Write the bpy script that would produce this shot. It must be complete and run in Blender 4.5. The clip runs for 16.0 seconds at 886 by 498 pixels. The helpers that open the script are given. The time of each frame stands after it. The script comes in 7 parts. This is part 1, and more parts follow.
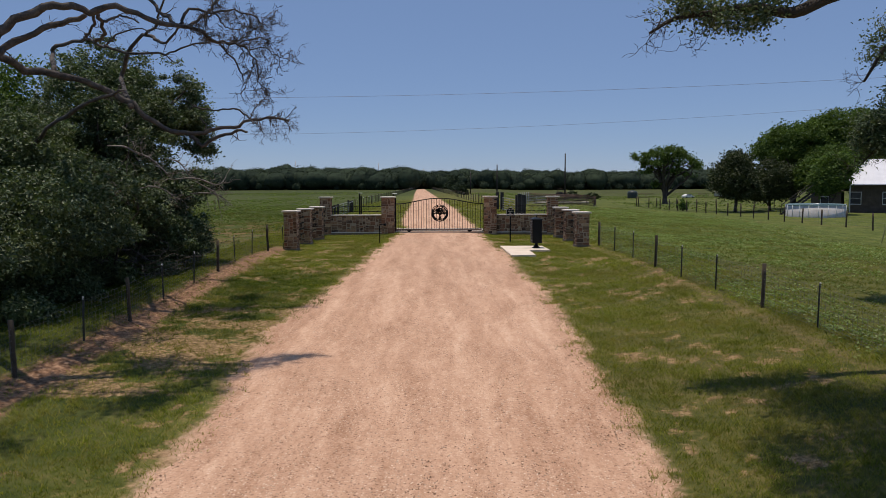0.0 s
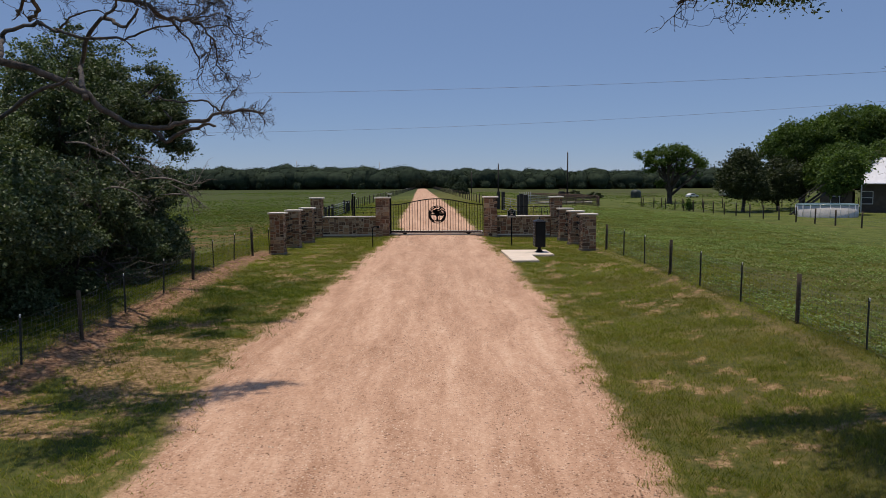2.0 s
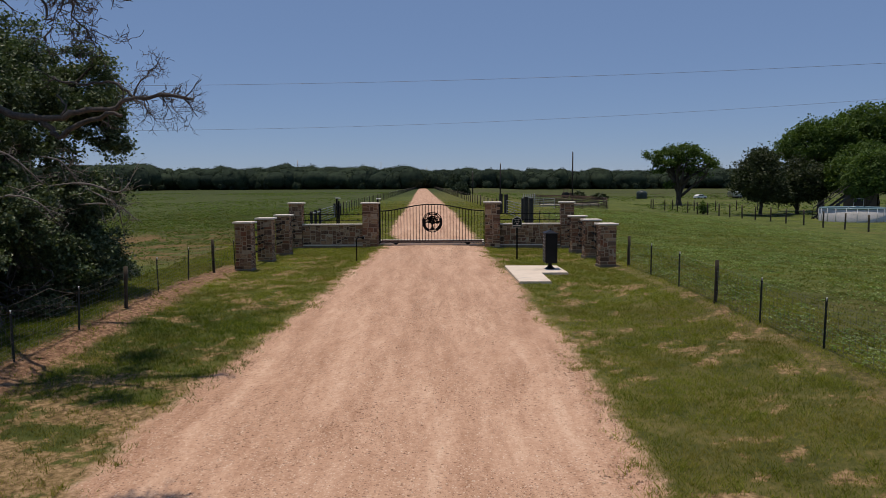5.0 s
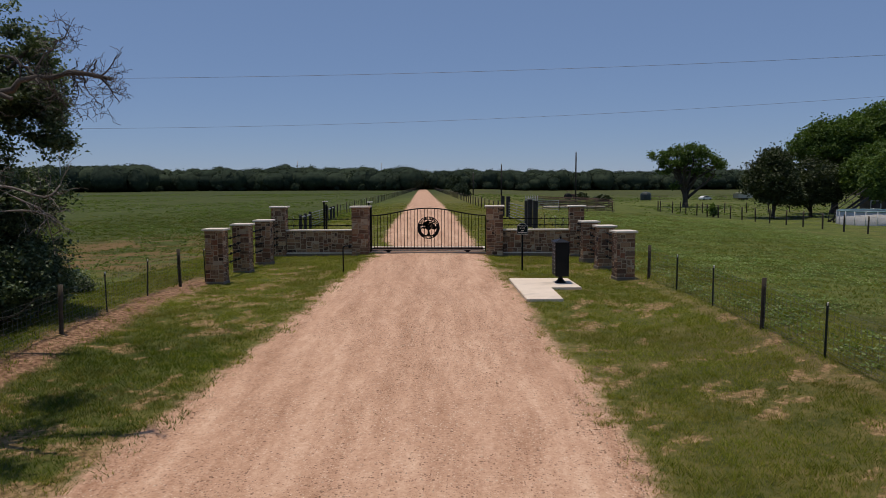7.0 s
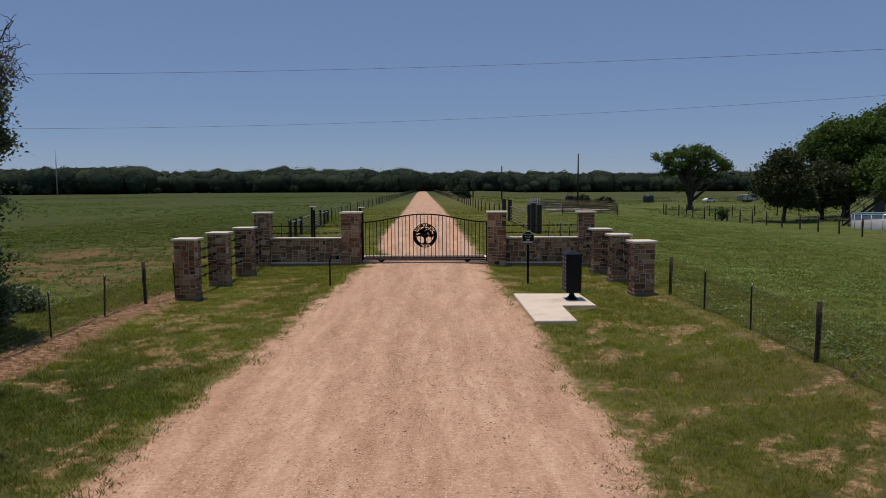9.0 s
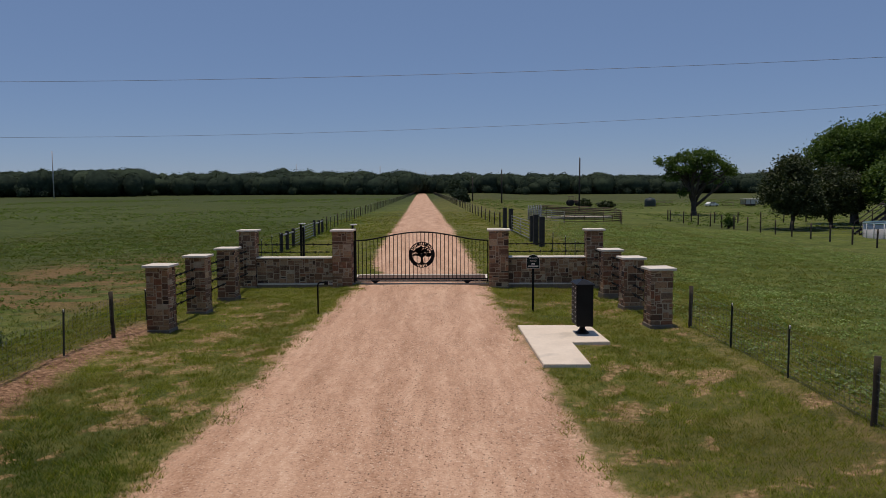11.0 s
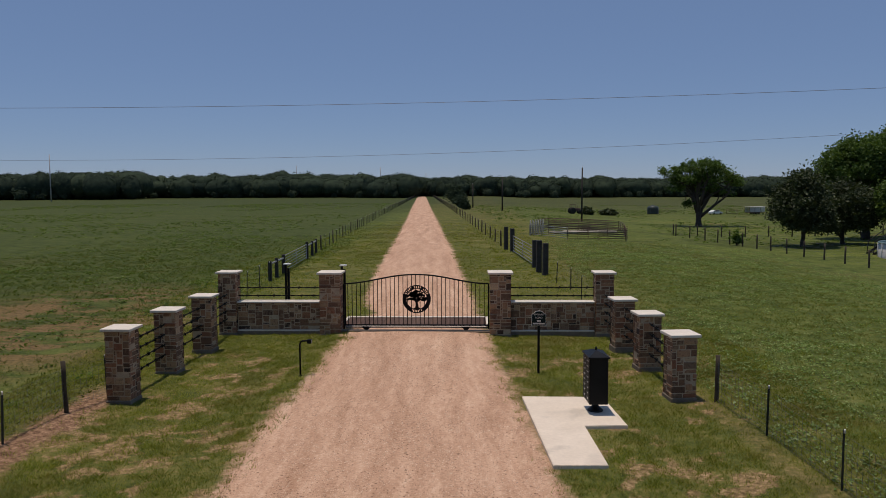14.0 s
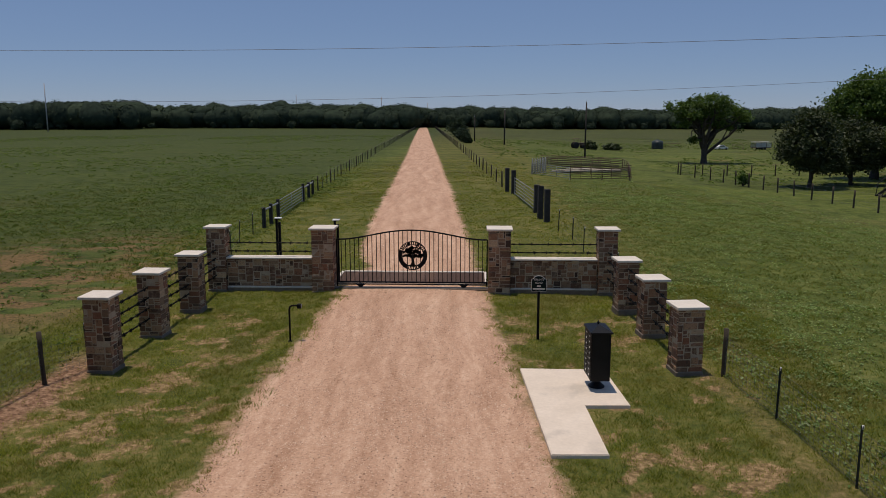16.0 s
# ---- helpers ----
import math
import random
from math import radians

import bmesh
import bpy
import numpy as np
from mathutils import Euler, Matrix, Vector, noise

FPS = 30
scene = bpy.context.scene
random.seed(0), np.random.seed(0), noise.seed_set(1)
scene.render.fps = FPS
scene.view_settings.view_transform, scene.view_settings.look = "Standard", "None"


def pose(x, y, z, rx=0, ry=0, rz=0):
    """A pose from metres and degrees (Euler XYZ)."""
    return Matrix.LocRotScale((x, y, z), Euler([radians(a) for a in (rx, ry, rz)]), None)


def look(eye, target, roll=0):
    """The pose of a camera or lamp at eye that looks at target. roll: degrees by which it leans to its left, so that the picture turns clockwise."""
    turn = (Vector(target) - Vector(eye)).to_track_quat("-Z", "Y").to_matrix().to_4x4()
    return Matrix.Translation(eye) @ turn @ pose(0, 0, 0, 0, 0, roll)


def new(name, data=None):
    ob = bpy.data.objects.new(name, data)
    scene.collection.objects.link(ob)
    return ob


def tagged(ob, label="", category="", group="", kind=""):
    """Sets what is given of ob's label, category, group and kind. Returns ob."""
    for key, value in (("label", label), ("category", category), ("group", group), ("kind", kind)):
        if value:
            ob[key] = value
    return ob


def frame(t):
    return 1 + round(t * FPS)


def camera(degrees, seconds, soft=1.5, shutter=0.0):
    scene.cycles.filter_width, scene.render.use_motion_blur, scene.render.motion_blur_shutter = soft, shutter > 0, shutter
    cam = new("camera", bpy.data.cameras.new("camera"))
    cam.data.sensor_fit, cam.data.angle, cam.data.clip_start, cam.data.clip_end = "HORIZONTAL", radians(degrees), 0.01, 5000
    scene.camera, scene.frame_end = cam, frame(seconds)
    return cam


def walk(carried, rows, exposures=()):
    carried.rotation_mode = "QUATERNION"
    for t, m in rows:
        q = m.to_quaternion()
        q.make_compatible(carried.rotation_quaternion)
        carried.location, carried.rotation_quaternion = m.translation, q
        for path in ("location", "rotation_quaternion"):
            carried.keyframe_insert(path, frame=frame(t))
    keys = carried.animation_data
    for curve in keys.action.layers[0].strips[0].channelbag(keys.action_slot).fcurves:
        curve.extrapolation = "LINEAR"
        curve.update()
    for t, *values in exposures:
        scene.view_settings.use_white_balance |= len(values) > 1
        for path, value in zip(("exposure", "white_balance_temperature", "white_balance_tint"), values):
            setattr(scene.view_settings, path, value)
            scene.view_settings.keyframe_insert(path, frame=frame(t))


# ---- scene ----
# ---- camera and its walk ----
# The plan below is drawn in units of K metres; everything is brought to metres at the end of the file.
K = 1.18
cam = camera(59.7, 16.0, 0.85)
PATH = [
    (0, 1.622, -41.699, 2.755, -4.912, 0.338, 1.874),
    (0.5, 1.660, -41.272, 2.737, -4.922, 0.367, 1.906),
    (1, 1.695, -40.754, 2.736, -4.933, 0.387, 1.936),
    (1.5, 1.726, -40.149, 2.749, -4.946, 0.400, 1.963),
    (2, 1.754, -39.474, 2.770, -4.960, 0.405, 1.988),
    (2.5, 1.778, -38.751, 2.797, -4.972, 0.405, 2.012),
    (3, 1.800, -37.999, 2.827, -4.984, 0.399, 2.034),
    (3.5, 1.819, -37.226, 2.860, -4.993, 0.391, 2.056),
    (4, 1.835, -36.431, 2.892, -4.998, 0.380, 2.076),
    (6.5, 1.878, -32.361, 2.965, -4.941, 0.346, 2.149),
    (7, 1.879, -31.627, 2.967, -4.916, 0.348, 2.154),
    (7.5, 1.877, -30.933, 2.970, -4.888, 0.352, 2.155),
    (8, 1.874, -30.273, 2.979, -4.859, 0.358, 2.152),
    (8.5, 1.868, -29.643, 3.003, -4.829, 0.366, 2.145),
    (9, 1.862, -29.048, 3.048, -4.801, 0.374, 2.136),
    (11.5, 1.840, -26.644, 3.767, -4.699, 0.388, 2.088),
    (12, 1.841, -26.244, 3.986, -4.689, 0.379, 2.085),
    (12.5, 1.845, -25.854, 4.209, -4.682, 0.364, 2.086),
    (13, 1.852, -25.468, 4.423, -4.677, 0.343, 2.093),
    (13.5, 1.864, -25.097, 4.622, -4.673, 0.314, 2.105),
    (14, 1.878, -24.753, 4.806, -4.668, 0.277, 2.125),
    (14.15, 1.884, -24.662, 4.860, -4.690, 0.264, 2.132),
    (14.3, 1.890, -24.571, 4.913, -5.220, 0.251, 2.140),
    (14.5, 1.898, -24.453, 4.983, -6.040, 0.232, 2.151),
    (14.75, 1.909, -24.310, 5.068, -6.760, 0.205, 2.167),
    (15, 1.921, -24.172, 5.152, -7.450, 0.177, 2.184),
    (15.25, 1.934, -24.038, 5.235, -8.080, 0.146, 2.203),
    (15.5, 1.948, -23.905, 5.316, -8.730, 0.112, 2.224),
    (15.75, 1.964, -23.774, 5.397, -9.310, 0.076, 2.247),
    (16, 1.980, -23.642, 5.477, -9.808, 0.038, 2.272),
]
walk(cam, [(t, pose(x * K, y * K, z * K, 90 + p, r, w)) for t, x, y, z, p, r, w in PATH], [(0.0, 0.1, 6800, 16.8), (4.0, -0.06, 6800, 16.8), (7.0, -0.13, 6800, 16.8), (12.5, -0.22, 6800, 16.8), (16.0, -0.22, 6800, 16.8)])

# ---- world, sun, exposure ----
SUN_EL, SUN_AZ = radians(84.5), radians(-72)      # azimuth from +y towards +x
SUN_DIR = Vector((math.sin(SUN_AZ) * math.cos(SUN_EL), math.cos(SUN_AZ) * math.cos(SUN_EL), math.sin(SUN_EL)))
world = bpy.data.worlds.new("sky")
scene.world = world
world.use_nodes = True
wn = world.node_tree.nodes
sky = wn.new("ShaderNodeTexSky")
sky.sky_type = "NISHITA"
sky.sun_disc = False
sky.sun_elevation, sky.sun_rotation = SUN_EL, SUN_AZ
sky.air_density, sky.dust_density, sky.ozone_density = 0.75, 0.0, 6.0
wn["Background"].inputs[1].default_value = 0.07
haze = wn.new("ShaderNodeMix")                  # humid veil over the clear sky
haze.data_type = "RGBA"
haze.inputs[0].default_value = 0.5
haze.inputs[7].default_value = (2.72, 4.62, 8.25, 1)
world.node_tree.links.new(sky.outputs[0], haze.inputs[6])
world.node_tree.links.new(haze.outputs[2], wn["Background"].inputs[0])
sun_data = bpy.data.lights.new("sun", "SUN")
sun_data.energy, sun_data.angle, sun_data.color = 3.15, radians(0.53), (1.0, 0.93, 0.81)
sun = new("sun", sun_data)
sun.matrix_world = look(SUN_DIR * 60, (0, 0, 0))


# ---- node and mesh helpers ----
class Net:
    """Short notation for a material's node tree."""

    def __init__(self, name):
        self.m = bpy.data.materials.new(name)
        self.m.use_nodes = True
        self.t = self.m.node_tree
        self.b = self.t.nodes["Principled BSDF"]
        self.out = self.t.nodes["Material Output"]

    def put(self, socket, v):
        if isinstance(v, bpy.types.NodeSocket):
            self.t.links.new(v, socket)
        else:
            socket.default_value = v

    def n(self, kind, ins=None, **props):
        nd = self.t.nodes.new("ShaderNode" + kind)
        if "operation" in props:
            nd.operation = props["operation"]
        if "data_type" in props:
            nd.data_type = props["data_type"]
        if "blend_type" in props:
            nd.blend_type = props["blend_type"]
        if "vector_type" in props:
            nd.vector_type = props["vector_type"]
        if "use_clamp" in props:
            nd.use_clamp = props["use_clamp"]
        if "interpolation_type" in props:
            nd.interpolation_type = props["interpolation_type"]
        for k, v in (ins or {}).items():
            self.put(nd.inputs[k], v)
        return nd

    def plan(self):
        """Places in plan units."""
        return self.scaled(self.n("NewGeometry").outputs["Position"], (1 / K, 1 / K, 1 / K))

    def math(self, op, a, b=0.0, clamp=False):
        return self.n("Math", {0: a, 1: b}, operation=op, use_clamp=clamp).outputs[0]

    def noise(self, vec, scale, detail=4.0, rough=0.55):
        return self.n("TexNoise", {"Vector": vec, "Scale": scale, "Detail": detail, "Roughness": rough}).outputs[0]

    def ramp(self, fac, stops):
        nd = self.n("ValToRGB", {0: fac})
        e = nd.color_ramp.elements
        while len(e) < len(stops):
            e.new(0.5)
        for el, (p, c) in zip(e, stops):
            el.position, el.color = p, (*c, 1) if len(c) == 3 else c
        return nd.outputs[0]

    def step(self, v, lo, hi):
        return self.n("MapRange", {0: v, 1: lo, 2: hi, 3: 0.0, 4: 1.0}, interpolation_type="SMOOTHSTEP").outputs[0]

    def mix(self, f, a, b, mode="MIX"):
        nd = self.n("Mix", data_type="RGBA", blend_type=mode)
        self.put(nd.inputs[0], f)
        self.put(nd.inputs[6], a if isinstance(a, bpy.types.NodeSocket) else (*a, 1))
        self.put(nd.inputs[7], b if isinstance(b, bpy.types.NodeSocket) else (*b, 1))
        return nd.outputs[2]

    def scaled(self, vec, s):
        return self.n("VectorMath", {0: vec, 1: s}, operation="MULTIPLY").outputs[0]

    def bump(self, h, strength, dist):
        self.t.links.new(self.n("Bump", {"Height": h, "Strength": strength, "Distance": dist}).outputs[0], self.b.inputs["Normal"])


def surface(name, dark, light, scale=8.0, rough=0.7, metal=0.0, bump=0.15, dist=0.01, spots=None, vary=0.0, spec=0.4):
    """A two-scale painted, stony or woody surface: grain, blotches, optional stains, optional change from object to object."""
    k = Net(name)
    p = k.n("TexCoord").outputs["Object"]
    grain, blotch = k.noise(p, scale * 6, 5), k.noise(p, scale * 0.7, 3)
    f = k.math("ADD", k.math("MULTIPLY", grain, 0.45), k.math("MULTIPLY", blotch, 0.55))
    c = k.ramp(f, [(0.32, dark), (0.68, light)])
    if spots:
        c = k.mix(k.math("MULTIPLY", k.step(k.noise(p, scale * 0.35, 5), 0.55, 0.72), 0.7), c, spots)
    if vary:
        r = k.n("ObjectInfo").outputs["Random"]
        c = k.mix(1.0, c, k.ramp(r, [(0, (1 - vary,) * 3), (1, (1 + vary * 0.5,) * 3)]), "MULTIPLY")
    k.put(k.b.inputs["Base Color"], c)
    k.put(k.b.inputs["Roughness"], k.n("MapRange", {0: grain, 1: 0.3, 2: 0.7, 3: max(rough - 0.1, 0.05), 4: min(rough + 0.1, 1)}).outputs[0])
    k.b.inputs["Metallic"].default_value = metal
    k.b.inputs["Specular IOR Level"].default_value = spec
    if bump:
        k.bump(grain, bump, dist)
    return k.m


def leafy(name, tones, gloss=0.45, through_light=0.3, rough=0.5, dry=None):
    """Leaves or grass: one tone per leaf, some light passing through."""
    k = Net(name)
    r = k.n("NewGeometry").outputs["Random Per Island"]
    c = k.ramp(r, [(i / (len(tones) - 1), t) for i, t in enumerate(tones)])
    big = k.noise(k.plan(), 0.5, 2)
    if dry:
        # drier, strawy stretches
        f = k.math("ADD", k.math("MULTIPLY", k.noise(k.plan(), 0.35, 4, 0.6), 0.6), k.math("MULTIPLY", k.noise(k.plan(), 2.4, 3, 0.6), 0.4))
        f = k.math("ADD", f, k.math("MULTIPLY", k.math("SUBTRACT", r, 0.5), 0.12))
        c = k.mix(k.math("MULTIPLY", k.step(f, 0.46, 0.64), 0.7), c, dry)
    c = k.mix(1.0, c, k.ramp(big, [(0.3, (0.75, 0.75, 0.75)), (0.7, (1.2, 1.2, 1.15))]), "MULTIPLY")
    k.put(k.b.inputs["Base Color"], c)
    k.b.inputs["Roughness"].default_value = rough
    k.b.inputs["Specular IOR Level"].default_value = gloss
    tr = k.n("BsdfTranslucent", {0: k.mix(1.0, c, (1.1, 1.2, 0.5), "MULTIPLY")})
    mx = k.n("MixShader", {0: through_light, 1: k.b.outputs[0], 2: tr.outputs[0]})
    k.put(k.out.inputs[0], mx.outputs[0])
    return k.m


def mesh_of(name, verts, faces, material=None, smooth=False):
    """A mesh from vertex and face arrays; all faces have the same number of corners."""
    v, f = np.asarray(verts, np.float32), np.asarray(faces, np.int32)
    me = bpy.data.meshes.new(name)
    me.vertices.add(len(v))
    me.vertices.foreach_set("co", v.ravel())
    k = f.shape[1]
    me.loops.add(f.size)
    me.loops.foreach_set("vertex_index", f.ravel())
    me.polygons.add(len(f))
    me.polygons.foreach_set("loop_start", np.arange(0, f.size, k, dtype=np.int32))
    me.polygons.foreach_set("use_smooth", np.full(len(f), smooth))
    me.update(calc_edges=True)
    if material:
        me.materials.append(material)
    return me


def bm_mesh(name, bm, material, smooth=False):
    me = bpy.data.meshes.new(name)
    bm.normal_update()
    if smooth:
        for f in bm.faces:
            f.smooth = True
    bm.to_mesh(me)
    bm.free()
    me.materials.append(material)
    return me


def child(name, mesh, parent, label="", at=None):
    """An object on a mesh, parented in the parent's own space."""
    ob = new(name, mesh)
    ob.parent = parent
    if at is not None:
        ob.matrix_basis = at
    return tagged(ob, label) if label else ob


def part(name, bm, material, parent, label="", smooth=False, at=None):
    return child(name, bm_mesh(name, bm, material, smooth), parent, label, at)


def thing(name, m, label, category, group="", kind=""):
    ob = new(name)
    ob.empty_display_size = 0.1
    ob.matrix_basis = m
    return tagged(ob, label, category, group, kind)


def box(bm, lo, hi, bevel=0.0, m=None):
    """Adds a box between two corners to bm, with worn edges if bevel is given."""
    r = bmesh.ops.create_cube(bm, size=1.0)["verts"]
    for v in r:
        v.co = Vector([lo[i] + (v.co[i] + 0.5) * (hi[i] - lo[i]) for i in range(3)])
    if bevel:
        es = list({e for v in r for e in v.link_edges})
        out = bmesh.ops.bevel(bm, geom=es, offset=bevel, segments=1, affect="EDGES")
        r = list({v for f in out["faces"] for v in f.verts} | {v for v in r if v.is_valid})
    if m is not None:
        bmesh.ops.transform(bm, matrix=m, verts=r)
    return r


def tube_arrays(points, radii, seg=6, cap=True):
    """Vertices and quads of a tapered tube along points."""
    pts = [Vector(p) for p in points]
    n = len(pts)
    vs, fs = [], []
    side = None
    for i, p in enumerate(pts):
        d = (pts[min(i + 1, n - 1)] - pts[max(i - 1, 0)]).normalized()
        if side is None:
            side = d.orthogonal().normalized()
        else:
            side = (side - d * side.dot(d)).normalized()
        up = d.cross(side)
        for j in range(seg):
            a = 2 * math.pi * j / seg
            vs.append(p + (side * math.cos(a) + up * math.sin(a)) * radii[i])
    for i in range(n - 1):
        for j in range(seg):
            k = (j + 1) % seg
            fs.append((i * seg + j, i * seg + k, (i + 1) * seg + k, (i + 1) * seg + j))
    if cap:
        for base in (0, (n - 1) * seg):
            for j in range(1, seg - 2, 2):
                q = (base, base + j, base + j + 1, base + j + 2)
                fs.append(q[::-1] if base == 0 else q)
    return vs, fs


def tubes(name, runs, material, smooth=True):
    """One mesh of several tubes: (points, radii, seg)."""
    vs, fs = [], []
    for pts, rad, seg in runs:
        v, f = tube_arrays(pts, rad if hasattr(rad, "__len__") else [rad] * len(pts), seg)
        fs += [tuple(i + len(vs) for i in q) for q in f]
        vs += v
    return mesh_of(name, [tuple(v) for v in vs], fs, material, smooth)


def lathe(name, profile, material, seg=20, smooth=True):
    """A turned shape from (radius, height) pairs."""
    bm = bmesh.new()
    rings = [[bm.verts.new((r * math.cos(2 * math.pi * j / seg), r * math.sin(2 * math.pi * j / seg), h)) for j in range(seg)] for r, h in profile]
    for a, b in zip(rings, rings[1:]):
        for j in range(seg):
            bm.faces.new((a[j], a[(j + 1) % seg], b[(j + 1) % seg], b[j]))
    bm.faces.new(rings[0][::-1])
    bm.faces.new(rings[-1])
    return bm_mesh(name, bm, material, smooth)


def vnoise(x, y, seed=0):
    """Smooth value noise on arrays, 0 to 1."""
    x, y = np.asarray(x, float), np.asarray(y, float)
    xi, yi = np.floor(x).astype(np.int64), np.floor(y).astype(np.int64)
    u, w = x - xi, y - yi
    u, w = u * u * (3 - 2 * u), w * w * (3 - 2 * w)

    def h(a, b):
        q = (a * 374761393 + b * 668265263 + seed * 974634777) & 0x7FFFFFFF
        q = ((q ^ (q >> 13)) * 1274126177) & 0x7FFFFFFF
        return ((q ^ (q >> 16)) & 0xFFFF) / 65535.0
    return (h(xi, yi) * (1 - u) + h(xi + 1, yi) * u) * (1 - w) + (h(xi, yi + 1) * (1 - u) + h(xi + 1, yi + 1) * u) * w


def fbm(x, y, seed=0, octaves=3):
    s, a, t = 0.0, 1.0, 0.0
    for o in range(octaves):
        s = s + a * vnoise(x * 2 ** o, y * 2 ** o, seed + o * 17)
        t += a
        a *= 0.5
    return s / t


# ---- the lie of the land ----
def ground_z(x, y):
    x, y = np.asarray(x, float), np.asarray(y, float)
    u = np.clip((x - 9) / 22, 0, 1)
    side = 0.9 * u * u * (3 - 2 * u)
    near = 0.021 * y - 0.0004 * np.maximum(y, -60) ** 2
    b = np.clip(np.where(x > 0.8, (x - 5.3) / 4.0, (-6.0 - x) / 1.6), 0, 1)
    near = near + np.where(x > 0.8, 0.36, 0.22) * b * b * (3 - 2 * b) * np.clip(-y / 15, 0, 1)
    yy = np.clip(y, 0, 420)
    far = 0.42 * (1 - np.exp(-yy / 20)) - 0.003 * yy
    return np.where(y <= 0, near, far) - side


def gz(x, y):
    return float(ground_z(x, y))


ROAD_Y = (-34, -30, -27, -23.4, -20.5, -17.8, -15.5, -12.3, -9.4, -7.6, -5.6, -3, 0.5, 4, 7, 16.7, 30, 45, 74, 120, 180, 400)
ROAD_MID = (0.80, 0.79, 0.60, 0.52, 0.54, 0.55, 0.44, 0.45, 0.31, 0.25, 0.19, 0.15, 0.02, 0.10, -0.35, -1.01, -1.75, -2.73, -4.52, -7.6, -11.5, -25.6)
ROAD_HALF = (3.2, 3.2, 3.32, 3.42, 3.28, 3.2, 2.96, 2.75, 2.64, 2.58, 2.4, 2.28, 2.12, 1.76, 2.05, 2.1, 2.05, 1.98, 1.92, 1.92, 1.95, 1.95)


def road_mid(y):
    return np.interp(np.asarray(y, float), ROAD_Y, ROAD_MID)


def road_half(y):
    return np.interp(np.asarray(y, float), ROAD_Y, ROAD_HALF)


# ---- materials ----
def gravel(k, pos):
    """Colour of the pale red gravel: faint wheel tracks, sandy and pebbly patches, single dark and pale pebbles."""
    xyz = k.n("SeparateXYZ", {0: pos})
    bend = k.math("ADD", xyz.outputs[0], k.math("MULTIPLY", xyz.outputs[1], 0.047))
    along = k.scaled(pos, (1.0, 0.33, 1.0))
    fine, patch, mottle = k.noise(pos, 16.0, 7, 0.8), k.noise(along, 1.1, 6, 0.68), k.noise(along, 5.5, 7, 0.74)
    bend = k.math("ADD", bend, k.math("MULTIPLY", k.math("SUBTRACT", k.noise(pos, 0.25, 4), 0.5), 1.1))
    streak = k.noise(k.n("CombineXYZ", {0: bend, 1: k.math("MULTIPLY", xyz.outputs[1], 0.09)}).outputs[0], 1.7, 6, 0.66)
    f = k.math("ADD", k.math("ADD", k.math("MULTIPLY", streak, 0.31), k.math("MULTIPLY", patch, 0.13)), k.math("ADD", k.math("MULTIPLY", fine, 0.36), k.math("MULTIPLY", mottle, 0.2)))
    c = k.ramp(f, [(0.375, (0.3, 0.158, 0.092)), (0.45, (0.45, 0.264, 0.166)), (0.525, (0.575, 0.362, 0.242)), (0.61, (0.71, 0.5, 0.352))])
    # pebbles lie where traffic has thrown them, in drifts
    drift = k.math("ADD", k.math("MULTIPLY", k.math("SUBTRACT", 1.0, k.step(k.math("ADD", k.math("MULTIPLY", streak, 0.5), k.math("MULTIPLY", patch, 0.5)), 0.42, 0.58)), 0.8), k.math("MULTIPLY", mottle, 0.3))
    for scale, seedling, tone, amount in ((17.0, 0.0, (0.17, 0.094, 0.062), 0.14), (33.0, 3.7, (0.18, 0.1, 0.066), 0.72), (29.0, 8.1, (0.74, 0.6, 0.46), 0.4)):
        shaken = k.n("VectorMath", {0: k.scaled(pos, (1, 1, 0.2)), 1: (seedling, 0, 0)}, operation="ADD").outputs[0]
        vor = k.n("TexVoronoi", {"Vector": shaken, "Scale": scale})
        cell = k.n("SeparateColor", {0: vor.outputs["Color"]})
        size = k.math("ADD", 0.16, k.math("MULTIPLY", cell.outputs[1], 0.26))
        spot = k.math("MULTIPLY", k.math("LESS_THAN", vor.outputs["Distance"], size), k.step(k.math("ADD", cell.outputs[0], k.math("MULTIPLY", drift, 0.5)), 1.04 - amount * 0.45, 1.12 - amount * 0.45))
        c = k.mix(k.math("MULTIPLY", spot, k.math("ADD", 0.25, k.math("MULTIPLY", cell.outputs[2], 0.6))), c, tone)
    return c, fine, patch


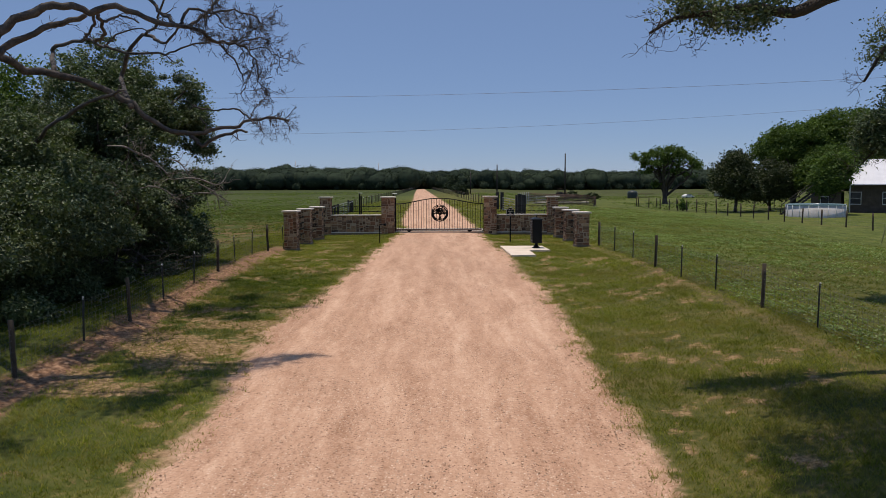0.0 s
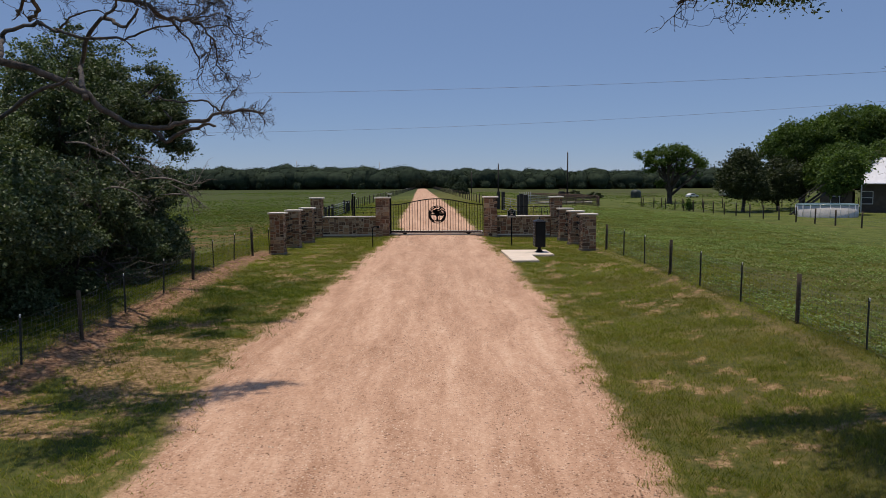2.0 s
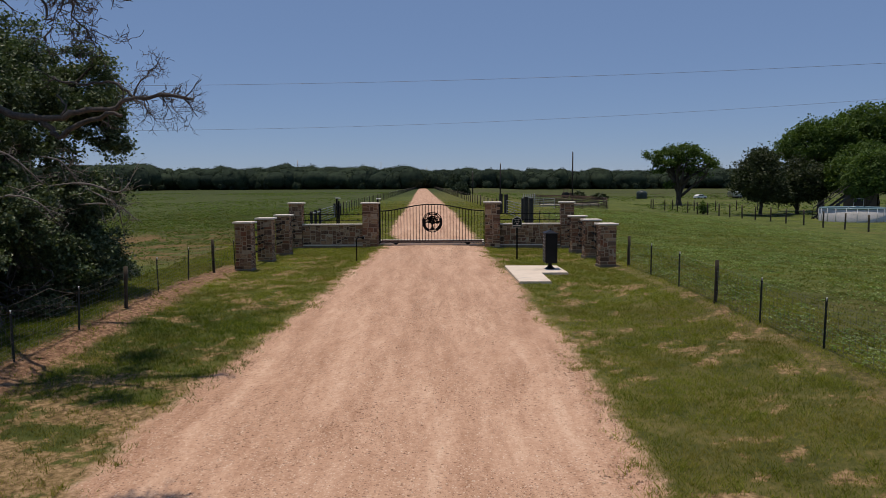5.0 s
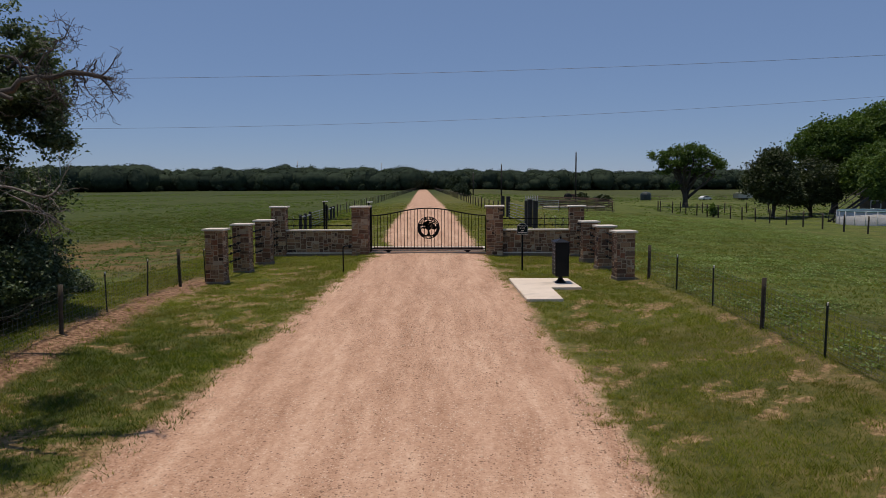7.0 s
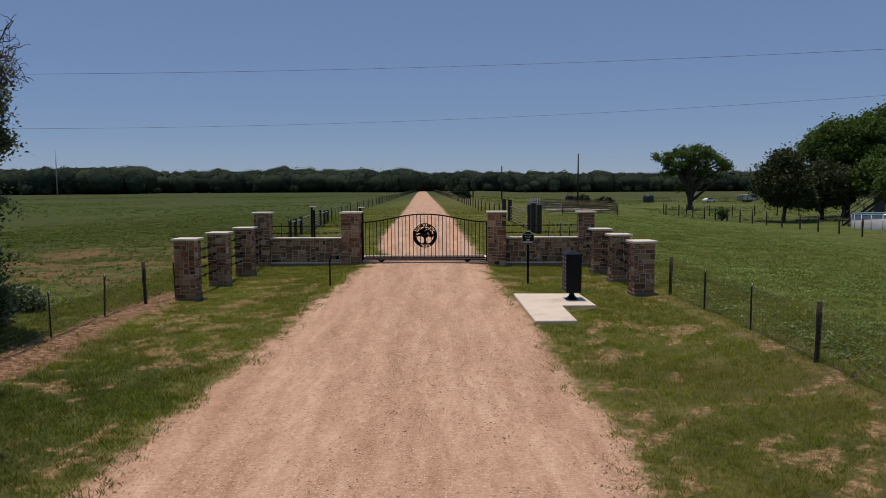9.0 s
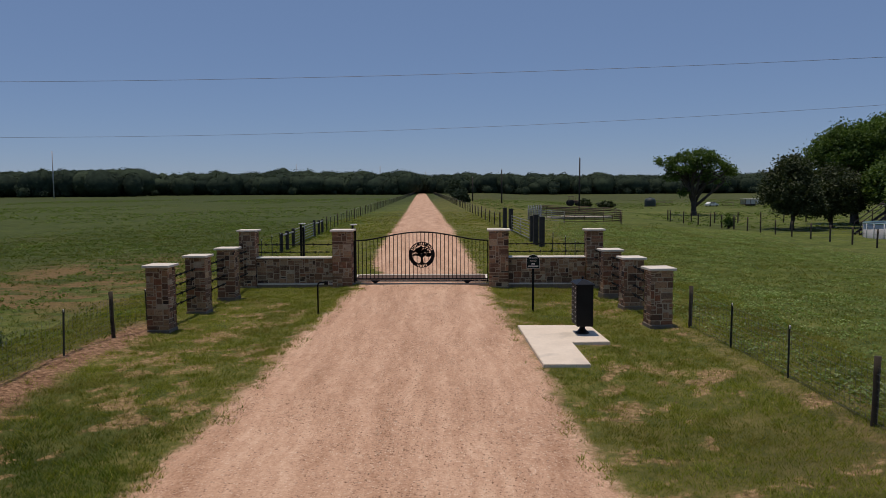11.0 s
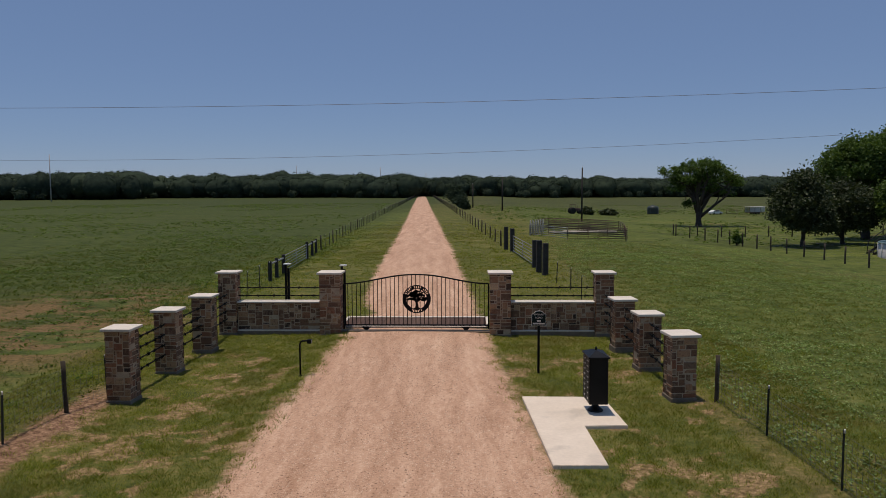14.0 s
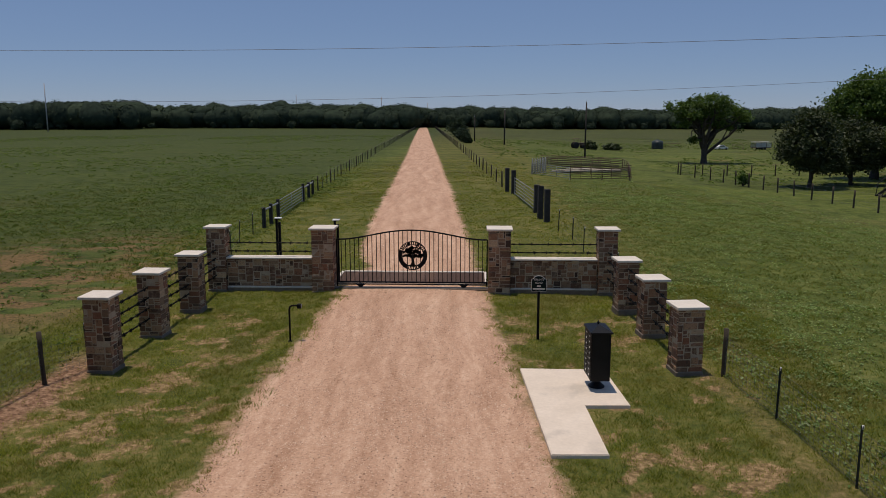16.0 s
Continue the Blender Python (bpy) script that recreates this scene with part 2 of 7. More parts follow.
def ground_material():
    k = Net("grass and soil")
    pos = k.plan()
    xyz = k.n("SeparateXYZ", {0: pos})
    x, y = xyz.outputs[0], xyz.outputs[1]
    fine, mid = k.noise(pos, 9.0, 6, 0.7), k.noise(pos, 1.1, 5, 0.6)
    big, huge = k.noise(pos, 0.16, 4, 0.6), k.noise(pos, 0.035, 3, 0.5)
    f = k.math("ADD", k.math("MULTIPLY", fine, 0.55), k.math("MULTIPLY", mid, 0.45))
    verge = k.ramp(f, [(0.36, (0.042, 0.055, 0.011)), (0.46, (0.085, 0.1, 0.02)), (0.55, (0.145, 0.138, 0.036)), (0.66, (0.27, 0.205, 0.085))])
    field = k.ramp(f, [(0.38, (0.038, 0.058, 0.011)), (0.5, (0.088, 0.114, 0.023)), (0.61, (0.155, 0.168, 0.045))])
    ax = k.math("ABSOLUTE", k.math("SUBTRACT", x, 0.8))
    c = k.mix(k.step(ax, 7.2, 10.0), verge, field)
    # dry stretches in the pasture
    dry = k.math("MULTIPLY", k.step(big, 0.50, 0.68), k.step(huge, 0.42, 0.6))
    c = k.mix(k.math("MULTIPLY", dry, 0.6), c, (0.15, 0.12, 0.045))
    far = k.math("MULTIPLY", k.step(y, 90.0, 210.0), 0.75)
    c = k.mix(far, c, k.ramp(mid, [(0.3, (0.042, 0.056, 0.017)), (0.7, (0.074, 0.076, 0.026))]))
    # growth lies in long bands across the far pasture
    bands = k.noise(k.scaled(pos, (0.05, 0.3, 1.0)), 1.0, 6, 0.66)
    c = k.mix(k.step(y, 12.0, 45.0), c, k.mix(1.0, c, k.ramp(bands, [(0.34, (0.62, 0.62, 0.62)), (0.5, (0.95, 0.95, 0.95)), (0.66, (1.25, 1.2, 1.1))]), "MULTIPLY"))
    lush = k.math("MAXIMUM", k.math("MULTIPLY", k.math("SUBTRACT", 1.0, k.step(x, -14.0, -8.0)), k.step(y, -8.0, 0.0)), k.math("MULTIPLY", k.math("SUBTRACT", 1.0, k.step(x, -4.5, -2.5)), k.math("SUBTRACT", 1.0, k.step(y, -16.0, -11.0))))
    c = k.mix(k.math("MULTIPLY", lush, 0.7), c, k.ramp(mid, [(0.35, (0.03, 0.046, 0.01)), (0.65, (0.06, 0.078, 0.019))]))
    # a darker, duller tone over the near right verge
    dulled = k.math("MULTIPLY", k.step(x, 3.6, 4.8), k.math("SUBTRACT", 1.0, k.step(y, -15.0, -11.0)))
    c = k.mix(k.math("MULTIPLY", dulled, 0.55), c, k.ramp(f, [(0.38, (0.04, 0.046, 0.012)), (0.62, (0.12, 0.1, 0.034))]))
    # red dry weeds in the field beyond the left wing
    lx = k.math("DIVIDE", k.math("ADD", x, 13.0), 5.5)
    ly = k.math("DIVIDE", k.math("SUBTRACT", y, 2.0), 9.0)
    lr = k.math("SQRT", k.math("ADD", k.math("MULTIPLY", lx, lx), k.math("MULTIPLY", ly, ly)))
    red = k.math("MULTIPLY", k.math("SUBTRACT", 1.0, k.step(lr, 0.5, 1.3)), k.step(k.noise(k.scaled(pos, (0.6, 1.6, 1)), 0.45, 4, 0.65), 0.43, 0.56))
    c = k.mix(k.math("MULTIPLY", red, 0.85), c, k.ramp(fine, [(0.35, (0.10, 0.07, 0.03)), (0.65, (0.27, 0.16, 0.075))]))
    # bare soil in the verges, ragged at every scale
    soil = k.ramp(fine, [(0.36, (0.11, 0.068, 0.032)), (0.5, (0.27, 0.172, 0.085)), (0.64, (0.47, 0.315, 0.18))])
    soil_at = k.n("Attribute")
    soil_at.attribute_name = "soil"
    ragged = k.math("SUBTRACT", k.noise(pos, 3.2, 8, 0.78), 0.5)
    bare = k.step(k.math("ADD", soil_at.outputs["Fac"], k.math("MULTIPLY", ragged, 2.4)), 0.36, 0.62)
    # trodden soil under the two fences
    wob = k.math("ADD", k.math("MULTIPLY", k.math("SUBTRACT", mid, 0.5), 0.9), k.math("MULTIPLY", ragged, 1.1))
    dl = k.math("ABSOLUTE", k.math("ADD", k.math("ADD", k.math("ADD", x, 7.28), k.math("MULTIPLY", y, 0.031)), wob))
    dr = k.math("ABSOLUTE", k.math("ADD", k.math("ADD", k.math("SUBTRACT", x, 6.55), k.math("MULTIPLY", y, 0.079)), wob))
    before = k.math("SUBTRACT", 1.0, k.step(y, -7.5, -5.0))
    sl = k.math("MULTIPLY", k.math("MULTIPLY", k.math("SUBTRACT", 1.0, k.step(dl, 0.2, 0.62)), before), 0.95)
    sr = k.math("MULTIPLY", k.math("MULTIPLY", k.math("SUBTRACT", 1.0, k.step(dr, 0.0, 0.4)), before), 0.22)
    strip = k.math("MAXIMUM", sl, sr)
    c = k.mix(k.math("MULTIPLY", bare, 0.8), c, soil)
    c = k.mix(strip, c, k.ramp(fine, [(0.36, (0.1, 0.052, 0.03)), (0.5, (0.24, 0.135, 0.08)), (0.64, (0.42, 0.265, 0.165))]))
    # the road's gravel thins out into the grass
    off_road = k.n("Attribute")
    off_road.attribute_name = "off_road"
    d = off_road.outputs["Fac"]
    d = k.math("ADD", d, k.math("MULTIPLY", k.math("SUBTRACT", k.noise(pos, 0.9, 8, 0.72), 0.5), 1.1))
    d = k.math("ADD", d, k.math("MULTIPLY", ragged, 0.9))
    c = k.mix(k.math("SUBTRACT", 1.0, k.step(d, 0.0, 0.42)), c, gravel(k, pos)[0])
    k.put(k.b.inputs["Base Color"], c)
    k.b.inputs["Roughness"].default_value = 0.95
    k.b.inputs["Specular IOR Level"].default_value = 0.15
    k.bump(k.math("ADD", k.noise(pos, 22, 4, 0.7), k.math("MULTIPLY", mid, 0.8)), 0.6, 0.06)
    return k.m


def road_material():
    k = Net("pale red gravel")
    pos = k.plan()
    c, fine, patch = gravel(k, pos)
    k.put(k.b.inputs["Base Color"], c)
    k.b.inputs["Roughness"].default_value = 0.93
    k.b.inputs["Specular IOR Level"].default_value = 0.2
    k.bump(k.math("ADD", k.noise(pos, 30.0, 4, 0.7), fine), 0.5, 0.03)
    return k.m


def stone_material():
    k = Net("ledge stone")
    p = k.plan()
    r = k.n("ObjectInfo").outputs["Random"]
    tone = k.ramp(r, [(0.0, (0.026, 0.015, 0.01)), (0.1, (0.1, 0.05, 0.028)), (0.26, (0.29, 0.15, 0.08)), (0.4, (0.12, 0.06, 0.035)), (0.56, (0.42, 0.25, 0.135)), (0.7, (0.27, 0.106, 0.052)), (0.85, (0.15, 0.083, 0.05)), (1.0, (0.54, 0.37, 0.22))])
    grain, cloud = k.noise(p, 45, 6, 0.7), k.noise(p, 7, 4, 0.6)
    c = k.mix(1.0, tone, k.ramp(grain, [(0.3, (0.72, 0.72, 0.72)), (0.7, (1.25, 1.22, 1.18))]), "MULTIPLY")
    c = k.mix(k.math("MULTIPLY", k.step(cloud, 0.5, 0.68), 0.5), c, (0.40, 0.265, 0.16))
    c = k.mix(k.math("MULTIPLY", k.step(k.noise(p, 13, 5, 0.65), 0.54, 0.66), 0.55), c, (0.06, 0.034, 0.022))
    k.put(k.b.inputs["Base Color"], c)
    k.b.inputs["Roughness"].default_value = 0.88
    k.bump(k.math("ADD", grain, cloud), 0.5, 0.012)
    return k.m


GROUND, ROAD, STONE = ground_material(), road_material(), stone_material()
MORTAR = surface("sandy mortar", (0.36, 0.27, 0.18), (0.54, 0.42, 0.29), 9, 0.95, bump=0.3)
LIMESTONE = surface("sawn limestone", (0.6, 0.54, 0.45), (0.77, 0.7, 0.6), 5, 0.85, bump=0.1, spots=(0.50, 0.46, 0.40))
PLINTH = surface("weathered concrete", (0.12, 0.095, 0.07), (0.24, 0.19, 0.142), 6, 0.9, bump=0.25)
CONCRETE = surface("broom-finished concrete", (0.65, 0.55, 0.435), (0.79, 0.68, 0.55), 2.2, 0.85, bump=0.12, spots=(0.44, 0.38, 0.31))
IRON = surface("black powder coat", (0.004, 0.004, 0.004), (0.011, 0.011, 0.011), 6, 0.6, bump=0.05, spec=0.12)
BLACK_BOX = surface("satin black paint", (0.004, 0.004, 0.004), (0.010, 0.010, 0.011), 5, 0.45, bump=0.03, spec=0.2)
GALV = surface("galvanised steel", (0.2, 0.21, 0.215), (0.34, 0.35, 0.36), 8, 0.55, 0.5, bump=0.05)
WIRE = surface("grey fence wire", (0.11, 0.11, 0.105), (0.22, 0.22, 0.21), 8, 0.6, 0.2, bump=0)
RUST = surface("rust-brown steel", (0.075, 0.045, 0.035), (0.17, 0.105, 0.08), 7, 0.75, 0.2, bump=0.2, spots=(0.22, 0.12, 0.07))
POST_WOOD = surface("weathered fence wood", (0.03, 0.023, 0.016), (0.1, 0.078, 0.053), 7, 0.9, bump=0.4, vary=0.35)
DARK_WOOD = surface("creosoted wood", (0.018, 0.016, 0.015), (0.05, 0.045, 0.04), 7, 0.8, bump=0.4)
WHITE = surface("white plastic", (0.62, 0.62, 0.62), (0.78, 0.78, 0.76), 6, 0.5, bump=0.03)
CREAM = surface("cream lettering", (0.6, 0.54, 0.46), (0.72, 0.66, 0.57), 10, 0.6, bump=0)
BARK = surface("oak bark", (0.028, 0.023, 0.018), (0.09, 0.074, 0.06), 5, 0.95, bump=0.8, dist=0.03)
DEAD = surface("bare grey bark", (0.024, 0.021, 0.018), (0.15, 0.13, 0.112), 6, 0.9, bump=0.6, dist=0.02)
OAK_LEAF = leafy("live oak leaves", [(0.042, 0.068, 0.033), (0.07, 0.108, 0.05), (0.105, 0.15, 0.07), (0.19, 0.228, 0.13)], 0.35, 0.22, 0.5)
PECAN_LEAF = leafy("pecan leaves", [(0.042, 0.078, 0.02), (0.07, 0.12, 0.03), (0.1, 0.158, 0.044), (0.14, 0.198, 0.064)], 0.15, 0.34, 0.65)
MAGNOLIA_LEAF = leafy("dark glossy leaves", [(0.03, 0.045, 0.021), (0.05, 0.068, 0.03), (0.085, 0.098, 0.052)], 0.22, 0.22, 0.55)
# distance haze is put into these woodland tones as a faint blue-grey
WOODS_LEAF = leafy("distant woodland", [(0.032, 0.047, 0.035), (0.042, 0.06, 0.041), (0.053, 0.073, 0.047)], 0.03, 0.14, 0.95)
BLADE = leafy("verge grass", [(0.1, 0.13, 0.015), (0.18, 0.215, 0.028), (0.26, 0.275, 0.048), (0.39, 0.36, 0.1)], 0.2, 0.46, 0.65, (0.29, 0.235, 0.078))
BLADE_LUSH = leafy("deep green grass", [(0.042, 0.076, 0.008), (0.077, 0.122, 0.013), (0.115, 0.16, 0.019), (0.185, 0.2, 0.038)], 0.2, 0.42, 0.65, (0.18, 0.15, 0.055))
BLADE_FIELD = leafy("pasture grass", [(0.08, 0.112, 0.016), (0.13, 0.162, 0.027), (0.185, 0.206, 0.042), (0.255, 0.245, 0.068)], 0.2, 0.42, 0.65, (0.24, 0.21, 0.07))
DULL_WEED = leafy("dull green weeds", [(0.06, 0.1, 0.022), (0.095, 0.145, 0.035), (0.13, 0.18, 0.055), (0.2, 0.25, 0.1)], 0.15, 0.4, 0.8)
WEED = leafy("pasture weeds", [(0.1, 0.165, 0.045), (0.155, 0.23, 0.07), (0.22, 0.295, 0.11), (0.32, 0.38, 0.19)], 0.2, 0.4, 0.7)


# ---- ground and road ----
def spread(lo, hi, step, out, grow=1.22):
    """Even steps between lo and hi, then ever longer ones to -out and +out (a pair)."""
    a = list(np.arange(lo, hi + step / 2, step))
    s, v = step, hi
    while v < out[1]:
        s *= grow
        v += s
        a.append(v)
    s, v = step, lo
    while v > out[0]:
        s *= grow
        v -= s
        a.insert(0, v)
    return np.array(a)


def grid_faces(nx, ny):
    i, j = np.meshgrid(np.arange(nx - 1), np.arange(ny - 1))
    a = (j * nx + i).ravel()
    return np.stack([a, a + 1, a + nx + 1, a + nx], 1)


def bare_soil(x, y):
    """Worn patches in the verges, 0 to 1."""
    a = np.clip((0.6 * fbm(x * 3.1, y * 3.3, 43, 4) + 0.4 * fbm(x * 0.9, y * 1.1, 46, 3) - 0.5 + 0.02 * np.clip((y + 15) / 4, 0, 1)) / 0.22, 0, 0.75)
    b = np.clip((fbm(x * 1.1 + 5, y * 1.3, 47, 4) - 0.41) / 0.26, 0, 0.85) * np.clip((-y - 17) / 5, 0, 1) * np.clip((y + 31) / 3, 0.25, 1) * (x < 0)
    # the trodden, rooty stretch under the bare limbs
    c = np.clip(1.25 - np.hypot((x + 4.6) / 1.9, (y + 25.8) / 2.3), 0, 1) * np.clip((fbm(x * 1.7, y * 1.5, 49, 4) - 0.3) / 0.25, 0, 1)
    a = np.maximum(a, 0.95 * c)
    # bare spots worn through the turf near the wing pillars
    for px, py, rx, ry in ((-5.1, -10.3, 0.42, 0.6), (-5.78, -9.7, 0.42, 0.3), (-4.75, -7.55, 0.6, 0.3), (-4.6, -4.9, 0.4, 0.25), (6.7, -11.75, 0.5, 0.42), (5.97, -11.6, 0.3, 0.24), (6.3, -12.3, 0.5, 0.26), (3.2, -4.5, 0.35, 0.3)):
        a = np.maximum(a, np.clip(1.35 - np.hypot((x - px) / rx, (y - py) / ry), 0, 1))
    here = np.clip((8.2 - np.abs(x - 0.8)) / 1.0, 0, 1) * np.clip((-1.0 - y) / 2, 0, 1)
    return np.maximum(a, b) * here


def turf(x, y):
    """The ground with its small hummocks."""
    x, y = np.asarray(x, float), np.asarray(y, float)
    fade = np.clip(1 - (np.hypot(x, y + 15) - 40) / 60, 0, 1)
    # the turf lies a little lower round the gate pillars
    left = np.clip((-2.4 - x) / 0.7, 0, 1) * np.clip((y + 11) / 3, 0, 1)
    right = np.clip((x - 2.4) / 0.7, 0, 1) * np.clip((y + 3) / 2, 0, 1)
    low = 0.1 * np.maximum(left, right) * np.clip((6 - y) / 3, 0, 1)
    z = ground_z(x, y) - low + fade * (0.10 * (fbm(x * 0.5, y * 0.5, 3) - 0.5) + 0.05 * (vnoise(x * 2.1, y * 2.1, 9) - 0.5))
    # level round the concrete pad
    level = np.clip(3.4 - 2.4 * np.maximum(np.abs(x - 4.05) / 1.1, np.abs(y + 9.35) / 2.25), 0, 1)
    return z + level * (ground_z(4, -9) + 0.06 - z)


gx, gy = spread(-13, 14, 0.25, (-2600, 2600)), spread(-40, 8, 0.25, (-400, 3600), 1.12)
X, Y = np.meshgrid(gx, gy)
Z = turf(X, Y)
on_road = np.clip((road_half(Y) - 0.1 - np.abs(X - road_mid(Y))) / 0.8, 0, 1)
Z = Z - 0.12 * on_road * (Y < 600)
ground = new("ground", mesh_of("ground", np.stack([X.ravel(), Y.ravel(), Z.ravel()], 1), grid_faces(len(gx), len(gy)), GROUND, True))
soil_map = ground.data.attributes.new("soil", "FLOAT", "POINT")
soil_map.data.foreach_set("value", bare_soil(X, Y).ravel().astype(np.float32))
off_map = ground.data.attributes.new("off_road", "FLOAT", "POINT")
off_map.data.foreach_set("value", np.where(Y > 372, 50.0, np.abs(X - road_mid(Y)) - road_half(Y)).ravel().astype(np.float32))
tagged(ground, "green pasture and grassy verges with dry and bare patches", "ground", kind="structure")

ry = spread(-48, 14, 0.16, (-120, 372), 1.06)
ru = np.concatenate([np.arange(-1.22, -0.75, 0.022), np.arange(-0.75, 0.75, 0.05), np.arange(0.75, 1.23, 0.022)])
U, Y = np.meshgrid(ru, ry)
X = road_mid(Y) + U * road_half(Y)
au = np.abs(U)
rough_edge = 0.11 * (fbm(X * 1.3, Y * 1.3, 21, 4) - 0.5) + 0.09 * (fbm(X * 5, Y * 5, 5, 3) - 0.5)
edge = np.clip((au - 0.72) / 0.4, 0, 1)
ruts = 0.012 * (fbm((X - road_mid(Y)) * 1.7, Y * 0.05, 33, 3) - 0.5)
Z = ground_z(X, Y) + 0.045 * (1 - au ** 2 / 1.1) + ruts + edge * (rough_edge - 0.10 * (au - 0.9) / 0.3)
gravel_road = new("road", mesh_of("road", np.stack([X.ravel(), Y.ravel(), Z.ravel()], 1), grid_faces(len(ru), len(ry)), ROAD, True))
tagged(gravel_road, "pale reddish gravel road with ragged sandy edges", "road", kind="structure")


# ---- stone gateway ----
def unit_stones(count=14):
    """Rough-faced unit stones, front face towards -y, 1 x 1 x 1."""
    out = []
    for k in range(count):
        rnd = random.Random(100 + k)
        bm = bmesh.new()
        box(bm, (-0.5, -0.5, -0.5), (0.5, 0.5, 0.5))
        front = [f for f in bm.faces if f.normal.y < -0.9] or [min(bm.faces, key=lambda f: f.calc_center_median().y)]
        ins = bmesh.ops.inset_region(bm, faces=front, thickness=0.10, depth=0)
        bm.verts.ensure_lookup_table()
        for v in bm.verts:
            if v.co.y < -0.45:
                rim = max(abs(v.co.x), abs(v.co.z)) > 0.45
                v.co.y += (0.32 if rim else 0) + rnd.uniform(-0.1, 0.1)
                v.co.x += rnd.uniform(-0.03, 0.03)
                v.co.z += rnd.uniform(-0.03, 0.03)
        out.append(bm_mesh("stone", bm, STONE))
    return out


STONES = unit_stones()


def lay_stones(parent, m, width, height, seed, cell=0.056):
    """Random ashlar over a face whose plane is y = 0 in m's space (x along, z up): each stone an object of its own."""
    rnd = random.Random(seed)
    nx, nz = max(3, round(width / cell)), max(3, round(height / cell))
    cx, cz = width / nx, height / nz
    used = np.zeros((nx, nz), bool)
    for j in range(nz):
        for i in range(nx):
            if used[i, j]:
                continue
            w, h = rnd.choice(((2, 1), (4, 1), (5, 2), (3, 2), (4, 3), (6, 3), (7, 2), (3, 3), (5, 4), (6, 2)))
            while w > 1 and (i + w > nx or used[i:i + w, j].any()):
                w -= 1
            if i + w == nx - 1 and not used[nx - 1, j]:
                w += 1
            h = min(h, nz - j)
            while h > 1 and used[i:i + w, j:j + h].any():
                h -= 1
            if w == 1:
                h = min(h, 2)
            used[i:i + w, j:j + h] = True
            joint = 0.02
            s = child("stone", rnd.choice(STONES), parent)
            s.matrix_basis = m @ Matrix.Translation(((i + w / 2) * cx - width / 2, 0.004 + rnd.uniform(-0.012, 0.012), (j + h / 2) * cz)) \
                @ Matrix.Diagonal((w * cx - joint, 0.03, h * cz - joint, 1))


def pillar(x, y, turn, height, seed, label, wide=0.60):
    """Square stone pillar with plinth, mortar core, stones on four sides and an overhanging cap."""
    deeper = 0.1 if x < 3 or y > -1 else 0.0
    base, height = gz(x, y) - 0.02 - deeper, height + deeper
    p = thing("stone_pillar", pose(x, y, base, 0, 0, turn), label, "pillar", "gateway pillars")
    h = wide / 2
    bm = bmesh.new()
    box(bm, (-h - 0.004, -h - 0.004, -0.25), (h + 0.004, h + 0.004, 0.10), 0.012)
    part("plinth", bm, PLINTH, p, "grey concrete plinth")
    bm = bmesh.new()
    box(bm, (-h + 0.03, -h + 0.03, 0.08), (h - 0.03, h - 0.03, height - 0.05))
    part("core", bm, MORTAR, p)
    bm = bmesh.new()
    c = wide / 2 + 0.055
    top = box(bm, (-c, -c, height - 0.055), (c, c, height + 0.012), 0.009)
    part("cap", bm, LIMESTONE, p, "pale limestone cap")
    for k in range(4):
        w = wide if k % 2 == 0 else wide - 0.10
        lay_stones(p, pose(0, 0, 0, 0, 0, 90 * k) @ Matrix.Translation((0, -h + 0.03, 0.10)), w, height - 0.16, seed * 10 + k)
    return p


WINGS = [  # x, y, turn, height
    (-6.38, -7.05, -1, 1.70), (-6.30, -4.45, -1, 1.66), (-6.21, -1.92, -1, 1.62), (-6.20, 0.50, 0, 2.02),
    (-2.76, 0.38, 0, 2.02), (2.80, 0.38, 0, 2.02), (6.18, 0.50, 1, 2.00), (6.34, -1.90, 6, 1.52), (6.54, -4.25, 6, 1.52), (6.67, -7.02, 7, 1.555)]
for i, (x, y, a, h) in enumerate(WINGS):
    pillar(x, y, a, h, i + 1, "tall square stone pillar with pale cap beside the gate" if h > 1.9 else "square stone wing pillar with pale limestone cap", 0.70 if abs(x) < 3 else 0.60)


def wing_wall(x0, x1, seed, label):
    """Low stone wall between two tall pillars, with footing and coping."""
    y, mid, w = 0.50, (x0 + x1) / 2, x1 - x0
    p = thing("stone_wall", pose(mid, y, gz(mid, y)), label, "wall", "gateway walls")
    bm = bmesh.new()
    box(bm, (-w / 2, -0.2, -0.25), (w / 2, 0.2, 0.03), 0.01)
    part("footing", bm, PLINTH, p, "grey concrete footing")
    bm = bmesh.new()
    box(bm, (-w / 2, -0.21, 0.03), (w / 2, 0.21, 0.07), 0.008)
    part("ledge", bm, LIMESTONE, p, "thin pale limestone ledge")
    bm = bmesh.new()
    box(bm, (-w / 2, -0.13, 0.06), (w / 2, 0.13, 0.97))
    part("core", bm, MORTAR, p)
    bm = bmesh.new()
    box(bm, (-w / 2, -0.215, 0.965), (w / 2, 0.215, 1.02), 0.008)
    part("coping", bm, LIMESTONE, p, "pale limestone coping")
    lay_stones(p, Matrix.Translation((0, -0.13, 0.075)), w, 0.89, seed * 10, 0.06)
    lay_stones(p, pose(0, 0.13, 0.075, 0, 0, 180), w, 0.89, seed * 10 + 1, 0.06)
    return p


wing_wall(-5.90, -3.11, 21, "low brown stone wall with pale coping between pillars")
wing_wall(3.15, 5.88, 22, "low brown stone wall with pale coping between pillars")


